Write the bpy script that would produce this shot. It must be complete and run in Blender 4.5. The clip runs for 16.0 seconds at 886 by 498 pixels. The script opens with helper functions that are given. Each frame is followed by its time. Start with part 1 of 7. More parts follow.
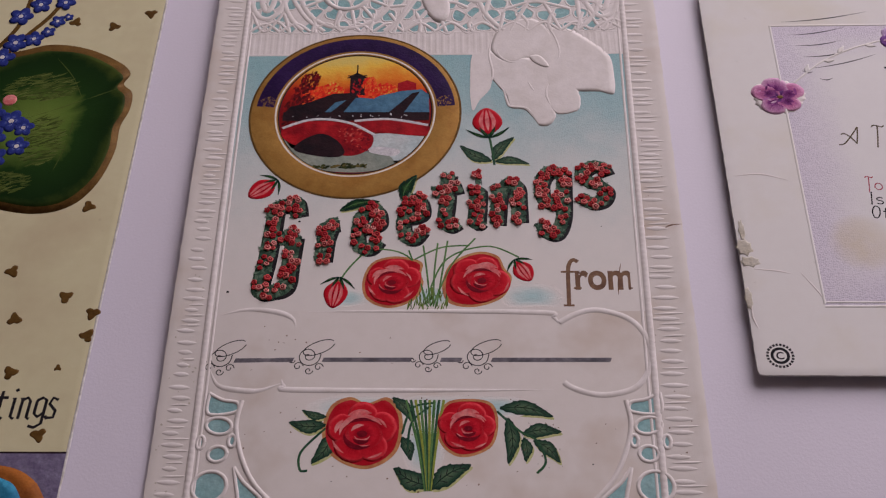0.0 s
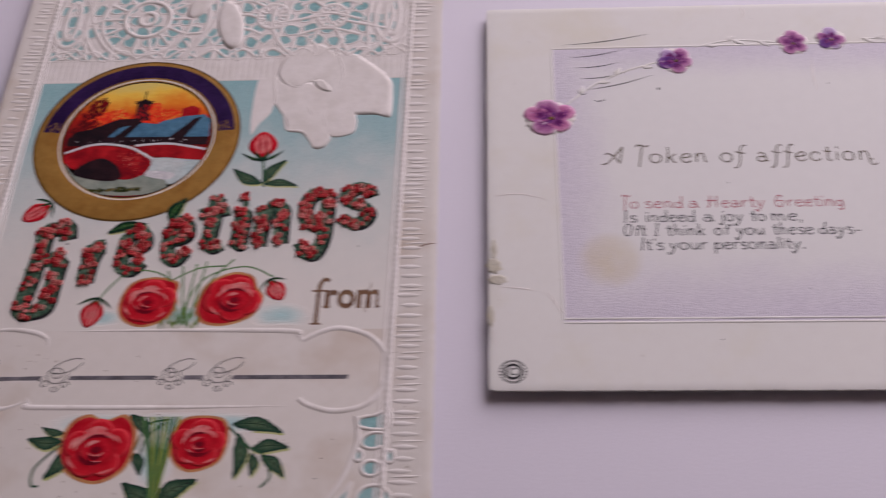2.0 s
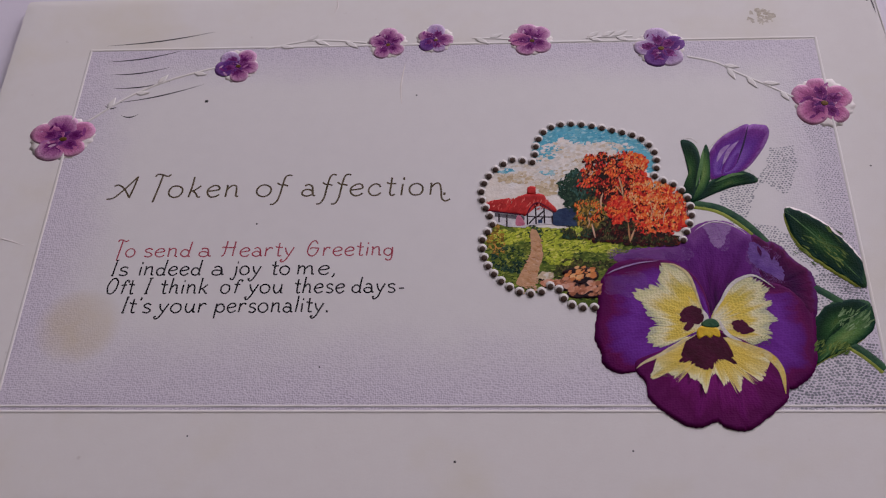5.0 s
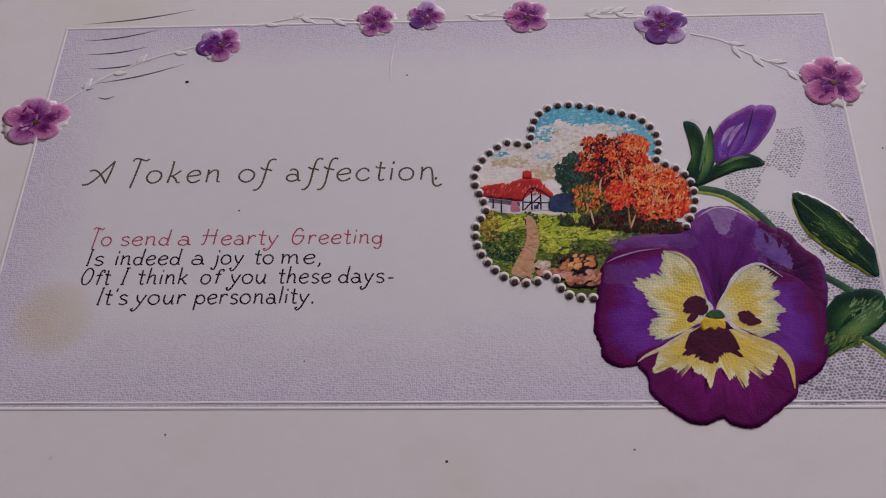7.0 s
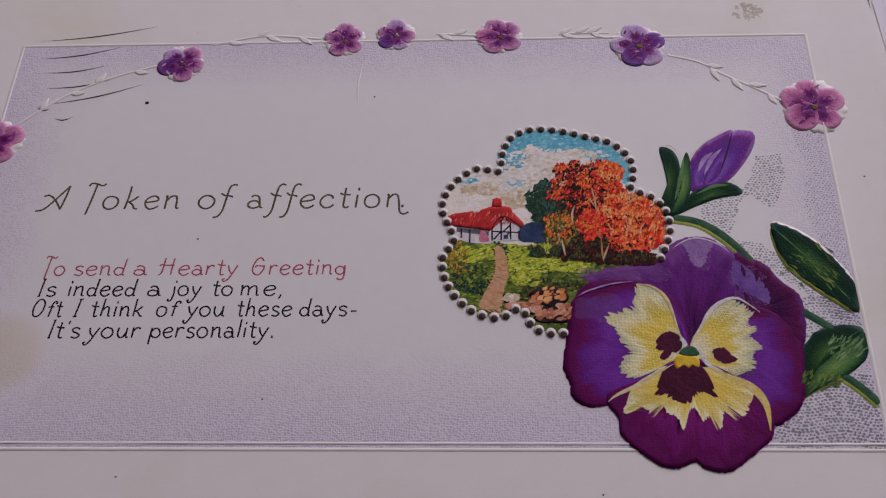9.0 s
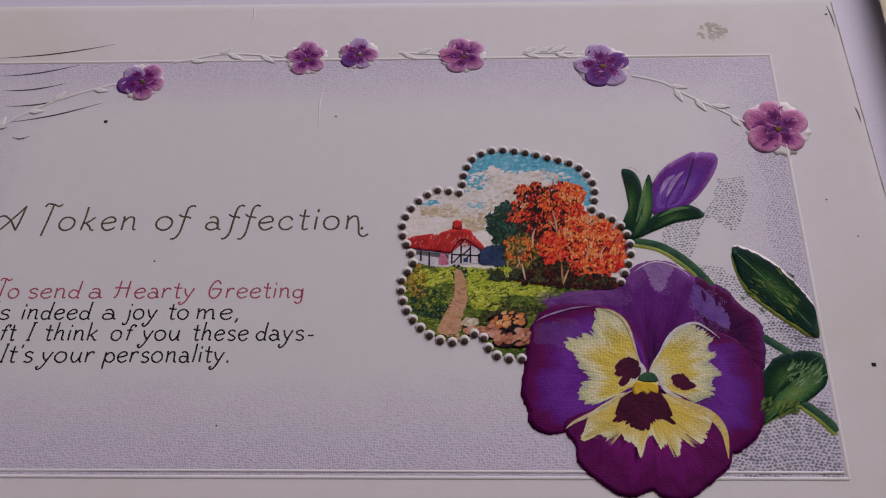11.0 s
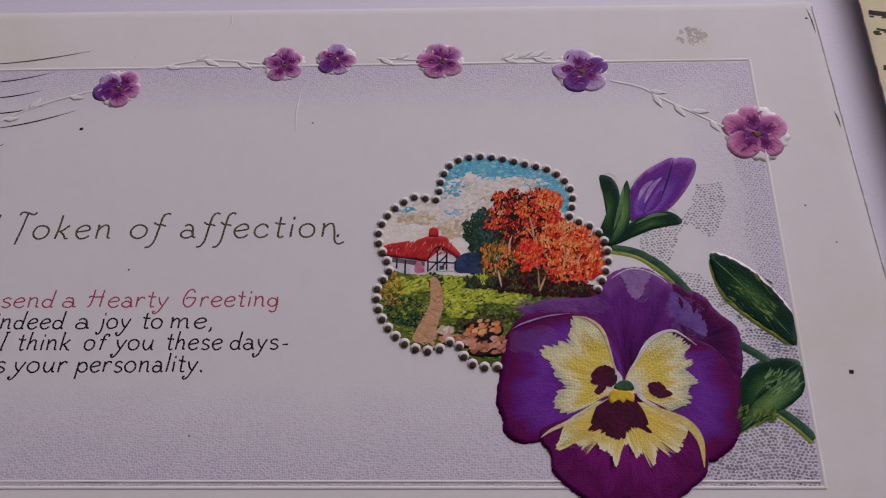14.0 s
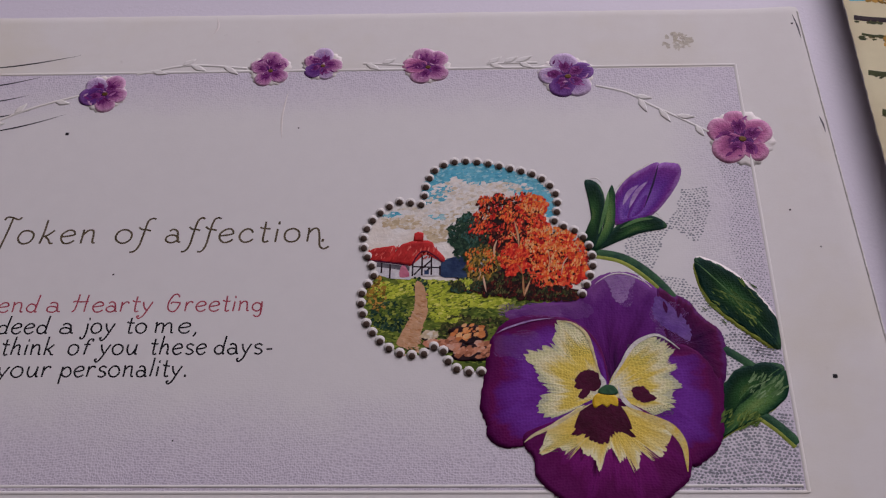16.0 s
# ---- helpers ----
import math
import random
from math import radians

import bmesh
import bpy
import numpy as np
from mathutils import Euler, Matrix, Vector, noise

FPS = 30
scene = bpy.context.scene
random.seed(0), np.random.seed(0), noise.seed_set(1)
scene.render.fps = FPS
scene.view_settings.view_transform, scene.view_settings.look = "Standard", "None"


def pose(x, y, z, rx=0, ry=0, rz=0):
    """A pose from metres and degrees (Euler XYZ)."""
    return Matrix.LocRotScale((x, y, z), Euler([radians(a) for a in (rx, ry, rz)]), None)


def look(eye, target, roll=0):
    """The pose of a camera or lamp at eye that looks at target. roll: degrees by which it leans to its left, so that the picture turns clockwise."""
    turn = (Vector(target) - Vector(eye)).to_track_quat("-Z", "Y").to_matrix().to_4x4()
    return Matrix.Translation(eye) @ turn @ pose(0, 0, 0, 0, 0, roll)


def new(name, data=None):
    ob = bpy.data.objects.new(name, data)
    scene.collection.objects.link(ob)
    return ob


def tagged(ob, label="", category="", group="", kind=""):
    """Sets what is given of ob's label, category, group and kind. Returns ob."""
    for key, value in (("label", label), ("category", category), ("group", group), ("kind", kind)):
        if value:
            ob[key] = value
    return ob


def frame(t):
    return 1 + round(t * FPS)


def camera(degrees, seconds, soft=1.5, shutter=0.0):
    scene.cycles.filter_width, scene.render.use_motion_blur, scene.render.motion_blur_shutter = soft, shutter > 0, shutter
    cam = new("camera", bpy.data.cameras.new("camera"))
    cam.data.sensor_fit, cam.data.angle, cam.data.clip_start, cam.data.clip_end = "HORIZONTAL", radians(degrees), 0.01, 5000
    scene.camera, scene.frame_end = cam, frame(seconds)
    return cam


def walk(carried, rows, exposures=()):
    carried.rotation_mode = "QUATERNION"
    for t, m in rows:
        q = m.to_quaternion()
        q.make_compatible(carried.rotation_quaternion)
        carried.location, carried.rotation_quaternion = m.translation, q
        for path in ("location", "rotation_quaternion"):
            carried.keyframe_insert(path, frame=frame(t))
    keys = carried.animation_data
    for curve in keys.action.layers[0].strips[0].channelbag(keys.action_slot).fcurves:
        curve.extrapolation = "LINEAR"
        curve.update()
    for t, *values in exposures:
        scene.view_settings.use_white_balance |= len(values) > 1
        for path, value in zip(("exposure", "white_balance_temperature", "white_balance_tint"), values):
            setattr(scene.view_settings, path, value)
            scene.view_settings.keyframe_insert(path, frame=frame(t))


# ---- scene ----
cam = camera(40.9, 16.0, 1.2, 0.4)
# seconds, eye, target, roll: a phone held a hand's width over the cards
PATH = [
    (0, (-0.05762, -0.10629, 0.16839), (-0.05820, -0.09485, 0.15200), -2.5),
    (0.5, (-0.05764, -0.10696, 0.16947), (-0.05823, -0.09547, 0.15311), -2.3),
    (1, (-0.05644, -0.10753, 0.17080), (-0.05708, -0.09599, 0.15448), -2.1),
    (1.5, (-0.04201, -0.10827, 0.17144), (-0.04286, -0.09663, 0.15520), -3.0),
    (2, (-0.01061, -0.10884, 0.17009), (-0.01158, -0.09707, 0.15395), -4.4),
    (2.5, (0.02528, -0.10483, 0.16443), (0.02403, -0.09299, 0.14836), -5.8),
    (3, (0.05331, -0.09568, 0.15552), (0.05207, -0.08385, 0.13944), -5.5),
    (3.5, (0.06597, -0.08615, 0.14581), (0.06503, -0.07428, 0.12974), -4.3),
    (4, (0.06767, -0.07870, 0.13883), (0.06680, -0.06682, 0.12277), -3.9),
    (4.5, (0.06663, -0.07408, 0.13568), (0.06565, -0.06230, 0.11954), -4.3),
    (5, (0.06622, -0.07136, 0.13468), (0.06520, -0.05975, 0.11843), -4.5),
    (7.5, (0.06685, -0.06459, 0.12737), (0.06591, -0.05324, 0.11092), -4.4),
    (8, (0.06760, -0.06249, 0.12657), (0.06669, -0.05116, 0.11011), -4.2),
    (8.5, (0.06861, -0.06066, 0.12646), (0.06773, -0.04933, 0.11000), -4.0),
    (9, (0.06971, -0.05911, 0.12661), (0.06887, -0.04781, 0.11013), -3.8),
    (9.5, (0.07069, -0.05816, 0.12687), (0.06993, -0.04684, 0.11040), -3.4),
    (12, (0.07447, -0.05475, 0.12699), (0.07387, -0.04344, 0.11050), -2.7),
    (12.5, (0.07491, -0.05443, 0.12695), (0.07430, -0.04314, 0.11046), -2.8),
    (13, (0.07532, -0.05462, 0.12659), (0.07471, -0.04329, 0.11012), -2.8),
    (13.5, (0.07584, -0.05468, 0.12646), (0.07522, -0.04334, 0.10999), -2.9),
    (14, (0.07620, -0.05461, 0.12655), (0.07559, -0.04328, 0.11008), -2.9),
    (14.5, (0.07627, -0.05452, 0.12653), (0.07571, -0.04319, 0.11006), -2.6),
    (15, (0.07664, -0.05450, 0.12653), (0.07610, -0.04315, 0.11007), -2.5),
    (15.5, (0.07723, -0.05462, 0.12650), (0.07668, -0.04323, 0.11007), -2.6),
    (16, (0.07778, -0.05483, 0.12636), (0.07722, -0.04341, 0.10996), -2.7),
]
EXPOSURES = [(0, -0.18, 6520, 23), (1.2, -0.16, 6480, 23), (2.2, -0.08, 6400, 23), (3, -0.20, 6330, 23), (4, -0.42, 6270, 23), (5, -0.47, 6250, 23), (16, -0.53, 6250, 23)]
walk(cam, [(t, look(eye, target, roll)) for t, eye, target, roll in PATH], EXPOSURES)

# ---- light ----
world = bpy.data.worlds.new("sky")
scene.world = world
world.use_nodes = True
sky = world.node_tree.nodes.new("ShaderNodeTexSky")
sky.sky_type, sky.sun_disc = "NISHITA", False
sky.sun_elevation, sky.sun_rotation = radians(35), radians(30)
world.node_tree.links.new(sky.outputs[0], world.node_tree.nodes["Background"].inputs[0])
world.node_tree.nodes["Background"].inputs[1].default_value = 0.08
WINDOW_WATTS = 10.5
pane_light = bpy.data.lights.new("window_light", "AREA")
pane_light.shape, pane_light.size, pane_light.size_y = "RECTANGLE", 0.85, 0.65
pane_light.energy, pane_light.color = WINDOW_WATTS, (1.0, 0.96, 0.97)
new("window_light", pane_light).matrix_world = look((0.36, 0.66, 0.44), (0.05, 0.03, 0.0))

# ---- materials ----
def nodes(name):
    m = bpy.data.materials.new(name)
    m.use_nodes = True
    t = m.node_tree
    return m, t, t.nodes["Principled BSDF"]


def nd(t, kind, **sets):
    n = t.nodes.new(kind)
    for k, v in sets.items():
        n.inputs[k].default_value = v
    return n


def ramp(t, fac, stops, interp="LINEAR"):
    n = t.nodes.new("ShaderNodeValToRGB")
    n.color_ramp.interpolation = interp
    el = n.color_ramp.elements
    while len(el) < len(stops):
        el.new(0.5)
    for e, (p, c) in zip(el, stops):
        e.position, e.color = p, (*c, 1)
    t.links.new(fac, n.inputs[0])
    return n.outputs[0]


def mixc(t, fac, a, b, mode="MIX"):
    n = t.nodes.new("ShaderNodeMix")
    n.data_type, n.blend_type = "RGBA", mode
    for sock, v in ((n.inputs[0], fac), (n.inputs[6], a), (n.inputs[7], b)):
        if isinstance(v, (int, float)):
            sock.default_value = v
        elif isinstance(v, tuple):
            sock.default_value = (*v, 1)
        else:
            t.links.new(v, sock)
    return n.outputs[2]


def math2(t, op, a, b=0.0, clamp=False):
    n = t.nodes.new("ShaderNodeMath")
    n.operation, n.use_clamp = op, clamp
    for sock, v in ((n.inputs[0], a), (n.inputs[1], b)):
        if isinstance(v, (int, float)):
            sock.default_value = v
        else:
            t.links.new(v, sock)
    return n.outputs[0]


def coords(t, which="Object"):
    return t.nodes.new("ShaderNodeTexCoord").outputs[which]


def noise_of(t, co, scale, detail=3.0, rough=0.6):
    n = nd(t, "ShaderNodeTexNoise", Scale=scale, Detail=detail, Roughness=rough)
    t.links.new(co, n.inputs["Vector"])
    return n.outputs[0]


def add_bump(t, bsdf, height, strength, dist=0.0002, under=None):
    b = nd(t, "ShaderNodeBump", Strength=strength, Distance=dist)
    t.links.new(height, b.inputs["Height"])
    if under is not None:
        t.links.new(under, b.inputs["Normal"])
    t.links.new(b.outputs[0], bsdf.inputs["Normal"])
    return b.outputs[0]


def finish(t, bsdf, colour, rough, spec=0.05):
    t.links.new(colour, bsdf.inputs["Base Color"])
    bsdf.inputs["Roughness"].default_value = rough
    bsdf.inputs["Specular IOR Level"].default_value = spec


def bent(t, co, reach=0.004, scale=70.0):
    """Coordinates swept into slow curves, so that rows of dots run in arcs."""
    n = nd(t, "ShaderNodeTexNoise", Scale=scale, Detail=1.0)
    t.links.new(co, n.inputs["Vector"])
    v = t.nodes.new("ShaderNodeVectorMath")
    v.operation = "MULTIPLY_ADD"
    t.links.new(n.outputs["Color"], v.inputs[0])
    v.inputs[1].default_value = (reach, reach, 0)
    t.links.new(co, v.inputs[2])
    return v.outputs[0]


def printed(name, a, b, coarse=250, fine=1800, rough=0.5, bump=0.35, metal=0.0, grain=1.0):
    """Printed ink on embossed card: two tones at a coarse scale, fine grain over them."""
    m, t, p = nodes(name)
    co = coords(t)
    n1, n2 = noise_of(t, co, coarse), noise_of(t, co, fine, 2)
    c = mixc(t, ramp(t, n1, [(0.35, (0, 0, 0)), (0.65, (1, 1, 1))]), a, b)
    n3 = noise_of(t, co, coarse * 2.7, 4, 0.7)
    c = mixc(t, 0.35 * grain, c, ramp(t, n3, [(0.35, (0.45, 0.42, 0.45)), (0.62, (1, 1, 1))]), "MULTIPLY")
    c = mixc(t, 0.3 * grain, c, ramp(t, n2, [(0.3, (0.45, 0.45, 0.45)), (0.7, (1, 1, 1))]), "MULTIPLY")
    finish(t, p, c, rough)
    p.inputs["Metallic"].default_value = metal
    add_bump(t, p, n2, bump)
    return m


def by_island(name, stops, rough=0.55, objects=False):
    """Dabs of paint, each with its own tone."""
    m, t, p = nodes(name)
    if objects:
        rnd = t.nodes.new("ShaderNodeObjectInfo").outputs["Random"]
    else:
        rnd = t.nodes.new("ShaderNodeNewGeometry").outputs["Random Per Island"]
    c = ramp(t, rnd, stops, "LINEAR")
    n = noise_of(t, coords(t), 1500, 2)
    c = mixc(t, 0.35, c, ramp(t, n, [(0.3, (0.4, 0.4, 0.4)), (0.7, (1, 1, 1))]), "MULTIPLY")
    finish(t, p, c, rough)
    add_bump(t, p, n, 0.3)
    return m


def radial(name, stops, jag=0.25, teeth=26.0, streak=0.35, rough=0.42, weave=0.5):
    """A petal's print: colours from its root (0) to its rim (1), with ragged, streaky borders."""
    m, t, p = nodes(name)
    uv = coords(t, "UV")
    mp = nd(t, "ShaderNodeMapping", Scale=(teeth, 1.6, 1.0))
    t.links.new(uv, mp.inputs["Vector"])
    n = noise_of(t, mp.outputs[0], 1.0, 4, 0.65)
    sep = t.nodes.new("ShaderNodeSeparateXYZ")
    t.links.new(uv, sep.inputs[0])
    v = math2(t, "ADD", sep.outputs[1], math2(t, "MULTIPLY", math2(t, "SUBTRACT", n, 0.5), jag))
    c = ramp(t, v, stops)
    c = mixc(t, streak, c, ramp(t, n, [(0.3, (0.35, 0.3, 0.4)), (0.65, (1.0, 1.0, 1.0))]), "MULTIPLY")
    vor = nd(t, "ShaderNodeTexVoronoi", Scale=2700.0, Randomness=0.55)
    t.links.new(bent(t, coords(t)), vor.inputs["Vector"])
    c = mixc(t, 0.5 * weave, c, ramp(t, vor.outputs[0], [(0.1, (0.4, 0.4, 0.4)), (0.55, (1, 1, 1))]), "MULTIPLY")
    finish(t, p, c, rough, 0.02)
    under = add_bump(t, p, n, 0.35, 0.0004)
    add_bump(t, p, vor.outputs[0], weave, 0.00007, under)
    return m


def paper(name, a, b, stain, stains=0.5, rough=0.75):
    """Old card stock: fibres, foxing and handling marks."""
    m, t, p = nodes(name)
    co = coords(t)
    big, mid, fine = noise_of(t, co, 45, 4), noise_of(t, co, 420, 4), noise_of(t, co, 4200, 3)
    c = mixc(t, mid, a, b)
    c = mixc(t, math2(t, "MULTIPLY", ramp(t, big, [(0.5, (0, 0, 0)), (0.75, (1, 1, 1))]), stains), c, stain)
    fox = nd(t, "ShaderNodeTexVoronoi", Scale=230.0)
    t.links.new(co, fox.inputs["Vector"])
    c = mixc(t, math2(t, "MULTIPLY", ramp(t, fox.outputs[0], [(0.0, (1, 1, 1)), (0.09, (0, 0, 0))]), math2(t, "MULTIPLY", ramp(t, mid, [(0.55, (0, 0, 0)), (0.62, (1, 1, 1))]), 0.45)), c, (0.3, 0.25, 0.2))
    finish(t, p, c, rough, 0.2)
    under = add_bump(t, p, mid, 0.05, 0.0003)
    add_bump(t, p, fine, 0.14, 0.00008, under)
    return m


WHITE, CREAM, LILAC = (0.72, 0.69, 0.67), (0.66, 0.62, 0.58), (0.46, 0.40, 0.56)
M = {}
M["paper_c"] = paper("white_card_stock", (0.70, 0.68, 0.66), (0.66, 0.63, 0.61), (0.62, 0.57, 0.45), 0.55)
M["paper_b"] = paper("embossed_white_stock", (0.69, 0.64, 0.61), (0.63, 0.58, 0.54), (0.50, 0.40, 0.32), 0.95)
M["paper_a"] = paper("pale_green_stock", (0.60, 0.56, 0.36), (0.54, 0.49, 0.30), (0.46, 0.38, 0.24), 0.7)
M["paper_d"] = paper("cream_stock", (0.68, 0.62, 0.40), (0.60, 0.54, 0.34), (0.48, 0.38, 0.22), 0.6)
M["edge"] = printed("cut_card_edge", (0.78, 0.76, 0.74), (0.6, 0.57, 0.52), 500)
M["emboss"] = printed("raised_white_paper", (0.75, 0.70, 0.68), (0.68, 0.63, 0.60), 300, 2500, 0.6, 0.08, 0.0, 0.25)
M["emboss_low"] = M["halo_white"] = M["emboss"]
M["gold"] = printed("bronze_ink", (0.40, 0.215, 0.055), (0.32, 0.155, 0.035), 220, 2500, 0.42, 0.15, 0.2, 0.7)
M["lilac_light"] = printed("pale_lilac_ink", (0.46, 0.32, 0.56), (0.34, 0.19, 0.46), 500)
M["gold_dark"] = printed("brown_bronze_ink", (0.16, 0.085, 0.022), (0.11, 0.055, 0.015), 400, 2200, 0.45, 0.3, 0.15)
M["ink"] = printed("black_ink", (0.012, 0.011, 0.014), (0.03, 0.026, 0.03), 900, 3000, 0.5, 0.1)
M["ink_brown"] = printed("brown_olive_ink", (0.075, 0.055, 0.03), (0.14, 0.105, 0.06), 700, 3000, 0.5, 0.1)
M["ink_grey"] = printed("grey_ink", (0.10, 0.095, 0.11), (0.22, 0.2, 0.22), 500, 2600, 0.6, 0.1)
M["ink_red"] = printed("faded_red_ink", (0.46, 0.10, 0.13), (0.36, 0.05, 0.08), 600, 3000, 0.5, 0.1)
M["sepia"] = printed("sepia_ink", (0.24, 0.14, 0.08), (0.17, 0.09, 0.06), 700, 3000, 0.5, 0.1)
M["green_light"] = printed("light_leaf_green", (0.06, 0.17, 0.05), (0.13, 0.27, 0.09), 350, 1600, 0.45)
M["lime"] = printed("yellow_green", (0.33, 0.38, 0.06), (0.24, 0.30, 0.05), 400)
M["stem"] = printed("dark_stem_green", (0.02, 0.07, 0.045), (0.04, 0.12, 0.05), 500)
M["navy"] = printed("indigo_enamel", (0.022, 0.008, 0.05), (0.035, 0.014, 0.075), 200, 2000, 0.4)
M["teal"] = printed("teal_ground", (0.26, 0.47, 0.48), (0.33, 0.53, 0.53), 200, 1500, 0.6)
M["red"] = printed("scarlet_ink", (0.55, 0.02, 0.02), (0.38, 0.008, 0.015), 220, 1600, 0.45)
M["bridge_red"] = printed("brick_red_ink", (0.50, 0.015, 0.02), (0.24, 0.006, 0.012), 260, 1600, 0.45)
M["roof_blue"] = printed("slate_blue_ink", (0.05, 0.14, 0.24), (0.09, 0.22, 0.33), 250)
M["dark"] = printed("dark_umber_ink", (0.014, 0.008, 0.012), (0.03, 0.012, 0.016), 300)
M["grey_green"] = printed("sage_ground", (0.23, 0.28, 0.24), (0.33, 0.36, 0.30), 180)
M["water"] = printed("pale_water", (0.45, 0.55, 0.56), (0.62, 0.67, 0.66), 150)
M["sky"] = printed("turquoise_sky", (0.10, 0.45, 0.60), (0.16, 0.52, 0.64), 300)
M["cloud"] = printed("cream_cloud", (0.80, 0.77, 0.73), (0.74, 0.66, 0.56), 260, grain=0.4)
M["tile_red"] = printed("red_thatch", (0.60, 0.035, 0.03), (0.42, 0.02, 0.02), 600)
M["plaster"] = printed("white_plaster", (0.74, 0.72, 0.72), (0.6, 0.58, 0.62), 700)
M["blue_dark"] = printed("dark_blue_hills", (0.015, 0.03, 0.09), (0.03, 0.06, 0.13), 500)
M["maroon"] = printed("maroon_ink", (0.055, 0.004, 0.02), (0.085, 0.006, 0.035), 400)
M["yellow"] = printed("yellow_ink", (0.78, 0.55, 0.04), (0.70, 0.42, 0.02), 600)
M["yellow_pale"] = printed("pale_yellow_ink", (0.74, 0.66, 0.40), (0.70, 0.58, 0.28), 600)
M["purple_panel"] = printed("violet_grey_panel", (0.16, 0.13, 0.22), (0.23, 0.20, 0.30), 500, 1800, 0.5)
M["meadow_base"] = printed("meadow_green", (0.06, 0.10, 0.015), (0.16, 0.21, 0.03), 400)
M["pine_base"] = printed("pine_green", (0.008, 0.025, 0.015), (0.02, 0.05, 0.03), 600)
M["red_base"] = printed("autumn_shade", (0.10, 0.012, 0.01), (0.22, 0.02, 0.012), 600)
M["cyan"] = printed("deep_cyan", (0.02, 0.17, 0.30), (0.04, 0.28, 0.42), 250)
M["amber"] = printed("amber_brown", (0.36, 0.12, 0.02), (0.25, 0.08, 0.02), 200)
M["tan"] = printed("tan_stain", (0.55, 0.50, 0.40), (0.62, 0.58, 0.50), 500, 2500, 0.8)
M["stipple"] = printed("grey_stipple", (0.22, 0.23, 0.26), (0.32, 0.33, 0.36), 900, 2600, 0.6)

DEEP, VIOLET, MAROON = (0.045, 0.005, 0.055), (0.130, 0.018, 0.225), (0.098, 0.006, 0.062)
YEL, PALE = (0.74, 0.58, 0.11), (0.78, 0.73, 0.44)
M["petal_top"] = radial("violet_upper_petal", [(0.0, DEEP), (0.35, (0.10, 0.010, 0.125)), (0.7, (0.13, 0.020, 0.19)), (0.9, (0.18, 0.05, 0.24)), (1.0, (0.16, 0.045, 0.20))], 1.0, 11, 0.45, 0.42, 0.32)
M["petal_side"] = radial("violet_side_petal", [(0.0, MAROON), (0.45, VIOLET), (0.66, (0.17, 0.035, 0.31)), (0.78, (0.125, 0.018, 0.20)), (0.88, (0.13, 0.008, 0.085)), (1.0, (0.09, 0.006, 0.07))], 0.7, 9, 0.30, 0.42, 0.33)
M["petal_low"] = radial("yellow_and_maroon_lip", [(0.0, MAROON), (0.45, (0.045, 0.003, 0.03)), (0.62, (0.20, 0.014, 0.16)), (0.82, (0.12, 0.008, 0.085)), (1.0, (0.12, 0.01, 0.09))], 1.3, 14, 0.5, 0.42, 0.32)
M["fan"] = radial("yellow_fan", [(0.0, YEL), (0.6, (0.76, 0.56, 0.10)), (0.88, (0.76, 0.64, 0.24)), (1.0, PALE)], 0.9, 28, 0.28, 0.42, 0.36)
M["petal_back"] = radial("dark_violet_back_petal", [(0.0, MAROON), (0.5, DEEP), (0.9, MAROON), (1.0, (0.10, 0.02, 0.12))], 0.5, 18, 0.5, 0.42, 0.22)
M["crocus"] = radial("violet_bud_petal", [(0.0, (0.12, 0.04, 0.30)), (0.35, (0.22, 0.09, 0.42)), (0.6, (0.13, 0.03, 0.28)), (0.85, (0.17, 0.03, 0.24)), (1.0, (0.30, 0.14, 0.40))], 0.4, 14, 0.4)
M["mini_a"] = radial("mauve_petal", [(0.0, (0.102, 0.013, 0.096)), (0.35, (0.204, 0.032, 0.177)), (0.7, (0.42, 0.15, 0.33)), (1.0, (0.60, 0.36, 0.50))], 0.45, 12, 0.35)
M["mini_b"] = radial("pink_mauve_petal", [(0.0, (0.111, 0.010, 0.080)), (0.35, (0.238, 0.048, 0.176)), (0.7, (0.50, 0.145, 0.32)), (1.0, (0.62, 0.31, 0.46))], 0.45, 12, 0.35)
M["mini_c"] = radial("lilac_petal", [(0.0, (0.085, 0.020, 0.144)), (0.5, (0.33, 0.18, 0.42)), (1.0, (0.56, 0.44, 0.60))], 0.4, 12, 0.3)
M["mini_dark"] = radial("dark_violet_petal", [(0.0, (0.05, 0.01, 0.09)), (0.6, (0.12, 0.03, 0.20)), (1.0, (0.22, 0.10, 0.32))], 0.4, 12, 0.3)
M["mini_streak"] = by_island("magenta_petal_streaks", [(0.0, (0.10, 0.008, 0.09)), (0.5, (0.22, 0.03, 0.20)), (0.8, (0.40, 0.12, 0.34)), (1.0, (0.62, 0.40, 0.54))])
M["mini_face"] = radial("violet_face", [(0.0, (0.07, 0.01, 0.09)), (0.6, (0.10, 0.02, 0.14)), (1.0, (0.16, 0.05, 0.20))], 0.5, 12, 0.3)
M["rose"] = radial("red_rose_petal", [(0.0, (0.26, 0.003, 0.012)), (0.35, (0.42, 0.007, 0.018)), (0.62, (0.60, 0.016, 0.03)), (0.85, (0.48, 0.009, 0.018)), (1.0, (0.46, 0.02, 0.03))], 0.5, 9, 0.35, 0.4, 0.2)
M["rose_light"] = printed("pink_rose_ink", (0.78, 0.30, 0.28), (0.68, 0.10, 0.11), 500)
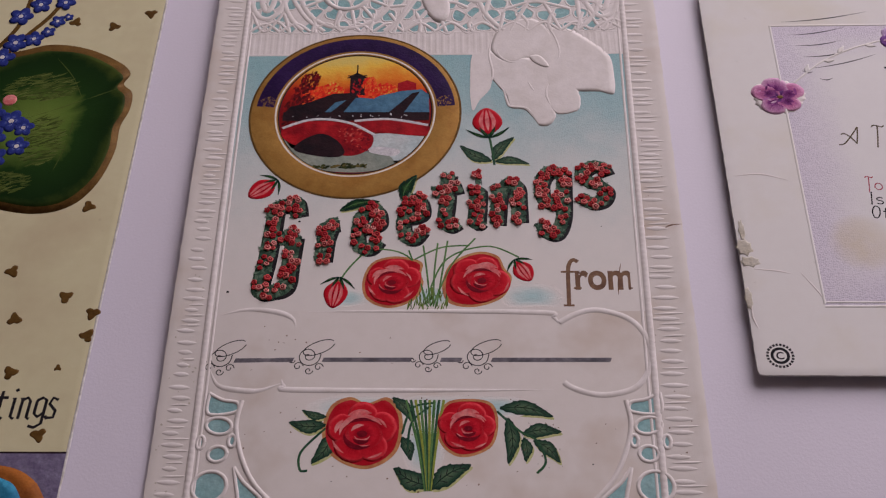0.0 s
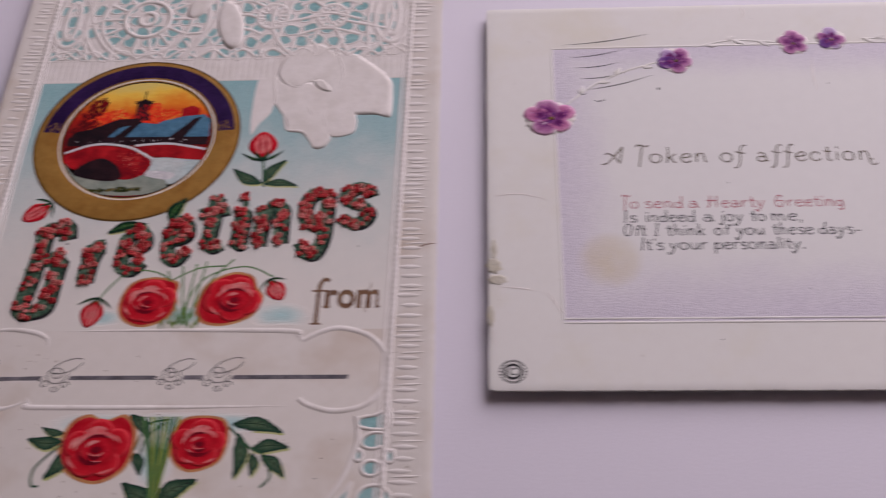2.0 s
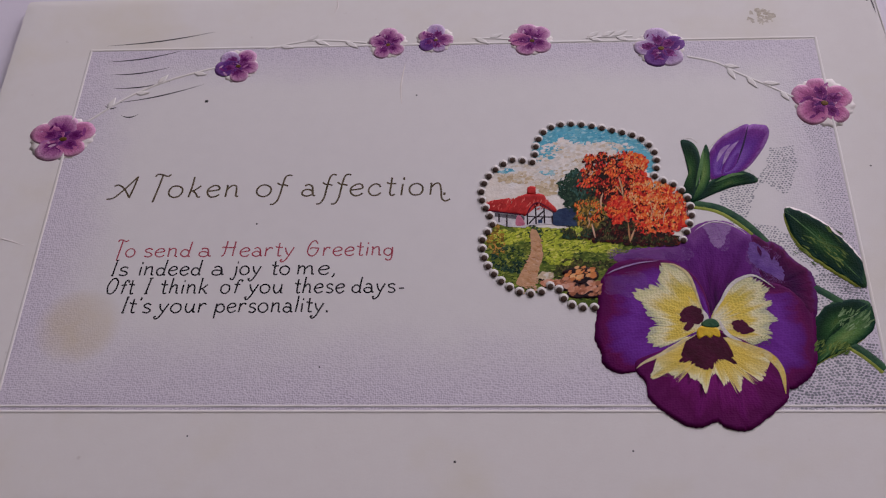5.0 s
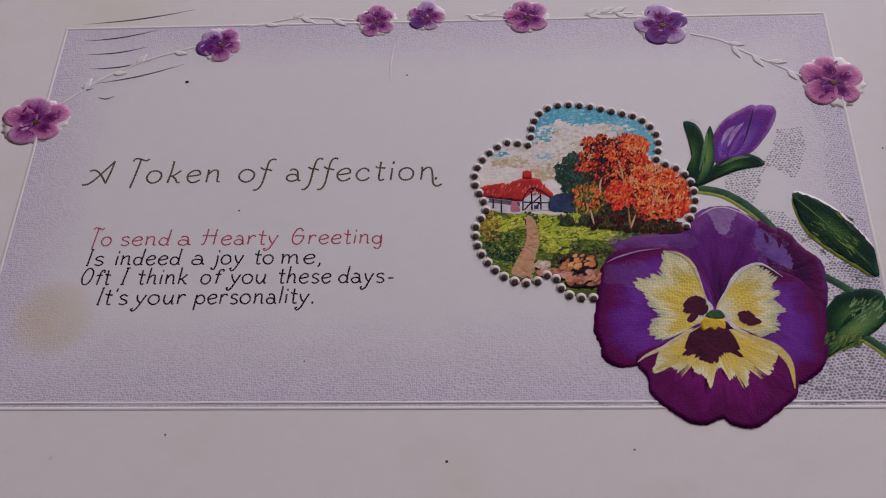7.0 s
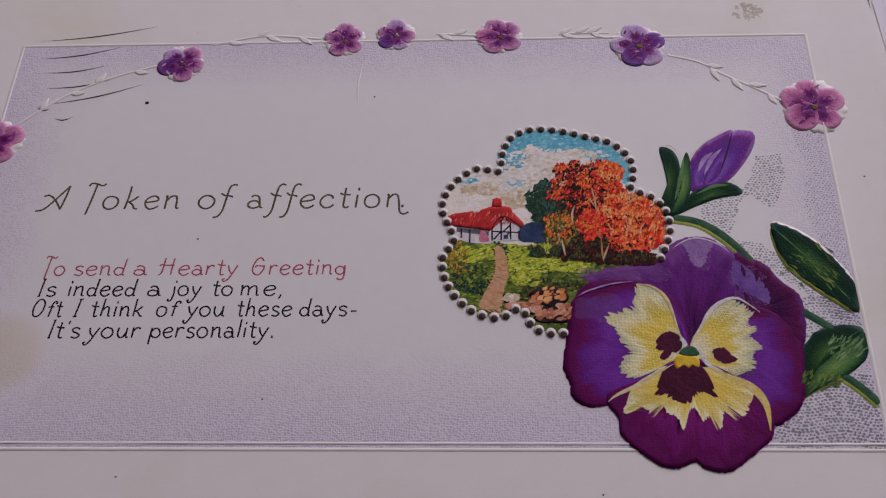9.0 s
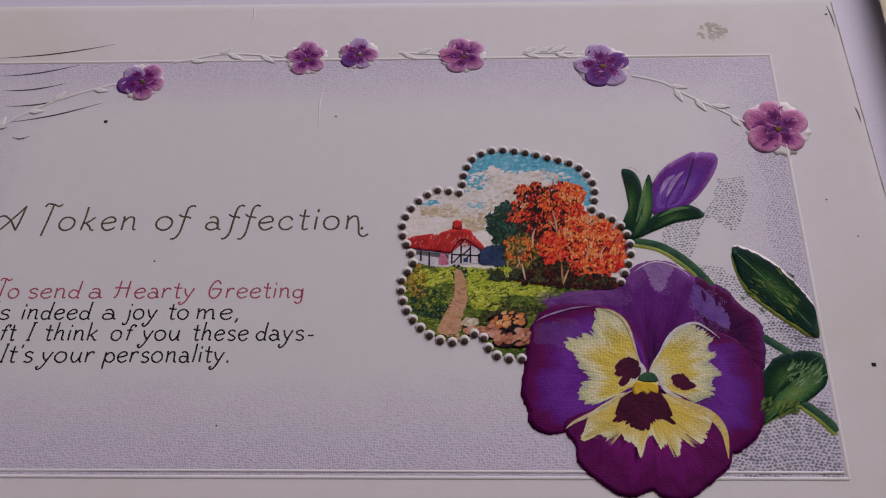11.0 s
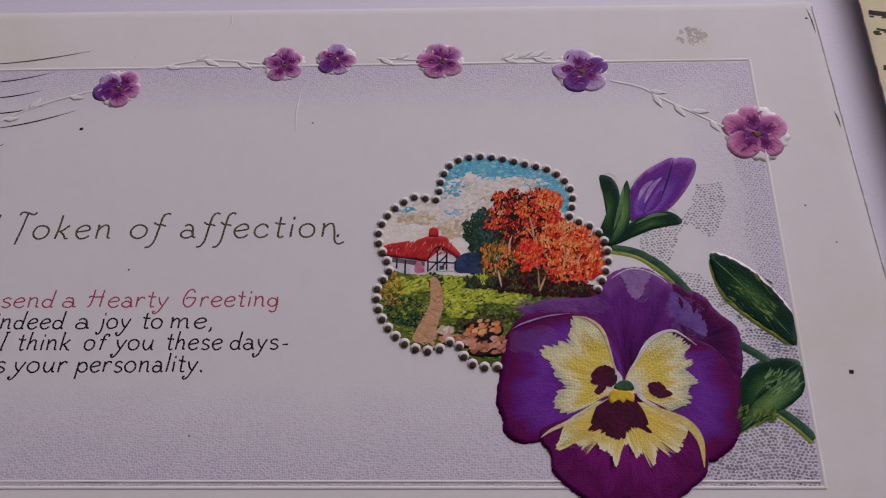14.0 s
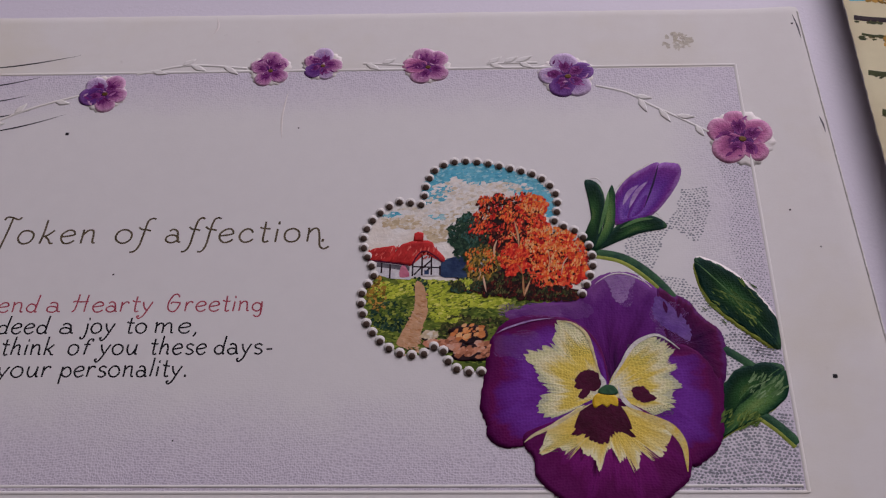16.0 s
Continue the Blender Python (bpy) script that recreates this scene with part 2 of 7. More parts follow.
M["rose_lobe"] = radial("scarlet_rose_petal", [(0.0, (0.24, 0.004, 0.012)), (0.4, (0.46, 0.008, 0.018)), (0.8, (0.62, 0.018, 0.03)), (0.94, (0.66, 0.05, 0.06)), (1.0, (0.42, 0.01, 0.02))], 0.5, 6, 0.35, 0.4, 0.2)
M["rose_deep"] = printed("crimson_ink", (0.15, 0.003, 0.012), (0.24, 0.005, 0.016), 400)
M["rose_flat"] = printed("rose_red_ink", (0.46, 0.010, 0.022), (0.60, 0.035, 0.045), 300)
M["rose_rim"] = printed("ochre_rose_rim", (0.60, 0.30, 0.12), (0.50, 0.18, 0.08), 400)
M["leaf"] = radial("dark_green_leaf", [(0.0, (0.0720, 0.1440, 0.0360)), (0.25, (0.024, 0.085, 0.024)), (0.6, (0.0055, 0.030, 0.012)), (0.92, (0.0072, 0.0324, 0.0252)), (1.0, (0.0360, 0.0864, 0.0432))], 0.5, 16, 0.35)
M["rose_leaf"] = radial("grey_green_rose_leaf", [(0.0, (0.13, 0.20, 0.10)), (0.4, (0.075, 0.14, 0.08)), (0.75, (0.030, 0.075, 0.045)), (1.0, (0.014, 0.040, 0.028))], 0.7, 14, 0.5)
M["leaf_two"] = radial("mid_green_leaf", [(0.0, (0.17, 0.28, 0.08)), (0.45, (0.08, 0.19, 0.05)), (0.8, (0.020, 0.075, 0.028)), (1.0, (0.0072, 0.0360, 0.0216))], 0.5, 16, 0.35)
M["lily_pad"] = radial("glossy_green_leaf", [(0.0, (0.16, 0.24, 0.045)), (0.35, (0.10, 0.17, 0.03)), (0.55, (0.015, 0.045, 0.010)), (0.85, (0.010, 0.030, 0.008)), (1.0, (0.04, 0.06, 0.012))], 0.5, 9, 0.4, 0.35, 0.2)
M["forget"] = radial("forget_me_not_blue", [(0.0, (0.30, 0.38, 0.60)), (0.4, (0.035, 0.055, 0.28)), (1.0, (0.02, 0.03, 0.16))], 0.5, 8, 0.35)
M["red_leaves"] = by_island("autumn_red_dabs", [(0.0, (0.38, 0.009, 0.008)), (0.4, (0.76, 0.026, 0.016)), (0.8, (0.87, 0.10, 0.03)), (1.0, (0.88, 0.26, 0.10))])
M["orange_leaves"] = by_island("autumn_orange_dabs", [(0.0, (0.58, 0.035, 0.01)), (0.4, (0.84, 0.12, 0.02)), (0.75, (0.90, 0.25, 0.035)), (1.0, (0.90, 0.42, 0.12))])
M["gold_leaves"] = by_island("autumn_gold_dabs", [(0.0, (0.09, 0.06, 0.01)), (0.5, (0.40, 0.22, 0.03)), (1.0, (0.60, 0.32, 0.06))])
M["pine_dabs"] = by_island("dark_green_dabs", [(0.0, (0.006, 0.02, 0.012)), (0.6, (0.015, 0.05, 0.03)), (1.0, (0.05, 0.10, 0.05))])
M["grass_dabs"] = by_island("meadow_dabs", [(0.0, (0.015, 0.035, 0.008)), (0.3, (0.06, 0.11, 0.015)), (0.65, (0.16, 0.23, 0.03)), (1.0, (0.36, 0.40, 0.06))])
M["umber_dabs"] = by_island("undergrowth_dabs", [(0.0, (0.012, 0.02, 0.008)), (0.6, (0.05, 0.06, 0.015)), (1.0, (0.16, 0.12, 0.04))])
M["rock_dabs"] = by_island("pink_rock_dabs", [(0.0, (0.30, 0.10, 0.05)), (0.5, (0.60, 0.25, 0.14)), (1.0, (0.66, 0.38, 0.28))])
M["path_dabs"] = by_island("ochre_path_dabs", [(0.0, (0.45, 0.20, 0.08)), (0.5, (0.58, 0.32, 0.16)), (1.0, (0.68, 0.44, 0.30))])
M["cloud_dabs"] = by_island("cloud_dabs", [(0.0, (0.66, 0.56, 0.40)), (0.5, (0.76, 0.72, 0.66)), (1.0, (0.80, 0.79, 0.77))])
M["teal_soft"] = radial("washed_teal", [(0.0, (0.36, 0.54, 0.55)), (0.45, (0.50, 0.61, 0.60)), (0.8, (0.68, 0.66, 0.63)), (1.0, (0.70, 0.65, 0.615))], 0.5, 3, 0.06, 0.6, 0.2)
M["lime_dabs"] = by_island("yellow_green_dabs", [(0.0, (0.03, 0.07, 0.012)), (0.5, (0.09, 0.16, 0.03)), (1.0, (0.18, 0.25, 0.05))])
M["sky_dabs"] = by_island("turquoise_dabs", [(0.0, (0.07, 0.36, 0.52)), (0.5, (0.15, 0.50, 0.62)), (1.0, (0.40, 0.64, 0.68))])
M["tan_dabs"] = by_island("tan_cloud_dabs", [(0.0, (0.52, 0.40, 0.24)), (0.5, (0.66, 0.54, 0.36)), (1.0, (0.76, 0.70, 0.60))])
M["lime_bright"] = by_island("lit_grass_dabs", [(0.0, (0.20, 0.27, 0.02)), (0.4, (0.40, 0.48, 0.035)), (0.8, (0.56, 0.60, 0.06)), (1.0, (0.70, 0.68, 0.16))])
M["teal_dabs"] = by_island("blue_green_dabs", [(0.0, (0.01, 0.04, 0.03)), (0.6, (0.03, 0.10, 0.08)), (1.0, (0.07, 0.16, 0.12))])
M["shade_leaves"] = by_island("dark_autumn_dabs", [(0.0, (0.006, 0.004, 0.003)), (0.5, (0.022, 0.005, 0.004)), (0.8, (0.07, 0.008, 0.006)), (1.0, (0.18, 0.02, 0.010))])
M["peach_leaves"] = by_island("pale_orange_dabs", [(0.0, (0.74, 0.20, 0.04)), (0.5, (0.84, 0.34, 0.10)), (1.0, (0.86, 0.52, 0.26))])
M["thatch_dabs"] = by_island("red_thatch_dabs", [(0.0, (0.30, 0.012, 0.012)), (0.5, (0.62, 0.05, 0.04)), (1.0, (0.74, 0.20, 0.15))])
M["orange_rock"] = by_island("orange_rock_dabs", [(0.0, (0.50, 0.14, 0.05)), (0.5, (0.74, 0.28, 0.08)), (1.0, (0.80, 0.45, 0.20))])
M["rose_pink"] = printed("pink_ink", (0.62, 0.20, 0.28), (0.48, 0.12, 0.20), 500)
M["lilac_dots"] = by_island("pale_lilac_dots", [(0.0, (0.17, 0.05, 0.26)), (0.5, (0.22, 0.09, 0.31)), (1.0, (0.28, 0.15, 0.36))])
M["lilac_mid"] = printed("greyed_lilac_ink", (0.25, 0.13, 0.33), (0.34, 0.20, 0.42), 300)
M["violet_mid"] = printed("blue_violet_ink", (0.13, 0.05, 0.27), (0.20, 0.10, 0.34), 300)
M["blotch_yellow"] = printed("deep_yellow_ink", (0.74, 0.52, 0.08), (0.70, 0.60, 0.26), 900)
M["blotch"] = radial("yellow_petal_blotch", [(0.0, (0.80, 0.78, 0.66)), (0.22, PALE), (0.45, (0.74, 0.56, 0.09)), (0.62, YEL), (0.80, PALE), (0.93, (0.66, 0.64, 0.34)), (1.0, (0.50, 0.50, 0.34))], 0.75, 15, 0.22, 0.42, 0.6)
M["glow_red"] = by_island("sunset_red_dabs", [(0.0, (0.70, 0.016, 0.010)), (0.5, (0.84, 0.04, 0.015)), (1.0, (0.88, 0.16, 0.03))])
M["glow_orange"] = by_island("sunset_orange_dabs", [(0.0, (0.70, 0.10, 0.02)), (0.5, (0.80, 0.26, 0.03)), (1.0, (0.80, 0.45, 0.08))])
M["glow_dark"] = by_island("sunset_maroon_dabs", [(0.0, (0.05, 0.004, 0.006)), (0.5, (0.13, 0.006, 0.008)), (1.0, (0.30, 0.010, 0.010))])
M["olive_dabs"] = by_island("olive_leaf_dabs", [(0.0, (0.035, 0.055, 0.012)), (0.5, (0.075, 0.11, 0.022)), (1.0, (0.13, 0.165, 0.04))])
M["mini_flush"] = radial("dark_magenta_flush", [(0.0, (0.08, 0.006, 0.07)), (0.5, (0.14, 0.016, 0.13)), (1.0, (0.24, 0.055, 0.21))], 0.6, 10, 0.3)
M["leaf_light"] = by_island("pale_green_dabs", [(0.0, (0.07, 0.15, 0.05)), (0.5, (0.14, 0.25, 0.10)), (1.0, (0.24, 0.36, 0.18))])
M["halo"] = printed("pale_yellow_green", (0.46, 0.50, 0.18), (0.58, 0.58, 0.30), 500)
M["garland_base"] = printed("garland_green_base", (0.025, 0.060, 0.038), (0.08, 0.14, 0.095), 500)
M["bloom_heart"] = printed("tiny_rose_heart", (0.22, 0.008, 0.015), (0.34, 0.02, 0.03), 900)
M["bloom"] = by_island("tiny_rose_red", [(0.0, (0.36, 0.014, 0.02)), (0.45, (0.58, 0.06, 0.06)), (0.8, (0.66, 0.17, 0.15)), (1.0, (0.74, 0.34, 0.30))], 0.45, True)
M["garland"] = by_island("garland_green", [(0.0, (0.014, 0.040, 0.026)), (0.5, (0.055, 0.12, 0.08)), (1.0, (0.17, 0.25, 0.17))])
M["bead_white"] = printed("bead_white", (0.76, 0.73, 0.70), (0.66, 0.62, 0.58), 900, 3000, 0.4)
M["bead_dot"] = printed("bead_brown", (0.15, 0.105, 0.085), (0.10, 0.07, 0.055), 900, 3000, 0.4)


def dusk_sky():
    m, t, p = nodes("sunset_sky")
    co = coords(t)
    sep = t.nodes.new("ShaderNodeSeparateXYZ")
    t.links.new(co, sep.inputs[0])
    n = noise_of(t, co, 130, 4)
    h = math2(t, "ADD", math2(t, "MULTIPLY", sep.outputs[1], 1.0), math2(t, "MULTIPLY", math2(t, "SUBTRACT", n, 0.5), 0.010))
    v = math2(t, "MULTIPLY", math2(t, "SUBTRACT", h, 0.0245), 85.0, True)
    c = ramp(t, v, [(0.0, (0.20, 0.008, 0.008)), (0.3, (0.58, 0.03, 0.01)), (0.55, (0.72, 0.20, 0.02)), (0.8, (0.78, 0.48, 0.07)), (1.0, (0.66, 0.50, 0.14))])
    side = math2(t, "MULTIPLY", math2(t, "SUBTRACT", -0.0225, sep.outputs[0]), 110.0, True)
    c = mixc(t, math2(t, "MULTIPLY", side, ramp(t, n, [(0.3, (0.5, 0.5, 0.5)), (0.7, (1, 1, 1))])), c, (0.16, 0.006, 0.008))
    finish(t, p, c, 0.42)
    add_bump(t, p, noise_of(t, co, 1800, 2), 0.3)
    return m


def shaded_ground(name, paper_rgb, tint, x0, x1, y0, y1, mode, grain=0.8, stain=None):
    """A printed tint that thins out into the bare card: 'frame' from all four sides inward, 'down' from the top."""
    m, t, p = nodes(name)
    co = coords(t)
    sep = t.nodes.new("ShaderNodeSeparateXYZ")
    t.links.new(co, sep.inputs[0])
    n = noise_of(t, co, 160, 4)
    cx, cy, hx, hy = (x0 + x1) / 2, (y0 + y1) / 2, (x1 - x0) / 2, (y1 - y0) / 2
    dx = math2(t, "SUBTRACT", hx, math2(t, "ABSOLUTE", math2(t, "SUBTRACT", sep.outputs[0], cx)))
    if mode == "frame":
        low = math2(t, "MULTIPLY", math2(t, "SUBTRACT", sep.outputs[1], y0), 0.62)
        high = math2(t, "SUBTRACT", y1, sep.outputs[1])
        d = math2(t, "MINIMUM", math2(t, "MULTIPLY", dx, 0.8), math2(t, "MINIMUM", low, high))
        d = math2(t, "ADD", d, math2(t, "MULTIPLY", math2(t, "SUBTRACT", n, 0.5), 0.005))
        f = ramp(t, math2(t, "MULTIPLY", d, 100.0, True), [(0.0, (1, 1, 1)), (0.28, (0.8, 0.8, 0.8)), (0.8, (0.12, 0.12, 0.12)), (1.0, (0.03, 0.03, 0.03))])
    else:
        d = math2(t, "SUBTRACT", y1, sep.outputs[1])
        d = math2(t, "ADD", d, math2(t, "MULTIPLY", math2(t, "SUBTRACT", n, 0.5), 0.02))
        f = ramp(t, math2(t, "DIVIDE", d, y1 - y0, True), [(0.0, (1, 1, 1)), (0.22, (0.85, 0.85, 0.85)), (0.5, (0.36, 0.36, 0.36)), (0.75, (0.13, 0.13, 0.13)), (1.0, (0.02, 0.02, 0.02))])
    mid = noise_of(t, co, 420, 4)
    base = mixc(t, mid, paper_rgb, tuple(0.93 * v for v in paper_rgb))
    c = mixc(t, f, base, tint)
    vor = nd(t, "ShaderNodeTexVoronoi", Scale=3100.0, Randomness=0.5)
    warp = noise_of(t, co, 900, 2)
    wv = t.nodes.new("ShaderNodeVectorMath")
    wv.operation = "MULTIPLY_ADD"
    t.links.new(warp, wv.inputs[0])
    wv.inputs[1].default_value = (0.0006, 0.0003, 0)
    t.links.new(bent(t, co), wv.inputs[2])
    t.links.new(wv.outputs[0], vor.inputs["Vector"])
    dots = ramp(t, vor.outputs[0], [(0.15, (0.46, 0.44, 0.52)), (0.62, (1, 1, 1))])
    c = mixc(t, math2(t, "MULTIPLY", f, 0.6 * grain), c, dots, "MULTIPLY")
    if stain:
        sx, sy, sr, rgb = stain
        d2 = math2(t, "ADD", math2(t, "POWER", math2(t, "SUBTRACT", sep.outputs[0], sx), 2.0), math2(t, "POWER", math2(t, "SUBTRACT", sep.outputs[1], sy), 2.0))
        k = math2(t, "SUBTRACT", 1.0, math2(t, "DIVIDE", d2, sr * sr), True)
        c = mixc(t, math2(t, "MULTIPLY", math2(t, "MULTIPLY", k, n), 1.1, True), c, rgb)
    finish(t, p, c, 0.62, 0.2)
    bumped = math2(t, "MULTIPLY", vor.outputs[0], math2(t, "ADD", math2(t, "MULTIPLY", f, 0.9), 0.06))
    add_bump(t, p, bumped, grain, 0.00007)
    return m


# ---- building in centimetres over the cards ----
U = 0.01
TABLE = -0.18
RELIEF = 0.165  # how far printed shapes stand up, against the blind embossing
EMBOSSED = ("emboss", "paper_c")


class Card:
    """The card being worked on: its thing, its origin (cm), and how its face bends (cm)."""
    thing, origin, face = None, (0, 0), None


def part(name, verts, faces, mat, parent, label="", uvs=None, smooth=True):
    ox, oy = Card.origin
    relief = 0.48 if mat in EMBOSSED else RELIEF
    me = bpy.data.meshes.new(name)
    me.from_pydata([((x - ox) * U, (y - oy) * U, (Card.face(x, y) + (h * relief if h > 0 else h) - TABLE) * U) for x, y, h in verts], [], faces)
    me.polygons.foreach_set("use_smooth", [smooth] * len(me.polygons))
    if uvs:
        layer = me.uv_layers.new(name="UVMap")
        flat = [c for loop in me.loops for c in uvs[loop.vertex_index]]
        layer.data.foreach_set("uv", flat)
    me.materials.append(M[mat])
    me.update()
    ob = new(name, me)
    ob.parent = parent
    if label:
        ob["label"] = label
    return ob


def curve(pts, n, closed=False):
    """n points on a smooth line through the control points."""
    pts = [Vector((p[0], p[1])) for p in pts]
    k = len(pts)
    out = []
    spans = k if closed else k - 1
    for j in range(n):
        s = j / (n if closed else n - 1) * spans
        i = min(int(s), spans - 1)
        f = s - i
        if closed:
            a, b, c, d = (pts[(i + o) % k] for o in (-1, 0, 1, 2))
        else:
            a, b, c, d = (pts[min(max(i + o, 0), k - 1)] for o in (-1, 0, 1, 2))
        out.append(0.5 * ((2 * b) + (c - a) * f + (2 * a - 5 * b + 4 * c - d) * f * f + (3 * b - a - 3 * c + d) * f ** 3))
    return out


def dome(r):
    return math.sqrt(max(0.0, 1 - r ** 5))


def level(r):
    return 1.0


def petal_form(r):
    return math.sqrt(max(0.0, 1 - r ** 6)) * (0.35 + 0.65 * math.sin(min(r * 2.0, 1.57)))


def blob(name, pts, mat, parent, H=0.03, lift=0.004, base=None, label="", n=None, rings=6, form=dome, pleats=0, pleat=0.0, rough=0.0, smooth_line=True, seed=0):
    """A raised, softly rounded shape inside an outline, fanned from its root."""
    n = n or (max(28, 8 * len(pts)) if smooth_line else len(pts))
    line = curve(pts, n, True) if smooth_line else [Vector((p[0], p[1])) for p in pts]
    root = Vector(base) if base else sum(line, Vector((0, 0))) / n
    rng = random.Random(seed + len(pts))
    if rough:
        line = [p + (p - root).normalized() * rng.uniform(-rough, rough) for p in line]
    flat = H <= 0.0065
    if flat:
        form = level
    verts, uvs, faces = [(root.x, root.y, lift + H * form(0))], [(0.5, 0.0)], []
    for k in range(1, rings + 1):
        r = (k / rings) ** 0.75
        for i, p in enumerate(line):
            q = root + (p - root) * r
            h = H * form(r) * (1 + pleat * r * math.sin(pleats * 6.2832 * i / n))
            verts.append((q.x, q.y, lift + h))
            uvs.append((i / n, r))
    if not flat:
        for p in line:
            verts.append((p.x, p.y, -0.002))
            uvs.append((0.5, 1.0))
    for i in range(n):
        j = (i + 1) % n
        faces.append((0, 1 + i, 1 + j))
        for k in range(rings - 1 if flat else rings):
            a = 1 + k * n
            faces.append((a + i, a + n + i, a + n + j, a + j))
    return part(name, verts, faces, mat, parent, label, uvs, not flat)


def ridges(name, lines, w, H, mat, parent, label="", lift=0.0, n=None, taper=False, beads=0.0, pitch=0.12, straight=False):
    """Raised cords, one along each line of control points."""
    verts, faces = [], []
    section = ((-1, 0), (-0.75, 0.6), (0, 1), (0.75, 0.6), (1, 0))
    for pts in lines:
        k = n or max(6, 6 * len(pts))
        line = [Vector(p) for p in pts] if straight else curve(pts, k)
        k = len(line)
        start, run = len(verts), 0.0
        for i, p in enumerate(line):
            tang = line[min(i + 1, k - 1)] - line[max(i - 1, 0)]
            if tang.length < 1e-9:
                tang = Vector((1, 0))
            side = Vector((-tang.y, tang.x)).normalized()
            run += (p - line[i - 1]).length if i else 0
            s = 1.0
            if taper:
                s = max(0.12, math.sin(math.pi * (i + 0.35) / (k - 0.3)))
            g = 1 + beads * math.sin(run / pitch * 6.2832)
            for a, b in section:
                q = p + side * (w * s * a)
                verts.append((q.x, q.y, lift + H * s * b * g))
        for i in range(k - 1):
            for j in range(4):
                a = start + i * 5 + j
                faces.append((a, a + 1, a + 6, a + 5))
    return part(name, verts, faces, mat, parent, label)


def dabs(name, box, count, size, mat, parent, lift=0.01, inside=None, label="", slim=0.5, lean=None, seed=1):
    """Many small brush strokes scattered in an oval or where inside(x, y) holds."""
    rng = random.Random(seed)
    cx, cy, rx, ry = box
    verts, faces = [], []
    made = 0
    for _ in range(count * 8):
        if made >= count:
            break
        x, y = cx + rng.uniform(-rx, rx), cy + rng.uniform(-ry, ry)
        if inside:
            if not inside(x, y):
                continue
        elif ((x - cx) / rx) ** 2 + ((y - cy) / ry) ** 2 > 1:
            continue
        made += 1
        a = rng.uniform(0, 6.2832) if lean is None else lean + rng.uniform(-0.35, 0.35)
        s = size * rng.uniform(0.5, 1.3)
        h = lift + rng.uniform(0, 0.004)
        c, sn = math.cos(a), math.sin(a)
        start = len(verts)
        for u, v in ((-1, 0), (-0.4, slim), (0.45, slim * 0.8), (1, 0.1), (0.5, -slim * 0.8), (-0.5, -slim)):
            u, v = u * rng.uniform(0.8, 1.15), v * rng.uniform(0.8, 1.2)
            verts.append((x + s * (u * c - v * sn), y + s * (u * sn + v * c), h))
        faces.append(tuple(range(start, start + 6)))
    return part(name, verts, faces, mat, parent, label, smooth=False)


def leaf_between(name, a, b, wide, mat, parent, H=0.006, lift=0.006, vein="lime", bend=0.1, label="", sub=True):
    """A pointed leaf from its base a to its tip b, with a midrib."""
    a, b = Vector(a), Vector(b)
    d = b - a
    s = Vector((-d.y, d.x))
    ln = d.length
    s = s.normalized() if ln else s
    pts = []
    for f, k in ((0.0, 0.06), (0.2, 0.75), (0.45, 1.0), (0.75, 0.62), (1.0, 0.0), (0.75, -0.62), (0.45, -1.0), (0.2, -0.75)):
        q = a + d * f + s * (k * wide + bend * ln * math.sin(math.pi * f))
        pts.append((q.x, q.y))
    mid = a + d * 0.45 + s * bend * ln
    ob = blob(name, pts, mat, parent, H, lift, (mid.x, mid.y), label, n=40, rings=4, rough=wide * 0.13)
    if sub:
        v = [a + d * f + s * bend * ln * math.sin(math.pi * f) for f in (0.02, 0.3, 0.6, 0.93)]
        ridges("midrib", [[(q.x, q.y) for q in v]], wide * 0.07, 0.003, vein, ob, lift=lift + H * 0.98, taper=True)
        side = []
        for f in (0.25, 0.42, 0.58, 0.74):
            q = a + d * f + s * bend * ln * math.sin(math.pi * f)
            for k in (-1, 1):
                e = q + d * 0.13 + s * (k * wide * 0.62 * (1.25 - f))
                side.append([q[:], e[:]])
        ridges("side_vein", side, wide * 0.05, 0.002, "ink", ob, lift=lift + H * 0.96, n=5, taper=True)
        blob("yellow_edge", [(px + 0.02, py - 0.035) for px, py in pts], "halo", ob, 0.002, 0.002, n=40, rings=2)
    return ob


def oval(cx, cy, rx, ry, n=24, turn=0.0, a0=0.0, a1=360.0):
    c, s = math.cos(radians(turn)), math.sin(radians(turn))
    closed = abs(a1 - a0) >= 360
    out = []
    for i in range(n):
        a = radians(a0 + (a1 - a0) * i / (n if closed else n - 1))
        u, v = rx * math.cos(a), ry * math.sin(a)
        out.append((cx + u * c - v * s, cy + u * s + v * c))
    return out


def ring_band(name, cx, cy, r0, r1, mat, parent, lift, H, label="", a0=0, a1=360, n=96, turn=0, ry=1.0):
    """A flat-topped band between two ovals."""
    verts, faces = [], []
    for i in range(n + 1):
        a = radians(a0 + (a1 - a0) * i / n)
        for r, h in ((r0, 0.0), (r0 + 0.02, H), (r1 - 0.02, H), (r1, 0.0)):
            u, v = r * math.cos(a), r * ry * math.sin(a)
            c, s = math.cos(radians(turn)), math.sin(radians(turn))
            verts.append((cx + u * c - v * s, cy + u * s + v * c, lift + h))
    for i in range(n):
        for j in range(3):
            a = 4 * i + j
            faces.append((a, a + 4, a + 5, a + 1))
    return part(name, verts, faces, mat, parent, label)


_glyphs = {}


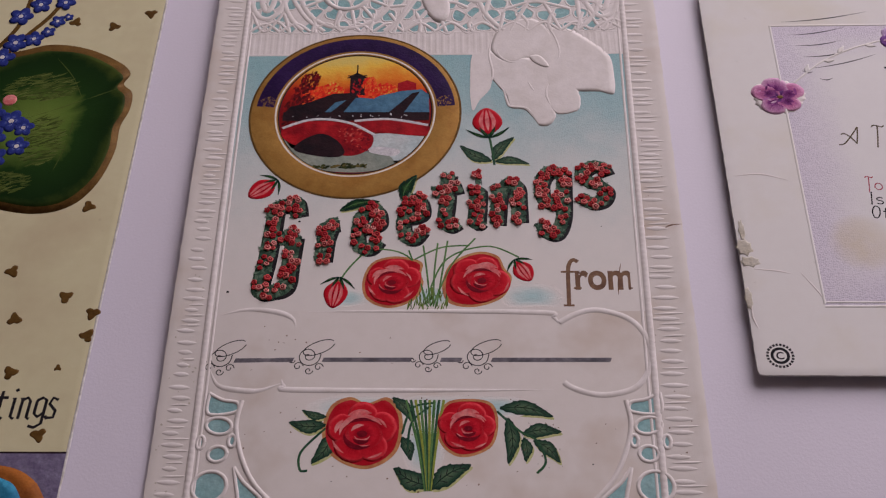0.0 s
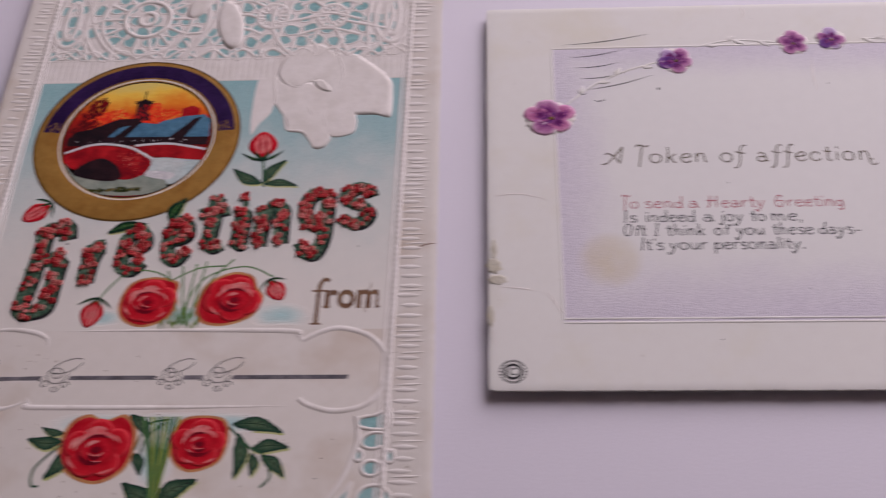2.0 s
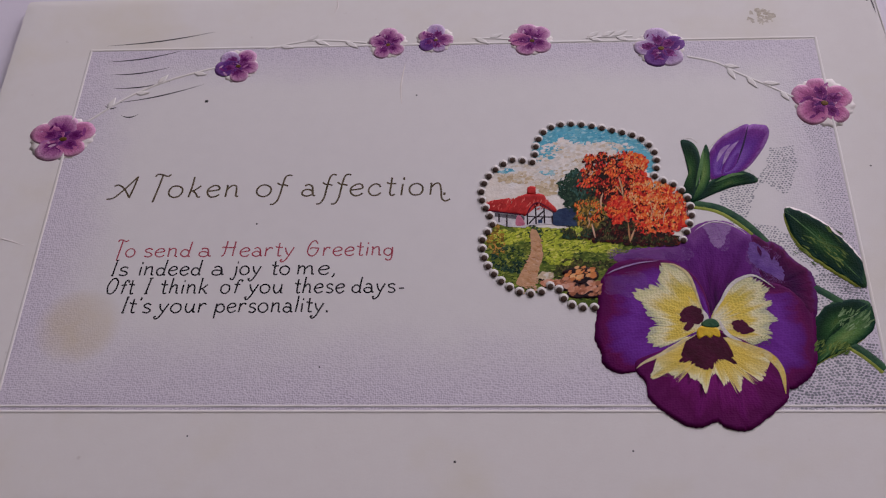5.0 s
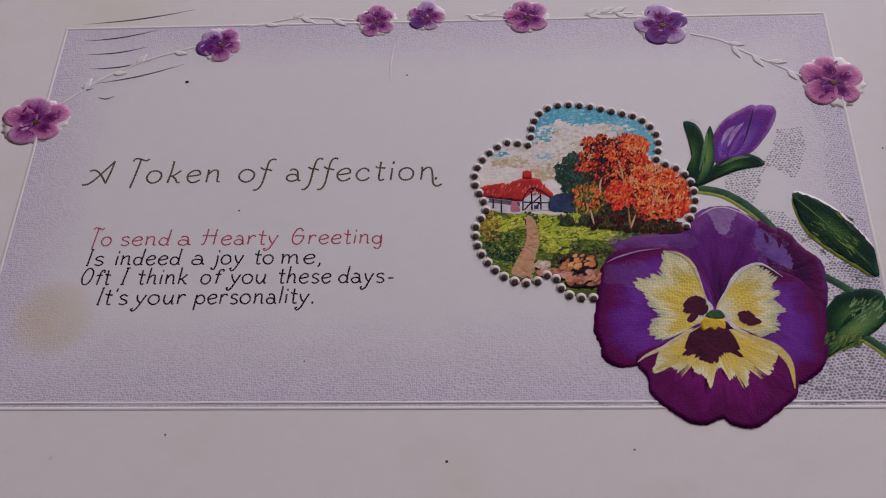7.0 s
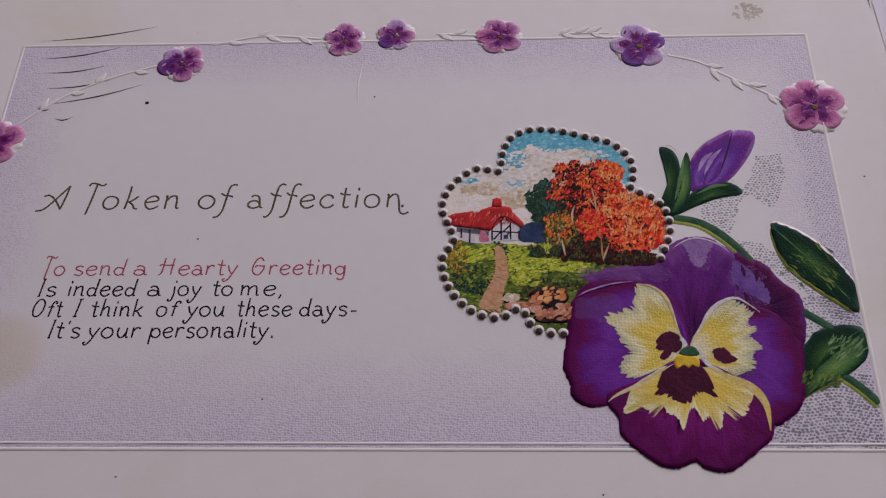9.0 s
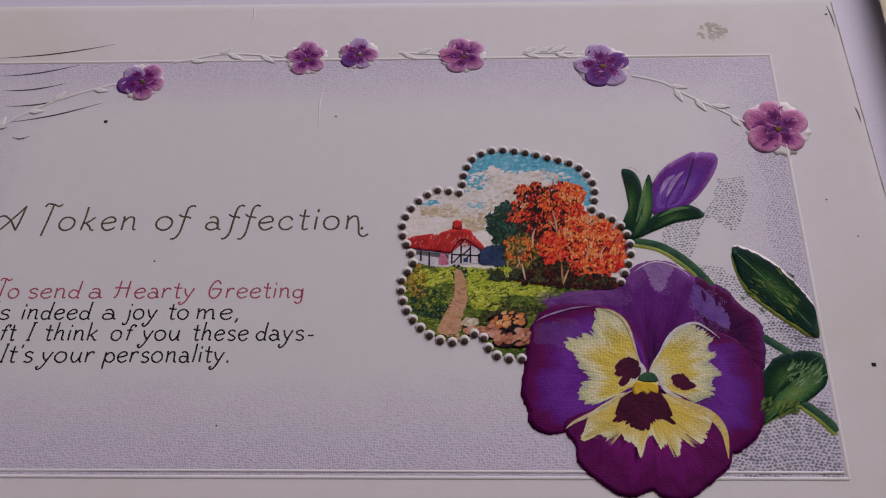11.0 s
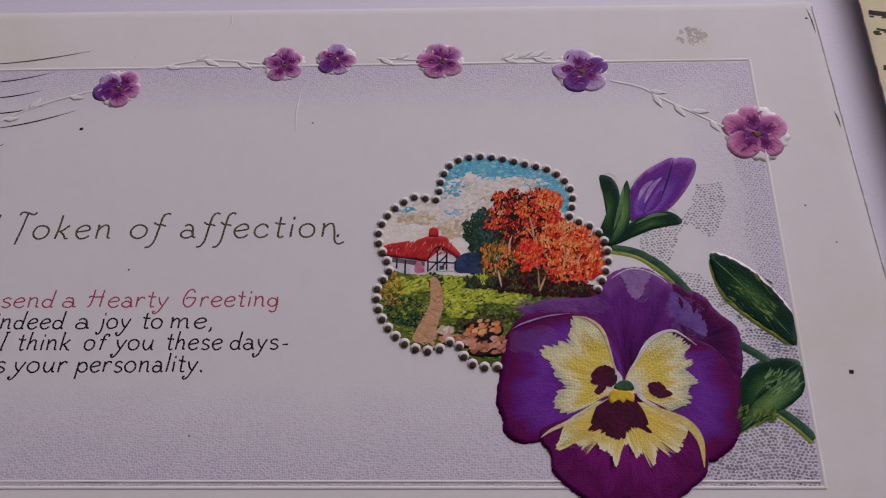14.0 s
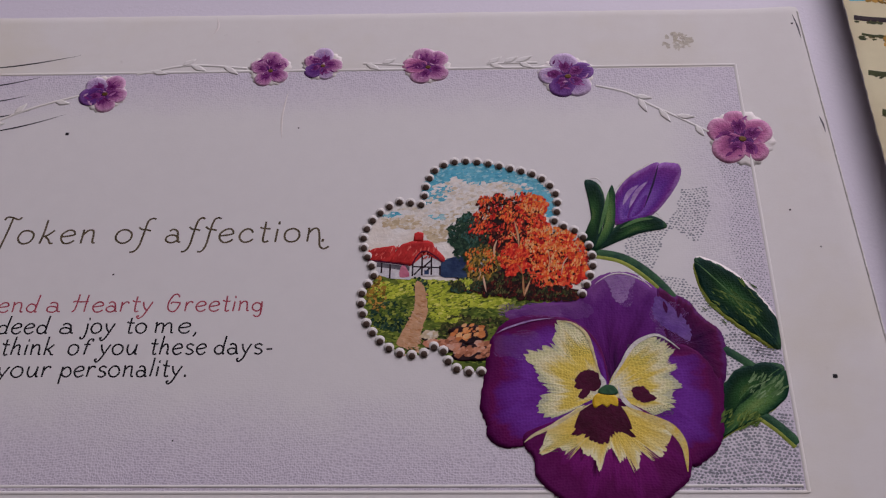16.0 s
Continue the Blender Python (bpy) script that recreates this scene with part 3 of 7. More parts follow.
def glyphs(word, weight, deep=0.0):
    """Outline mesh of a word in the built-in font: vertices in em units and faces."""
    key = (word, weight, deep)
    if key not in _glyphs:
        data = bpy.data.curves.new("lettering", "FONT")
        data.body, data.offset, data.extrude, data.resolution_u = word, weight, deep, 5
        ob = new("lettering", data)
        me = bpy.data.meshes.new_from_object(ob.evaluated_get(bpy.context.evaluated_depsgraph_get()))
        _glyphs[key] = ([tuple(v.co) for v in me.vertices], [tuple(f.vertices) for f in me.polygons])
        bpy.data.objects.remove(ob)
        bpy.data.curves.remove(data)
        bpy.data.meshes.remove(me)
    return _glyphs[key]


CAP = None


def lettering(word, x0, x1, y, cap, mat, parent, weight=-0.012, lift=0.006, slant=0.0, climb=0.0, name="lettering", label=""):
    """A word from x0 to x1 on the baseline y, its capitals cap high (cm)."""
    global CAP
    if CAP is None:
        CAP = max(v[1] for v in glyphs("H", 0.0)[0])
    vs, fs = glyphs(word, weight)
    lo, hi = min(v[0] for v in vs), max(v[0] for v in vs)
    sx, sy = (x1 - x0) / (hi - lo), cap / CAP
    verts = []
    for vx, vy, _ in vs:
        px, py = x0 + (vx - lo) * sx, vy * sy
        verts.append((px + slant * py, y + py + climb * (px - x0), lift))
    return part(name, verts, fs, mat, parent, label, smooth=False)


def postcard(corners, mat, label, face, thick=0.05, chip=0.02, seed=3):
    """The stock of a card: a thin slab with softly worn edges, under an Empty at its base."""
    cx, cy = sum(c[0] for c in corners) / 4, sum(c[1] for c in corners) / 4
    thing = tagged(new("postcard"), label, "postcard", "postcards on the table")
    thing.location = (cx * U, cy * U, TABLE * U)
    Card.thing, Card.origin, Card.face = thing, (cx, cy), face
    rng = random.Random(seed)
    n = 120
    verts, faces = [], []
    a, b, c, d = (Vector(p) for p in corners)
    for j in range(n + 1):
        for i in range(n + 1):
            u, v = i / n, j / n
            q = a * (1 - u) * (1 - v) + b * u * (1 - v) + c * u * v + d * (1 - u) * v
            if i in (0, n) or j in (0, n):
                q += (Vector((cx, cy)) - q).normalized() * rng.uniform(0, chip)
                if i in (0, n) and j in (0, n):
                    q += (Vector((cx, cy)) - q).normalized() * 0.035
            edge = min(i, n - i, j, n - j)
            verts.append((q.x, q.y, -0.012 if edge == 0 else 0.0))
    for j in range(n):
        for i in range(n):
            k = j * (n + 1) + i
            faces.append((k, k + 1, k + n + 2, k + n + 1))
    stock = part("stock", verts, faces, mat, thing)
    rim = [i for i in range(n + 1)] + [j * (n + 1) + n for j in range(1, n + 1)] + [n * (n + 1) + i for i in range(n - 1, -1, -1)] + [j * (n + 1) for j in range(n - 1, 0, -1)]
    k = len(rim)
    ev, ef = [], []
    for idx in rim:
        x, y, h = verts[idx]
        ev += [(x, y, h), (x, y, -thick)]
    for i in range(k):
        j = (i + 1) % k
        ef.append((2 * i, 2 * i + 1, 2 * j + 1, 2 * j))
    ef.append(tuple(2 * i + 1 for i in range(k)))
    part("cut_edge", ev, ef, "edge", thing, smooth=False)
    return thing


def smooth_step(v, a, b):
    f = min(max((v - a) / (b - a), 0.0), 1.0)
    return f * f * (3 - 2 * f)

# ---- the table, and an unseen room added round it ----
def box(name, x0, x1, y0, y1, z0, z1, mat, parent=None, bevel=0.0):
    bm = bmesh.new()
    bmesh.ops.create_cube(bm, size=1.0)
    for v in bm.verts:
        v.co = ((x0, x1)[v.co.x > 0], (y0, y1)[v.co.y > 0], (z0, z1)[v.co.z > 0])
    if bevel:
        bmesh.ops.bevel(bm, geom=bm.edges[:], offset=bevel, segments=3, affect="EDGES")
    me = bpy.data.meshes.new(name)
    bm.to_mesh(me)
    bm.free()
    me.materials.append(mat)
    ob = new(name, me)
    ob.parent = parent
    return ob


def room_paint(name, a, b, scale=3.0, rough=0.8, spec=0.3):
    m, t, p = nodes(name)
    co = coords(t)
    n, f = noise_of(t, co, scale, 4), noise_of(t, co, scale * 150, 3)
    finish(t, p, mixc(t, n, a, b), rough, spec)
    add_bump(t, p, f, 0.08, 0.0004)
    return m


# unseen room, added to close the space; paint kept pale for bounced fill
plaster = room_paint("wall_paint", (0.76, 0.71, 0.67), (0.72, 0.66, 0.62))
boards = room_paint("floor_boards", (0.38, 0.25, 0.15), (0.30, 0.19, 0.11), 9.0, 0.5)
tabletop_paint = room_paint("lilac_white_laminate", (0.62, 0.58, 0.66), (0.66, 0.62, 0.70), 14.0, 0.55, 0.35)
FLOOR = -0.75
for nm, b in (("floor", (-1.6, 2.2, -1.8, 0.75, FLOOR - 0.1, FLOOR)), ("ceiling", (-1.6, 2.2, -1.8, 0.75, 1.75, 1.85)),
              ("wall_west", (-1.7, -1.6, -1.8, 0.75, FLOOR, 1.75)), ("wall_east", (2.2, 2.3, -1.8, 0.75, FLOOR, 1.75)),
              ("wall_south", (-1.6, 2.2, -1.9, -1.8, FLOOR, 1.75))):
    tagged(box(nm, *b, boards if nm == "floor" else plaster), nm.split("_")[0] + " of the unseen room added round the table", nm.split("_")[0], kind="structure")
north = tagged(box("wall_north", -1.6, 0.02, 0.70, 0.80, FLOOR, 1.75, plaster), "plain unseen wall with a window opening, added round the table", "wall", kind="structure")
for b in ((0.82, 2.2, 0.70, 0.80, FLOOR, 1.75), (0.02, 0.82, 0.70, 0.80, FLOOR, 0.08), (0.02, 0.82, 0.70, 0.80, 0.80, 1.75)):
    box("wall_piece", *b, plaster, north)
table = tagged(new("table"), "lilac-white table with a smooth matt top", "table")
table.location = (0, 0, FLOOR)
box("tabletop", -0.55, 0.65, -0.38, 0.42, TABLE * U - FLOOR - 0.03, TABLE * U - FLOOR, tabletop_paint, table, 0.004)
for lx in (-0.5, 0.56):
    for ly in (-0.33, 0.33):
        box("leg", lx, lx + 0.05, ly, ly + 0.05, 0, TABLE * U - FLOOR - 0.03, tabletop_paint, table)


# ---- small kinds of printed things ----
def ragged(x, y, rx, ry, teeth, seed):
    rng = random.Random(seed)
    return [(x + rx * (1 + (0.25 if i % 2 else -0.15) * rng.uniform(0.3, 1.2)) * math.cos(6.2832 * i / teeth), y + ry * (1 + (0.25 if i % 2 else -0.15) * rng.uniform(0.3, 1.2)) * math.sin(6.2832 * i / teeth)) for i in range(teeth)]


def rose(name, outline, heart, parent, seed=0, label=""):
    """A printed cabbage rose: thin ochre rim, five broad petals, a cupped middle with pale folds and a dark heart."""
    ob = blob(name, outline, "rose_rim", parent, 0.006, 0.004, heart, label, n=60, rings=4)
    c = Vector(heart)
    inner = [c + (Vector(p) - c) * 0.91 for p in outline]
    blob("outer_petal", [(p.x, p.y) for p in inner], "rose", ob, 0.006, 0.012, heart, n=60, rings=7, pleats=5, pleat=0.12)
    size = sum((Vector(p) - c).length for p in outline) / len(outline)
    rng = random.Random(seed)
    turn = rng.uniform(0, 60)
    for k in range(5):
        a = radians(turn + 72 * k + rng.uniform(-14, 14))
        m = c + Vector((math.cos(a), 0.92 * math.sin(a))) * size * 0.52
        pts = oval(m.x, m.y, size * rng.uniform(0.34, 0.42), size * rng.uniform(0.36, 0.46), 9, math.degrees(a))
        blob("petal", pts, "rose_lobe", ob, 0.0075, 0.020 + 0.002 * k, (c + (m - c) * 0.6)[:], n=34, rings=5, form=petal_form)
    cup = c + Vector((rng.uniform(-0.06, 0.06), -0.06)) * size
    blob("cup", [(cup.x + size * (0.50 + 0.05 * math.sin(3 * t + seed)) * math.cos(t), cup.y + size * 0.42 * math.sin(t)) for t in [0.6283 * q for q in range(10)]], "rose", ob, 0.006, 0.034, n=40, rings=5)
    for k, (r, a0, a1, w, mt) in enumerate(((0.55, 12, 165, 0.085, "rose_light"), (0.47, 50, 140, 0.05, "rose_deep"), (0.20, 190, 330, 0.03, "rose_light"), (0.40, 215, 290, 0.03, "rose_light"), (0.44, 200, 320, 0.07, "rose_deep"), (0.28, 70, 150, 0.05, "rose_light"), (0.27, 210, 310, 0.06, "rose_deep"), (0.74, 205, 245, 0.035, "rose_light"), (0.78, 305, 335, 0.03, "rose_light"), (0.36, 140, 200, 0.05, "rose_flat"), (0.62, 20, 60, 0.03, "rose_light"), (0.70, 62, 112, 0.085, "rose_light"), (0.66, 118, 160, 0.06, "rose_light"))):
        d = rng.uniform(-25, 25)
        ridges("petal_fold", [oval(cup.x, cup.y, r * size, r * size * 0.84, 9, 0, a0 + d, a1 + d)], w * size, 0.0015, mt, ob, lift=0.046 + 0.0008 * k if r < 0.6 else 0.038, taper=True, n=24)
    blob("heart", oval(cup.x, cup.y, size * 0.13, size * 0.09, 9), "rose_deep", ob, 0.004, 0.052, n=18, rings=2)
    return ob


def rosebud(name, base, tip, wide, parent, label=""):
    """A closed red bud with striped petals in a green calyx."""
    b, t = Vector(base), Vector(tip)
    d = t - b
    s = Vector((-d.y, d.x)).normalized() * wide
    pts = [b, b + d * 0.35 + s, b + d * 0.75 + s * 0.8, t, b + d * 0.75 - s * 0.8, b + d * 0.35 - s]
    ob = blob(name, [(p.x, p.y) for p in pts], "rose", parent, 0.012, 0.006, n=36, rings=5, label=label)
    for k in (-0.45, 0.0, 0.45):
        line = [b + d * 0.15 + s * k * 0.6, b + d * 0.5 + s * k, b + d * 0.92 + s * k * 0.4]
        ridges("petal_stripe", [[(p.x, p.y) for p in line]], wide * 0.14, 0.002, "rose_light", ob, lift=0.018, taper=True)
    for k in (-1.0, -0.35, 0.4, 1.0):
        q = b + d * (0.34 - 0.1 * abs(k)) + s * k * 1.5
        leaf_between("sepal", (b - d * 0.12)[:], q[:], wide * 0.13, "leaf", ob, 0.006, 0.018, bend=0.06 * k, sub=False)
    return ob


def small_pansy(x, y, rx, ry, turn, mats, parent, seed):
    """A small embossed pansy with a white scalloped halo, five petals and an eye."""
    rng = random.Random(seed)
    halo = []
    for i in range(40):
        a = i / 40 * 6.2832
        k = 0.98 + 0.05 * math.sin(a * 5 + turn) + (0.05 if i % 2 else -0.03)
        halo.append((x + rx * k * math.cos(a), y + ry * k * math.sin(a)))
    ob = blob("pansy_blossom", halo, "halo_white", parent, 0.03, 0.0, (x, y), "small mauve pansy embossed on the card", n=80, rings=4)
    for i in range(5):
        a = radians(turn + 72 * i + rng.uniform(-13, 13))
        cx, cy = x + 0.50 * rx * math.cos(a), y + 0.50 * ry * math.sin(a)
        w = 1.08 + rng.uniform(-0.16, 0.14)
        pts = []
        for j in range(10):
            b = a + 6.2832 * j / 10
            u, v = 0.50 * w * (1 + 0.05 * (j % 2)) * math.cos(b - a), 0.44 * w * math.sin(b - a)
            pts.append((cx + rx * (u * math.cos(a) - v * math.sin(a)), cy + ry * (u * math.sin(a) + v * math.cos(a))))
        root = (x + 0.08 * rx * math.cos(a), y + 0.08 * ry * math.sin(a))
        blob("petal", pts, mats[i % len(mats)], ob, 0.026, 0.018 + 0.004 * (i % 3), root, n=40, rings=5, form=petal_form, pleats=7, pleat=0.12)
    blob("face", ragged(x + 0.03 * rx, y - 0.03 * ry, 0.36 * rx, 0.32 * ry, 16, seed), "mini_face", ob, 0.003, 0.044, (x, y), smooth_line=False, rings=3)
    for i in range(5):
        a = radians(turn + 72 * i + rng.uniform(-10, 10))
        d = Vector((rx * math.cos(a), ry * math.sin(a)))
        s = Vector((-d.y, d.x)) * 0.22
        c0 = Vector((x, y))
        blob("dark_flush", [(c0 + d * f + s * k)[:] for f, k in ((0.16, 0.3), (0.40, 0.9), (0.66, 0.5), (0.58, 0.0), (0.68, -0.5), (0.40, -0.9), (0.16, -0.3))], "mini_flush", ob, 0.002, 0.0455 + 0.0004 * i, n=24, rings=2, rough=0.012)
    dabs("petal_streak", (x, y, 0.80 * rx, 0.78 * ry), 16, 0.05 * rx / 0.34, "mini_streak", ob, 0.049, None, "", 0.30, None, seed)
    blob("eye", oval(x + 0.05 * rx, y - 0.02, 0.12 * rx, 0.10 * ry, 8), "gold_dark", ob, 0.008, 0.052, n=16, rings=2)
    return ob


def sprig(line, parent, leaves, label="blind-embossed white sprig"):
    ob = ridges("embossed_sprig", [line], 0.022, 0.016, "paper_c", parent, label, n=30)
    pts = curve(line, 40)
    for f, side, ln in leaves:
        i = int(f * 38)
        p, t = pts[i], (pts[i + 1] - pts[i]).normalized()
        s = Vector((-t.y, t.x)) * side
        leaf_between("embossed_leaf", p[:], (p + t * ln + s * ln * 0.55)[:], 0.05, "paper_c", ob, 0.026, 0.0, bend=0.0, sub=False)
    return ob


STROKES = {}
STROKES["G"] = (((0.98, 0.84), (0.86, 1.0), (0.55, 0.97), (0.26, 0.94), (0.20, 0.70), (0.12, 0.36), (0.02, 0.03), (0.42, 0.0), (0.80, 0.05), (0.86, 0.30), (0.92, 0.60)), ((0.46, 0.58), (0.98, 0.62)))
STROKES["r"] = (((0.30, 0.96), (0.24, 0.5), (0.15, 0.02)), ((0.26, 0.58), (0.55, 0.90), (0.95, 0.93)))
STROKES["e"] = (((0.12, 0.50), (0.60, 0.52), (0.92, 0.62), (0.85, 0.90), (0.52, 1.0), (0.18, 0.82), (0.05, 0.42), (0.20, 0.06), (0.58, 0.0), (0.92, 0.20)),)
STROKES["t"] = (((0.50, 1.0), (0.44, 0.5), (0.36, 0.12), (0.58, 0.0), (0.95, 0.06)), ((-0.12, 0.66), (0.45, 0.70), (1.10, 0.74)))
STROKES["i"] = (((0.20, 0.62), (0.62, 0.66), (0.50, 0.30), (0.40, 0.03), (0.85, 0.06)), ((0.68, 0.98), (0.78, 0.98)))
STROKES["n"] = (((0.14, 0.94), (0.12, 0.5), (0.06, 0.0)), ((0.14, 0.66), (0.48, 0.98), (0.80, 0.88), (0.84, 0.5), (0.86, 0.02)))
STROKES["g"] = (((0.88, 0.94), (0.45, 1.0), (0.12, 0.82), (0.18, 0.56), (0.52, 0.46), (0.84, 0.58)), ((0.95, 1.0), (0.92, 0.62), (0.86, 0.25), (0.60, 0.02), (0.25, 0.03), (0.08, 0.18)))
STROKES["s"] = (((0.95, 0.76), (0.80, 0.97), (0.45, 1.0), (0.15, 0.86), (0.25, 0.63), (0.62, 0.50), (0.90, 0.30), (0.75, 0.05), (0.38, 0.0), (0.05, 0.18)),)


def flower_letter(ch, x0, y0, x1, y1, parent, seed):
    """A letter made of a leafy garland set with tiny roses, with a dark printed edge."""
    w = {"G": 0.140, "r": 0.138, "i": 0.145, "t": 0.130, "n": 0.124, "g": 0.120, "s": 0.126}.get(ch, 0.112)
    rng = random.Random(seed)
    lines = []
    for st in STROKES[ch]:
        pts = []
        for u, v in st:
            px = x0 + w + u * (x1 - x0 - 2 * w)
            pts.append((px, y0 + w + v * (y1 - y0 - 2 * w - 0.08) + 0.10 * (px - x0)))
        lines.append(pts)
    dense = [curve(p, 12 * len(p)) for p in lines]
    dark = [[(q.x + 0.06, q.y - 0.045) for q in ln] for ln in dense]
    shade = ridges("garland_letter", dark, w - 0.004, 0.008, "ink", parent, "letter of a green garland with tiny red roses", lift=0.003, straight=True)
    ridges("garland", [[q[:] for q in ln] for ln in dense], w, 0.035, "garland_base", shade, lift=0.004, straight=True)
    allp = []
    for ln in dense:
        for i in range(len(ln) - 1):
            for f in (0, 0.33, 0.66):
                allp.append((ln[i].lerp(ln[i + 1], f), (ln[i + 1] - ln[i]).normalized()))
    verts, faces = [], []

    def some_point(reach):
        p, t = rng.choice(allp)
        return p + Vector((-t.y, t.x)) * rng.uniform(-reach, reach) + t * rng.uniform(-0.02, 0.02)

    for _ in range(int(len(allp) * 1.6)):
        p = some_point(w * 0.92)
        a, s, h = rng.uniform(0, 6.2832), rng.uniform(0.035, 0.065), rng.uniform(0.03, 0.06)
        k = len(verts)
        for u, v, e in ((-1, 0, 0), (0, 0.5, 0.010), (1, 0, 0), (0, -0.5, -0.004)):
            verts.append((p.x + s * (u * math.cos(a) - v * math.sin(a)), p.y + s * (u * math.sin(a) + v * math.cos(a)), h + e))
        faces.append((k, k + 1, k + 2, k + 3))
    tagged(part("leaves", verts, faces, "garland", shade, smooth=False), kind="stuff")
    spots = []
    hubs = []
    for _ in range(300):
        p = some_point(w * 0.5)
        if all((p - q).length > 0.20 for q in hubs):
            hubs.append(p)
    for p in hubs:
        a = rng.uniform(0, 6.28)
        for k in range(rng.choice((3, 4, 4, 5))):
            spots.append(p + Vector((math.cos(a + 1.45 * k), math.sin(a + 1.45 * k))) * rng.uniform(0.055, 0.095))
    for _ in range(300):
        p = some_point(w * 0.8)
        if all((p - q).length > 0.115 for q in spots):
            spots.append(p)
    ox, oy = Card.origin
    for p in spots:
        if rng.random() < 0.93:
            b = new("tiny_rose", BLOOM)
            b.parent = shade
            s = rng.uniform(0.9, 1.32)
            b.matrix_basis = pose((p.x - ox) * U, (p.y - oy) * U, (0.011 + rng.uniform(0, 0.006) + Card.face(p.x, p.y) - TABLE) * U, rng.uniform(-14, 14), rng.uniform(-14, 14), rng.uniform(0, 360)) @ Matrix.Scale(s, 4)


def make_bloom():
    """Mesh of one tiny rose: a ring of five lobes round a raised heart (metres)."""
    verts, faces = [], []
    n = 15
    for r, h in ((0.00052, 0.0), (0.00047, 0.00016), (0.00029, 0.00022), (0.00025, 0.00015), (0.00012, 0.00028)):
        for i in range(n):
            a = i / n * 6.2832
            k = 1 + 0.13 * math.cos(5 * a + r * 2500)
            verts.append((r * k * math.cos(a), r * k * math.sin(a), h))
    for k in range(4):
        for i in range(n):
            j = (i + 1) % n
            faces.append((k * n + i, k * n + j, k * n + n + j, k * n + n + i))
    faces.append(tuple(range(4 * n, 5 * n)))
    me = bpy.data.meshes.new("tiny_rose")
    me.from_pydata(verts, [], faces)
    me.polygons.foreach_set("use_smooth", [True] * len(me.polygons))
    me.materials.append(M["bloom"])
    me.materials.append(M["bloom_heart"])
    me.polygons.foreach_set("material_index", [1 if n <= f // 1 and 2 * n <= f < 4 * n else 0 for f in range(len(me.polygons))])
    return me


BLOOM = make_bloom()


def trefoil(x, y, s, turn, parent):
    pts = []
    for i in range(24):
        a = i / 24 * 6.2832
        r = s * (0.78 + 0.22 * math.cos(3 * (a - radians(turn))) + 0.07 * math.sin(a + turn) + 0.04 * math.sin(7 * a + turn))
        pts.append((x + r * math.cos(a), y + r * math.sin(a)))
    blob("trefoil_spot", pts, "gold_dark", parent, 0.012, 0.003, n=48, rings=3)


def forget_me_not(x, y, s, turn, parent):
    ob = blob("forget_me_not", oval(x, y, s * 0.5, s * 0.5, 10), "forget", parent, 0.02, 0.062, n=20, rings=2)
    for i in range(5):
        a = radians(turn + 72 * i + rng.uniform(-13, 13))
        blob("petal", oval(x + 0.58 * s * math.cos(a), y + 0.58 * s * math.sin(a), 0.50 * s, 0.42 * s, 10, turn + 72 * i), "forget", ob, 0.025, 0.062 + 0.003 * (i % 2), (x + 0.15 * s * math.cos(a), y + 0.15 * s * math.sin(a)), n=22, rings=3, form=petal_form)
    ridges("star", [[(x - 0.2 * s * math.cos(b), y - 0.2 * s * math.sin(b)), (x, y), (x + 0.2 * s * math.cos(b), y + 0.2 * s * math.sin(b))] for b in (0.3, 1.35, 2.4)], 0.02, 0.006, "bead_white", ob, lift=0.088)


# ---- the pansy card ----
postcard([(-1.28, -1.345), (12.855, -1.37), (12.585, 7.67), (-1.31, 7.66)], "paper_c",
         "old white postcard with a purple pansy and a verse", lambda x, y: 0.06 * smooth_step(x, 11.6, 13.2), chip=0.012, seed=5)
C = Card.thing
cox, coy = Card.origin


def loc(x, y):
    return (x - Card.origin[0]) * U, (y - Card.origin[1]) * U


def panel(name, x0, x1, y0, y1, mat, parent, lift, label="", nx=24, ny=16, top=None):
    verts, faces = [], []
    for j in range(ny + 1):
        for i in range(nx + 1):
            verts.append((x0 + (x1 - x0) * i / nx, y0 + (y1 - y0) * j / ny, lift))
    for j in range(ny):
        for i in range(nx):
            k = j * (nx + 1) + i
            faces.append((k, k + 1, k + nx + 2, k + nx + 1))
    return part(name, verts, faces, mat, parent, label)


(px0, py0), (px1, py1) = loc(0, 0), loc(11.5, 6.45)
M["lilac"] = shaded_ground("lilac_stippled_ground", (0.68, 0.66, 0.65), (0.595, 0.545, 0.62), px0, px1, py0, py1, "frame", 0.8,
                           (loc(0.85, 1.25)[0], loc(0.85, 1.25)[1], 0.0062, (0.52, 0.42, 0.25)))
sunk = panel("sunk_panel", 0, 11.5, -0.05, 6.47, "lilac", C, 0.004, "sunk stippled panel with a lilac tint at its sides")
ridges("frame_line", [[(0, 0), (0, 6.47)], [(0, 6.47), (11.52, 6.52)], [(11.52, 6.52), (11.5, -0.05)], [(0, -0.05), (11.5, -0.05)]], 0.024, 0.015, "paper_c", C, "embossed white line round the panel", n=40)
ridges("frame_line", [[(0.03, 0.03), (11.45, 0.025)]], 0.018, 0.012, "paper_c", C, lift=0.004, n=60, beads=0.5, pitch=0.1)
# verse and title, drawn with a pen: strokes of each letter, one unit to the height of a small letter
PENS = {}


def pen(ch, wide, *strokes):
    PENS[ch] = (wide, strokes)


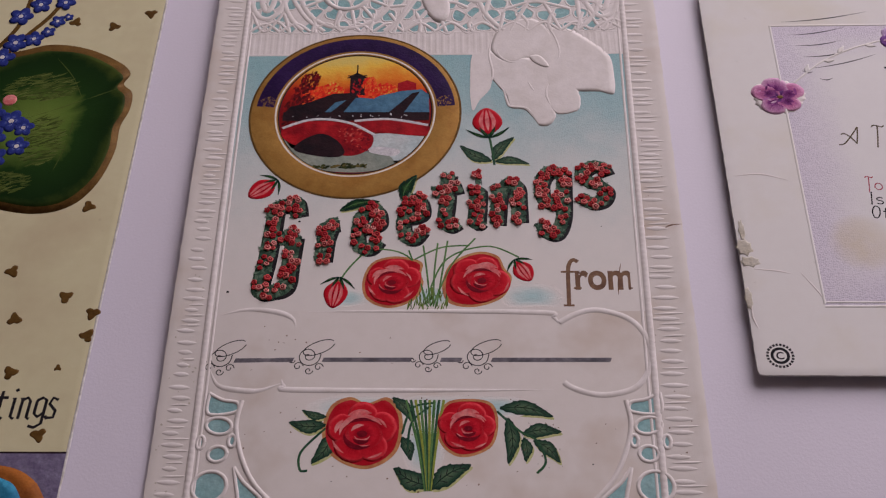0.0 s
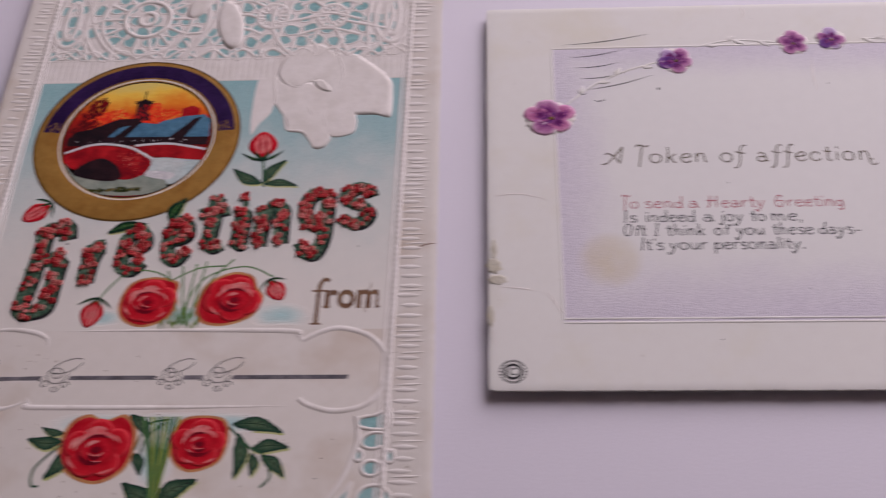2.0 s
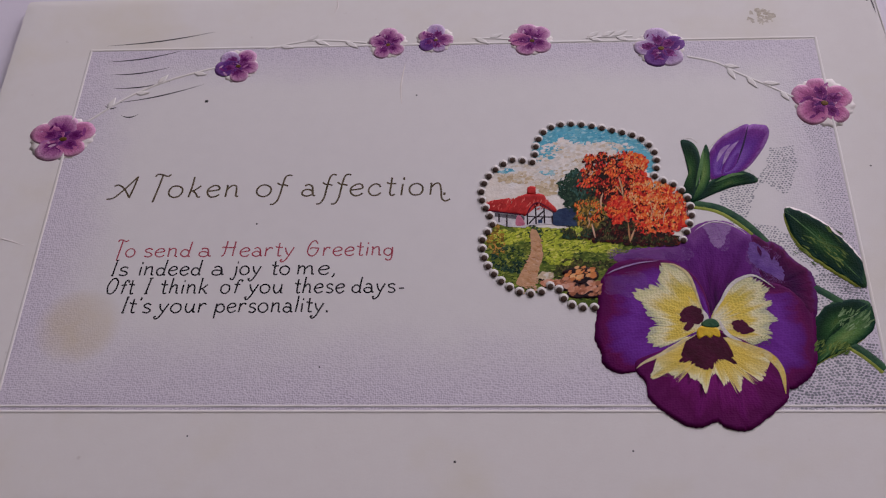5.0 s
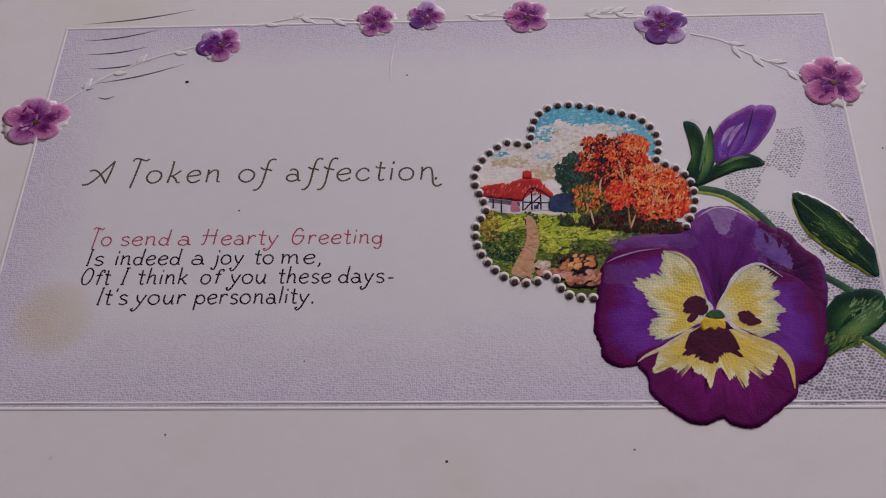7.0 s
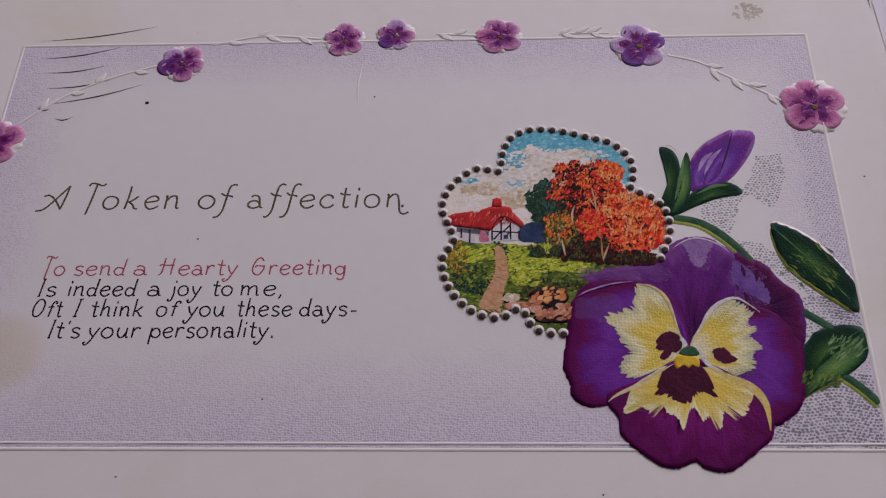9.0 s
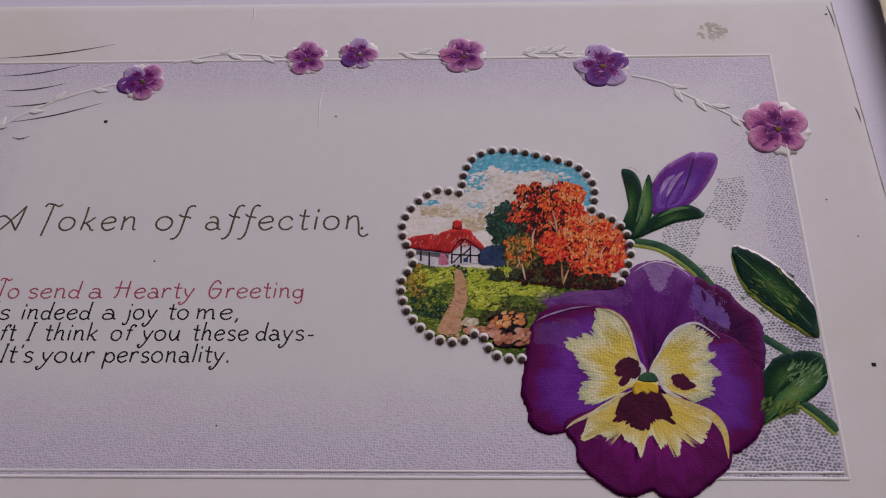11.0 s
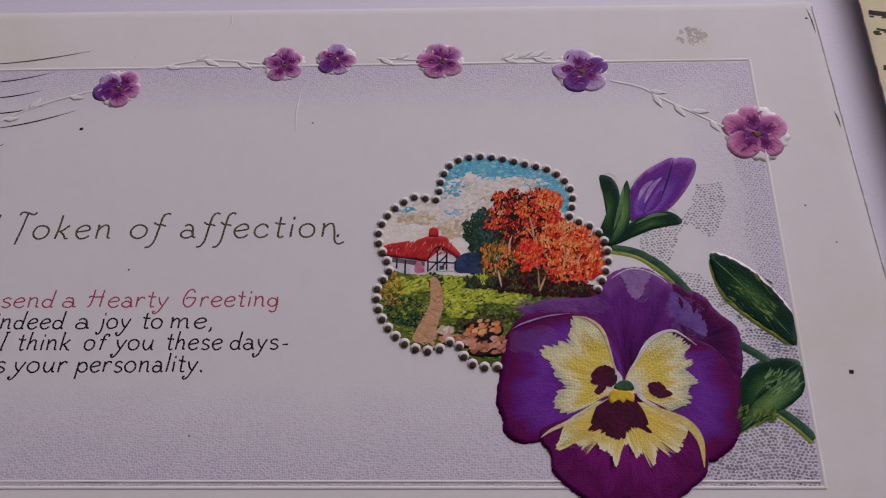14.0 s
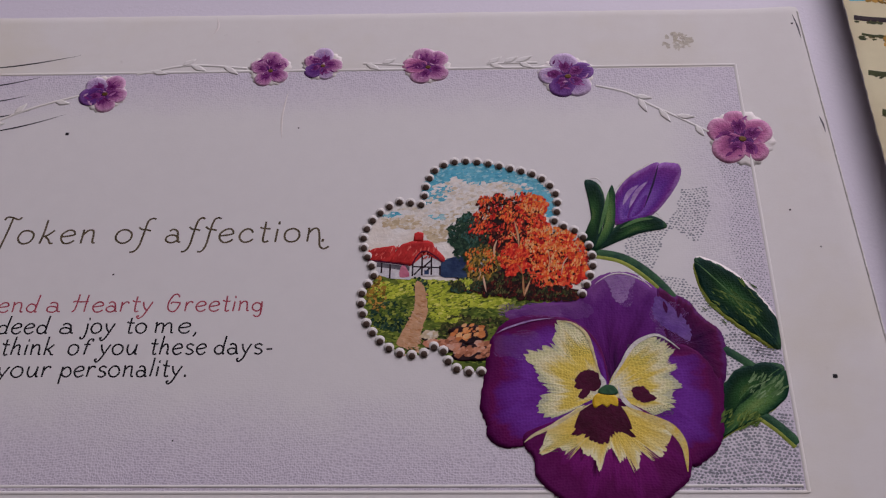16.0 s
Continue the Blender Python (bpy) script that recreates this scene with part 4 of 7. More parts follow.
ROUND = oval(0.46, 0.5, 0.46, 0.5, 14) + [(0.92, 0.5)]
BOWL = oval(0.40, 0.42, 0.38, 0.42, 14) + [(0.78, 0.42)]
pen("o", 1.16, ROUND)
pen("a", 1.06, oval(0.38, 0.29, 0.36, 0.29, 14) + [(0.74, 0.29)], [(0.16, 0.86), (0.38, 1.0), (0.66, 0.86), (0.76, 0.4), (0.80, 0.08), (0.96, 0.04)])
pen("c", 1.02, [(0.82, 0.72), (0.70, 0.94), (0.42, 1.0), (0.10, 0.72), (0.05, 0.35), (0.30, 0.02), (0.65, 0.05), (0.86, 0.24)])
pen("e", 1.04, [(0.08, 0.50), (0.50, 0.56), (0.84, 0.68), (0.72, 0.96), (0.40, 0.98), (0.08, 0.66), (0.08, 0.28), (0.34, 0.0), (0.66, 0.04), (0.88, 0.22)])
pen("n", 1.08, [(0.06, 0.92), (0.12, 1.0), (0.10, 0.5), (0.08, 0.0)], [(0.10, 0.62), (0.38, 0.96), (0.66, 0.96), (0.74, 0.60), (0.76, 0.10), (0.94, 0.04)])
pen("N", 1.25, [(0.06, 0.92), (0.12, 1.0), (0.10, 0.5), (0.08, 0.0)], [(0.10, 0.62), (0.38, 0.98), (0.68, 0.94), (0.78, 0.40), (0.86, -0.30), (1.14, -0.52), (1.44, -0.34)])
pen("m", 1.60, [(0.06, 0.92), (0.12, 1.0), (0.08, 0.0)], [(0.10, 0.65), (0.34, 0.98), (0.58, 0.90), (0.60, 0.5), (0.60, 0.0)], [(0.62, 0.62), (0.90, 0.98), (1.16, 0.92), (1.20, 0.4), (1.22, 0.08), (1.38, 0.05)])
pen("k", 1.00, [(0.20, 1.80), (0.14, 0.9), (0.04, 0.0)], [(0.76, 1.0), (0.42, 0.66), (0.12, 0.52)], [(0.24, 0.58), (0.50, 0.30), (0.62, 0.06), (0.84, 0.02)])
pen("T", 1.00, [(0.58, 1.98), (0.44, 0.9), (0.26, -0.42)], [(0.08, 1.80), (0.22, 2.02), (0.55, 2.00), (0.90, 1.86), (1.12, 2.02)])
pen("t", 0.74, [(0.34, 1.55), (0.30, 0.8), (0.28, 0.14), (0.42, 0.0), (0.62, 0.08)], [(0.0, 1.14), (0.20, 1.02), (0.66, 1.0)])
pen("f", 0.80, [(0.98, 1.78), (0.78, 1.86), (0.54, 1.62), (0.42, 0.8), (0.30, -0.18), (0.08, -0.62), (-0.18, -0.68)], [(0.08, 1.18), (0.30, 1.02), (0.56, 0.98), (0.80, 0.90)])
pen("F", 0.80, [(0.80, 1.28), (0.88, 1.46), (0.66, 1.52), (0.44, 1.3), (0.34, 0.7), (0.24, 0.0)], [(0.06, 0.98), (0.66, 1.0)])
pen("i", 0.42, [(0.16, 1.0), (0.13, 0.5), (0.10, 0.0)], [(0.15, 1.50), (0.29, 1.48)], [(0.15, 1.40), (0.29, 1.38)])
pen("A", 1.20, [(-0.24, -0.10), (0.06, 0.02), (0.40, 0.66), (0.92, 1.86)], [(0.92, 1.86), (0.84, 0.9), (0.74, 0.0)], [(-0.06, 1.02), (0.16, 1.12), (0.44, 0.74), (0.74, 0.04)])
pen(".", 0.34, [(0.08, 0.12), (0.24, 0.10)], [(0.08, 0.02), (0.24, 0.0)])
pen(",", 0.30, [(0.16, 0.12), (0.10, -0.16), (0.0, -0.32)])
pen("'", 0.28, [(0.16, 1.72), (0.10, 1.36)])
pen("-", 0.80, [(0.10, 0.46), (0.62, 0.50)])
pen("s", 0.90, [(0.74, 0.84), (0.46, 1.0), (0.14, 0.84), (0.20, 0.60), (0.56, 0.46), (0.74, 0.22), (0.46, 0.0), (0.06, 0.10)])
pen("d", 1.06, BOWL, [(0.92, 1.78), (0.82, 0.9), (0.76, 0.10), (0.94, 0.04)])
pen("H", 1.50, [(0.34, 1.80), (0.24, 0.9), (0.14, 0.22), (-0.08, 0.0)], [(1.10, 1.76), (1.0, 0.9), (0.96, 0.0)], [(-0.10, 0.98), (0.06, 1.10), (0.5, 1.04), (1.16, 1.06)])
pen("r", 0.84, [(0.10, 1.0), (0.08, 0.5), (0.06, 0.0)], [(0.09, 0.58), (0.34, 0.96), (0.60, 0.98), (0.66, 0.84)])
pen("y", 0.98, [(0.06, 1.0), (0.16, 0.5), (0.40, 0.14)], [(0.86, 1.0), (0.56, 0.36), (0.20, -0.42), (-0.14, -0.70), (-0.30, -0.48), (-0.12, -0.42)])
pen("G", 1.40, [(0.98, 1.42), (0.76, 1.76), (0.38, 1.62), (0.08, 1.0), (0.06, 0.36), (0.34, 0.0), (0.72, 0.06), (1.0, 0.52), (1.04, 0.88)], [(0.30, 0.76), (0.36, 0.94), (0.70, 0.92), (1.12, 0.90)])
pen("g", 1.00, BOWL, [(0.82, 0.98), (0.80, 0.3), (0.70, -0.42), (0.40, -0.54), (0.16, -0.36)])
pen("I", 0.52, [(0.34, 1.75), (0.24, 0.9), (0.12, 0.0)], [(0.22, 1.74), (0.46, 1.76)], [(0.02, 0.0), (0.24, 0.0)])
pen("j", 0.56, [(0.30, 1.0), (0.26, 0.2), (0.10, -0.46), (-0.16, -0.50), (-0.20, -0.30)], [(0.31, 1.50), (0.45, 1.48)], [(0.31, 1.40), (0.45, 1.38)])
pen("O", 1.40, oval(0.58, 0.88, 0.52, 0.90, 16, -14) + [(1.08, 0.75)])
pen("h", 1.04, [(0.22, 1.80), (0.16, 0.9), (0.06, 0.0)], [(0.11, 0.58), (0.40, 0.96), (0.66, 0.94), (0.72, 0.55), (0.72, 0.10), (0.88, 0.04)])
pen("u", 1.08, [(0.08, 1.0), (0.06, 0.4), (0.26, 0.02), (0.54, 0.10), (0.78, 0.56)], [(0.82, 1.0), (0.78, 0.5), (0.78, 0.08), (0.94, 0.04)])
pen("p", 1.06, [(0.12, 1.0), (0.06, 0.2), (-0.04, -0.66)], oval(0.50, 0.46, 0.40, 0.46, 14) + [(0.90, 0.46)])
pen("l", 0.42, [(0.24, 1.80), (0.17, 0.9), (0.10, 0.0)])


def penned(word, x0, x1, y, tall, wide, mat, slant, label, gap=0.0):
    """A hand-lettered word from x0 to x1 on the baseline y, small letters tall (cm)."""
    run, lines = 0.0, []
    for ch in word:
        step, strokes = PENS[ch]
        for st in strokes:
            lines.append([(run + u + slant * v, v) for u, v in st])
        run += step + gap
    lo, hi = min(p[0] for ln in lines for p in ln), max(p[0] for ln in lines for p in ln)
    k = (x1 - x0) / (hi - lo)
    wobble = random.Random(len(word) * 31 + int(100 * x0))
    placed = [[(x0 + (u - lo) * k + wobble.uniform(-0.003, 0.003), y + v * tall + wobble.uniform(-0.003, 0.003)) for u, v in ln] for ln in lines]
    ridges("lettering", placed, wide, 0.002, mat, C, label, lift=0.006, n=None)


for w, x0, x1 in (("A", 0.83, 1.23), ("Token", 1.49, 2.77), ("of", 3.03, 3.53), ("affectioN", 3.70, 5.86)):
    penned(w, x0, x1, 3.445, 0.215, 0.0140, "ink_brown", 0.02, "brown lettered word of the title", 0.0 if w == "of" else 0.20)
penned(".", 5.755, 5.79, 3.455, 0.18, 0.015, "ink_brown", 0.1, "brown lettered point of the title")
for mat, y, words in (
        ("ink_red", 2.385, (("To", [(1.15, 2.42), (1.42, 2.41)]), ("send", [(1.56, 2.41), (2.22, 2.41)]), ("a", [(2.34, 2.41), (2.51, 2.41)]), ("Hearty", [(2.66, 2.41), (3.68, 2.40)]), ("Greeting", [(3.88, 2.42), (5.07, 2.41)]))),
        ("ink", 2.07, (("Is", [(1.15, 2.09), (1.37, 2.09)]), ("indeed", [(1.55, 2.09), (2.41, 2.09)]), ("a", [(2.57, 2.09), (2.74, 2.08)]), ("joy", [(2.84, 2.08), (3.25, 2.08)]), ("to", [(3.40, 2.08), (3.65, 2.08)]), ("me,", [(3.77, 2.08), (4.28, 2.08)]))),
        ("ink", 1.765, (("OFt", [(1.14, 1.80), (1.52, 1.80)]), ("I", [(1.67, 1.80), (1.76, 1.80)]), ("think", [(1.89, 1.80), (2.55, 1.80)]), ("oF", [(2.73, 1.80), (3.02, 1.79)]), ("you", [(3.08, 1.79), (3.59, 1.79)]), ("these", [(3.75, 1.80), (4.44, 1.80)]), ("days-", [(4.55, 1.80), (5.26, 1.79)]))),
        ("ink", 1.455, (("It's", [(1.41, 1.48), (1.80, 1.47)]), ("your", [(1.87, 1.47), (2.56, 1.47)]), ("personality.", [(2.69, 1.47), (4.24, 1.47)])))):
    for w, ((x0, _), (x1, _)) in words:
        penned(w, x0, x1, y, 0.146, 0.0118 if mat == "ink" else 0.0105, mat, 0.0, "red lettered word of the verse" if mat == "ink_red" else "black lettered word of the verse", 0.12)
# chain of small pansies along the top
chain = ((-0.09, 4.61, 0.50, 0.43, 20, ("mini_b", "mini_a", "mini_b", "mini_a", "mini_b")), (2.43, 6.09, 0.34, 0.36, 60, ("mini_a", "mini_c", "mini_dark", "mini_a", "mini_a")),
         (4.79, 6.51, 0.31, 0.33, 25, ("mini_a",)), (5.55, 6.60, 0.29, 0.31, 75, ("mini_c", "mini_a", "mini_dark")), (7.08, 6.55, 0.34, 0.33, 40, ("mini_a", "mini_a", "mini_b")),
         (9.09, 6.34, 0.41, 0.40, 100, ("mini_c", "mini_c", "mini_dark", "mini_c", "mini_dark")), (11.42, 5.14, 0.45, 0.50, 90, ("mini_b",)))
for k, (x, y, rx, ry, turn, mats) in enumerate(chain):
    small_pansy(x, y, rx, ry, turn, mats, C, 20 + k)
sprig([(9.50, 6.14), (9.93, 6.00), (10.22, 5.78), (10.62, 5.52), (11.00, 5.26)], C, ((0.35, 1, 0.22), (0.42, -1, 0.25), (0.62, -1, 0.25), (0.75, 1, 0.25), (0.9, -1, 0.2)))
sprig([(7.95, 6.58), (8.2, 6.60), (8.68, 6.60)], C, ((0.05, 1, 0.22), (0.15, -1, 0.2), (0.5, 1, 0.22), (0.7, 1, 0.25), (0.75, -1, 0.2)))
sprig([(6.15, 6.62), (6.5, 6.60), (6.75, 6.58)], C, ((0.1, -1, 0.25), (0.4, 1, 0.2)))
sprig([(2.85, 6.45), (3.6, 6.62), (4.45, 6.55)], C, ((0.2, -1, 0.22), (0.45, 1, 0.2), (0.55, -1, 0.25), (0.8, -1, 0.25)))
sprig([(0.25, 4.95), (0.8, 5.45), (1.4, 5.8), (2.08, 6.05)], C, ((0.2, 1, 0.22), (0.4, -1, 0.2), (0.6, 1, 0.22), (0.85, -1, 0.2)))
# postmark strokes
for k, (x0, y0, x1, y1) in enumerate(((0.24, 6.57, 1.96, 6.85), (0.31, 6.21, 1.47, 6.43), (0.41, 5.93, 1.34, 6.07), (0.51, 5.63, 1.43, 5.78), (0.61, 5.32, 1.94, 5.69), (0.75, 5.06, 1.01, 5.08), (0.45, 5.27, 0.65, 5.24))):
    line = [(x0 + (x1 - x0) * f, y0 + (y1 - y0) * f - 0.05 * math.sin(3.14 * f)) for f in (0, 0.25, 0.5, 0.75, 1)]
    ridges("postmark_stroke", [line], 0.012, 0.003, "ink", C, lift=0.008 if y0 < 6.4 else 0.006, n=26, taper=True)
# vignette with a cottage in autumn
lobes = [(7.07, 3.99), (7.13, 4.32), (7.25, 4.58), (7.51, 4.71), (7.86, 4.69), (8.24, 4.58), (8.58, 4.46), (8.79, 4.22), (8.83, 3.94), (8.78, 3.70), (9.03, 3.56), (9.19, 3.35), (9.23, 3.05),
         (9.14, 2.76), (9.0, 2.5), (8.5, 2.0), (7.92, 1.56), (7.68, 1.52), (7.47, 1.61), (7.32, 1.88), (7.09, 1.75), (6.81, 1.79), (6.56, 2.00), (6.39, 2.30), (6.36, 2.65), (6.50, 2.91), (6.35, 3.32), (6.37, 3.60), (6.54, 3.87), (6.81, 4.05)]
edge_line = curve(lobes, 240, True)


def in_vignette(x, y, pad=0.06):
    hit = False
    for i in range(0, 240, 3):
        a, b = edge_line[i], edge_line[(i + 3) % 240]
        if (a.y > y) != (b.y > y) and x < (b.x - a.x) * (y - a.y) / (b.y - a.y) + a.x:
            hit = not hit
    return hit


def inside_line(line, x, y):
    hit = False
    for a, b in zip(line, line[1:] + line[:1]):
        if (a.y > y) != (b.y > y) and x < (b.x - a.x) * (y - a.y) / (b.y - a.y) + a.x:
            hit = not hit
    return hit


vignette = blob("vignette", lobes, "cloud", C, 0.006, 0.006, (7.75, 3.0), "printed autumn scene with a red-roofed cottage", n=240, rings=4)


def clipped(box, count, size, mat, lift, cond, **kw):
    return dabs(kw.pop("name"), box, count, size, mat, vignette, lift, lambda x, y: cond(x, y) and in_vignette(x, y), **kw)


low = [(p.x, p.y) for p in edge_line[::4] if p.y < 2.92 - 0.10 * (p.x - 6.5)]
blob("meadow_ground", low, "meadow_base", vignette, 0.002, 0.0135, (7.5, 2.3), smooth_line=False, rings=3)
for nm, bx, mt in (("pine_ground", (7.74, 3.42, 0.24, 0.30), "pine_base"), ("tree_ground", (8.24, 3.50, 0.40, 0.50), "red_base"), ("tree_ground", (8.78, 3.12, 0.36, 0.40), "red_base"), ("thicket_ground", (8.3, 2.86, 0.75, 0.16), "dark")):
    blob(nm, ragged(*bx, 26, 5), mt, vignette, 0.002, 0.016 + 0.001 * len(nm), bx[:2], rings=2)
SKY = [(7.09, 4.04), (7.11, 4.38), (7.22, 4.57), (7.45, 4.71), (7.84, 4.73), (8.30, 4.58), (8.67, 4.35), (8.81, 4.02), (8.77, 3.78), (8.65, 4.02), (8.47, 4.20), (8.29, 4.20), (8.17, 4.28), (8.15, 4.46), (7.92, 4.36), (7.66, 4.41), (7.53, 4.52), (7.42, 4.47), (7.45, 4.27), (7.35, 4.11), (7.22, 4.13)]
sky_line = curve(SKY, 90, True)
for mt, size, cnt, sd, lf in (("sky", 0.045, 1300, 2, 0.0135), ("sky_dabs", 0.03, 420, 7, 0.019)):
    dabs("sky", (7.94, 4.27, 1.0, 0.55), cnt, size, mt, vignette, lf, lambda x, y: inside_line(sky_line, x, y), "", 0.5, 0.15, sd)
for cx, cy, rx, ry, cnt, mt, sd in ((7.82, 4.30, 0.70, 0.12, 170, "cloud_dabs", 3), (7.31, 3.94, 0.85, 0.30, 300, "cloud_dabs", 33), (6.80, 3.73, 0.26, 0.10, 90, "tan_dabs", 34), (7.27, 3.59, 0.17, 0.16, 110, "tan_dabs", 35), (7.54, 3.82, 0.22, 0.07, 60, "tan_dabs", 36),
                                    (6.61, 3.88, 0.17, 0.03, 34, "sky_dabs", 37), (7.29, 3.83, 0.10, 0.03, 22, "sky_dabs", 38), (7.76, 4.06, 0.10, 0.05, 22, "tan_dabs", 39)):
    clipped((cx, cy, rx, ry), cnt, 0.04, mt, 0.019 + 0.0003 * (sd % 7), lambda x, y: ((x - cx) / rx) ** 2 + ((y - cy) / ry) ** 2 < 1, name="cloud", seed=sd, lean=0.2, slim=0.55)
# meadow: dark ground, lit bands, undergrowth
clipped((7.75, 2.3, 1.6, 0.68), 2200, 0.030, "grass_dabs", 0.0175, lambda x, y: y < 2.90 - 0.10 * (x - 6.5), name="meadow", seed=4, lean=0.1, slim=0.4)
for cx, cy, rx, ry, cnt, mt, sd in ((6.80, 2.71, 0.36, 0.15, 260, "lime_bright", 41), (7.65, 2.53, 0.62, 0.14, 460, "lime_bright", 42), (7.40, 2.75, 0.28, 0.10, 130, "lime_bright", 43), (7.35, 2.29, 0.22, 0.10, 110, "lime_bright", 48),
                                    (6.67, 2.28, 0.30, 0.22, 220, "pine_dabs", 44), (7.74, 2.18, 0.42, 0.12, 200, "umber_dabs", 45), (7.07, 2.64, 0.10, 0.25, 60, "pine_dabs", 46), (7.45, 2.05, 0.36, 0.12, 160, "umber_dabs", 47), (6.51, 2.65, 0.12, 0.30, 80, "gold_leaves", 49), (6.81, 2.38, 0.25, 0.10, 90, "grass_dabs", 50)):
    clipped((cx, cy, rx, ry), cnt, 0.030, mt, 0.022 + 0.0006 * (sd - 40), lambda x, y: ((x - cx) / rx) ** 2 + ((y - cy) / ry) ** 2 < 1 + 0.5 * math.sin(9 * x + 7 * y), name="undergrowth" if mt != "lime_bright" else "lit_grass", seed=sd, lean=0.25 if mt == "lime_bright" else None, slim=0.5)
blob("hill", [(7.32, 3.09), (7.45, 3.18), (7.59, 3.20), (7.72, 3.25), (7.71, 2.86), (7.51, 2.87), (7.31, 2.89)], "blue_dark", vignette, 0.004, 0.034, n=40, rings=2, rough=0.01)
blob("path", [(7.00, 2.78), (7.09, 2.78), (7.14, 2.60), (7.16, 2.38), (7.11, 2.12), (7.06, 1.95), (7.02, 1.85), (6.80, 1.89), (6.83, 2.02), (6.92, 2.21), (7.00, 2.42)], "path_dabs", vignette, 0.006, 0.036, n=60, rings=4, rough=0.012)
dabs("path_stroke", (7.00, 2.27, 0.2, 0.6), 200, 0.030, "path_dabs", vignette, 0.0435, lambda x, y: 1.74 < y < 2.66 and abs(x - (7.08 - 0.10 * (2.6 - y) - 0.10 * (2.6 - y) ** 2)) < 0.05 + 0.10 * (2.7 - y), seed=9, lean=2.8, slim=0.3)
house = blob("cottage", [(6.49, 3.13), (6.92, 3.07), (6.98, 3.24), (7.10, 3.29), (7.23, 3.22), (7.32, 3.07), (7.31, 2.90), (6.96, 2.88), (6.93, 2.84), (6.67, 2.86), (6.49, 2.93)], "plaster", vignette, 0.004, 0.036, smooth_line=False, rings=2)
blob("shaded_wall", [(6.50, 3.11), (6.92, 3.04), (6.92, 2.97), (6.50, 3.04)], "ink_grey", house, 0.001, 0.0405, smooth_line=False, rings=1)
ridges("timber", [[(6.67, 3.08), (6.67, 2.86)], [(6.96, 3.18), (6.96, 2.89)], [(7.08, 3.26), (7.08, 2.90)], [(7.20, 3.20), (7.20, 2.91)], [(7.31, 3.05), (7.31, 2.91)], [(6.95, 3.04), (7.32, 3.02)], [(6.98, 2.91), (7.08, 3.04)], [(7.09, 3.02), (7.20, 3.14)], [(6.56, 3.10), (6.56, 2.94)], [(7.12, 2.93), (7.18, 3.02)]], 0.011, 0.004, "dark", house, lift=0.041, straight=True)
blob("pink_door", [(6.80, 3.00), (6.84, 3.07), (6.89, 3.00), (6.92, 2.89), (6.80, 2.88)], "rose_pink", house, 0.003, 0.043, n=20, rings=2)
blob("window", [(7.11, 2.98), (7.17, 2.98), (7.17, 2.92), (7.11, 2.92)], "blue_dark", house, 0.002, 0.043, smooth_line=False, rings=1)
for nm, pts in (("roof", [(6.37, 3.23), (6.43, 3.32), (6.58, 3.35), (6.73, 3.35), (6.68, 3.12), (6.53, 3.13), (6.38, 3.15)]), ("roof", [(6.67, 3.11), (6.73, 3.28), (6.82, 3.39), (7.01, 3.44), (6.98, 3.26), (6.92, 3.07), (6.78, 3.09)]), ("roof", [(6.89, 3.07), (6.95, 3.26), (7.01, 3.43), (7.18, 3.44), (7.26, 3.31), (7.38, 3.16), (7.33, 3.11), (7.23, 3.22), (7.11, 3.29), (7.01, 3.22), (6.95, 3.06)])):
    rf = blob(nm, pts, "tile_red", house, 0.012, 0.043, n=44, rings=4, rough=0.006)
    cx, cy = sum(p[0] for p in pts) / len(pts), sum(p[1] for p in pts) / len(pts)
    dabs("thatch_stroke", (cx, cy + 0.02, 0.20, 0.10), 26, 0.035, "thatch_dabs", rf, 0.058, None, "", 0.22, 1.2, int(100 * cx))
blob("chimney", [(6.96, 3.44), (6.97, 3.56), (7.02, 3.59), (7.09, 3.57), (7.09, 3.43)], "tile_red", house, 0.012, 0.050, smooth_line=False, rings=2)
ridges("eave_line", [[(6.38, 3.14), (6.67, 3.10), (6.90, 3.06)], [(6.95, 3.06), (7.02, 3.21), (7.11, 3.28), (7.23, 3.21), (7.34, 3.10)]], 0.010, 0.003, "maroon", house, lift=0.058, n=20)


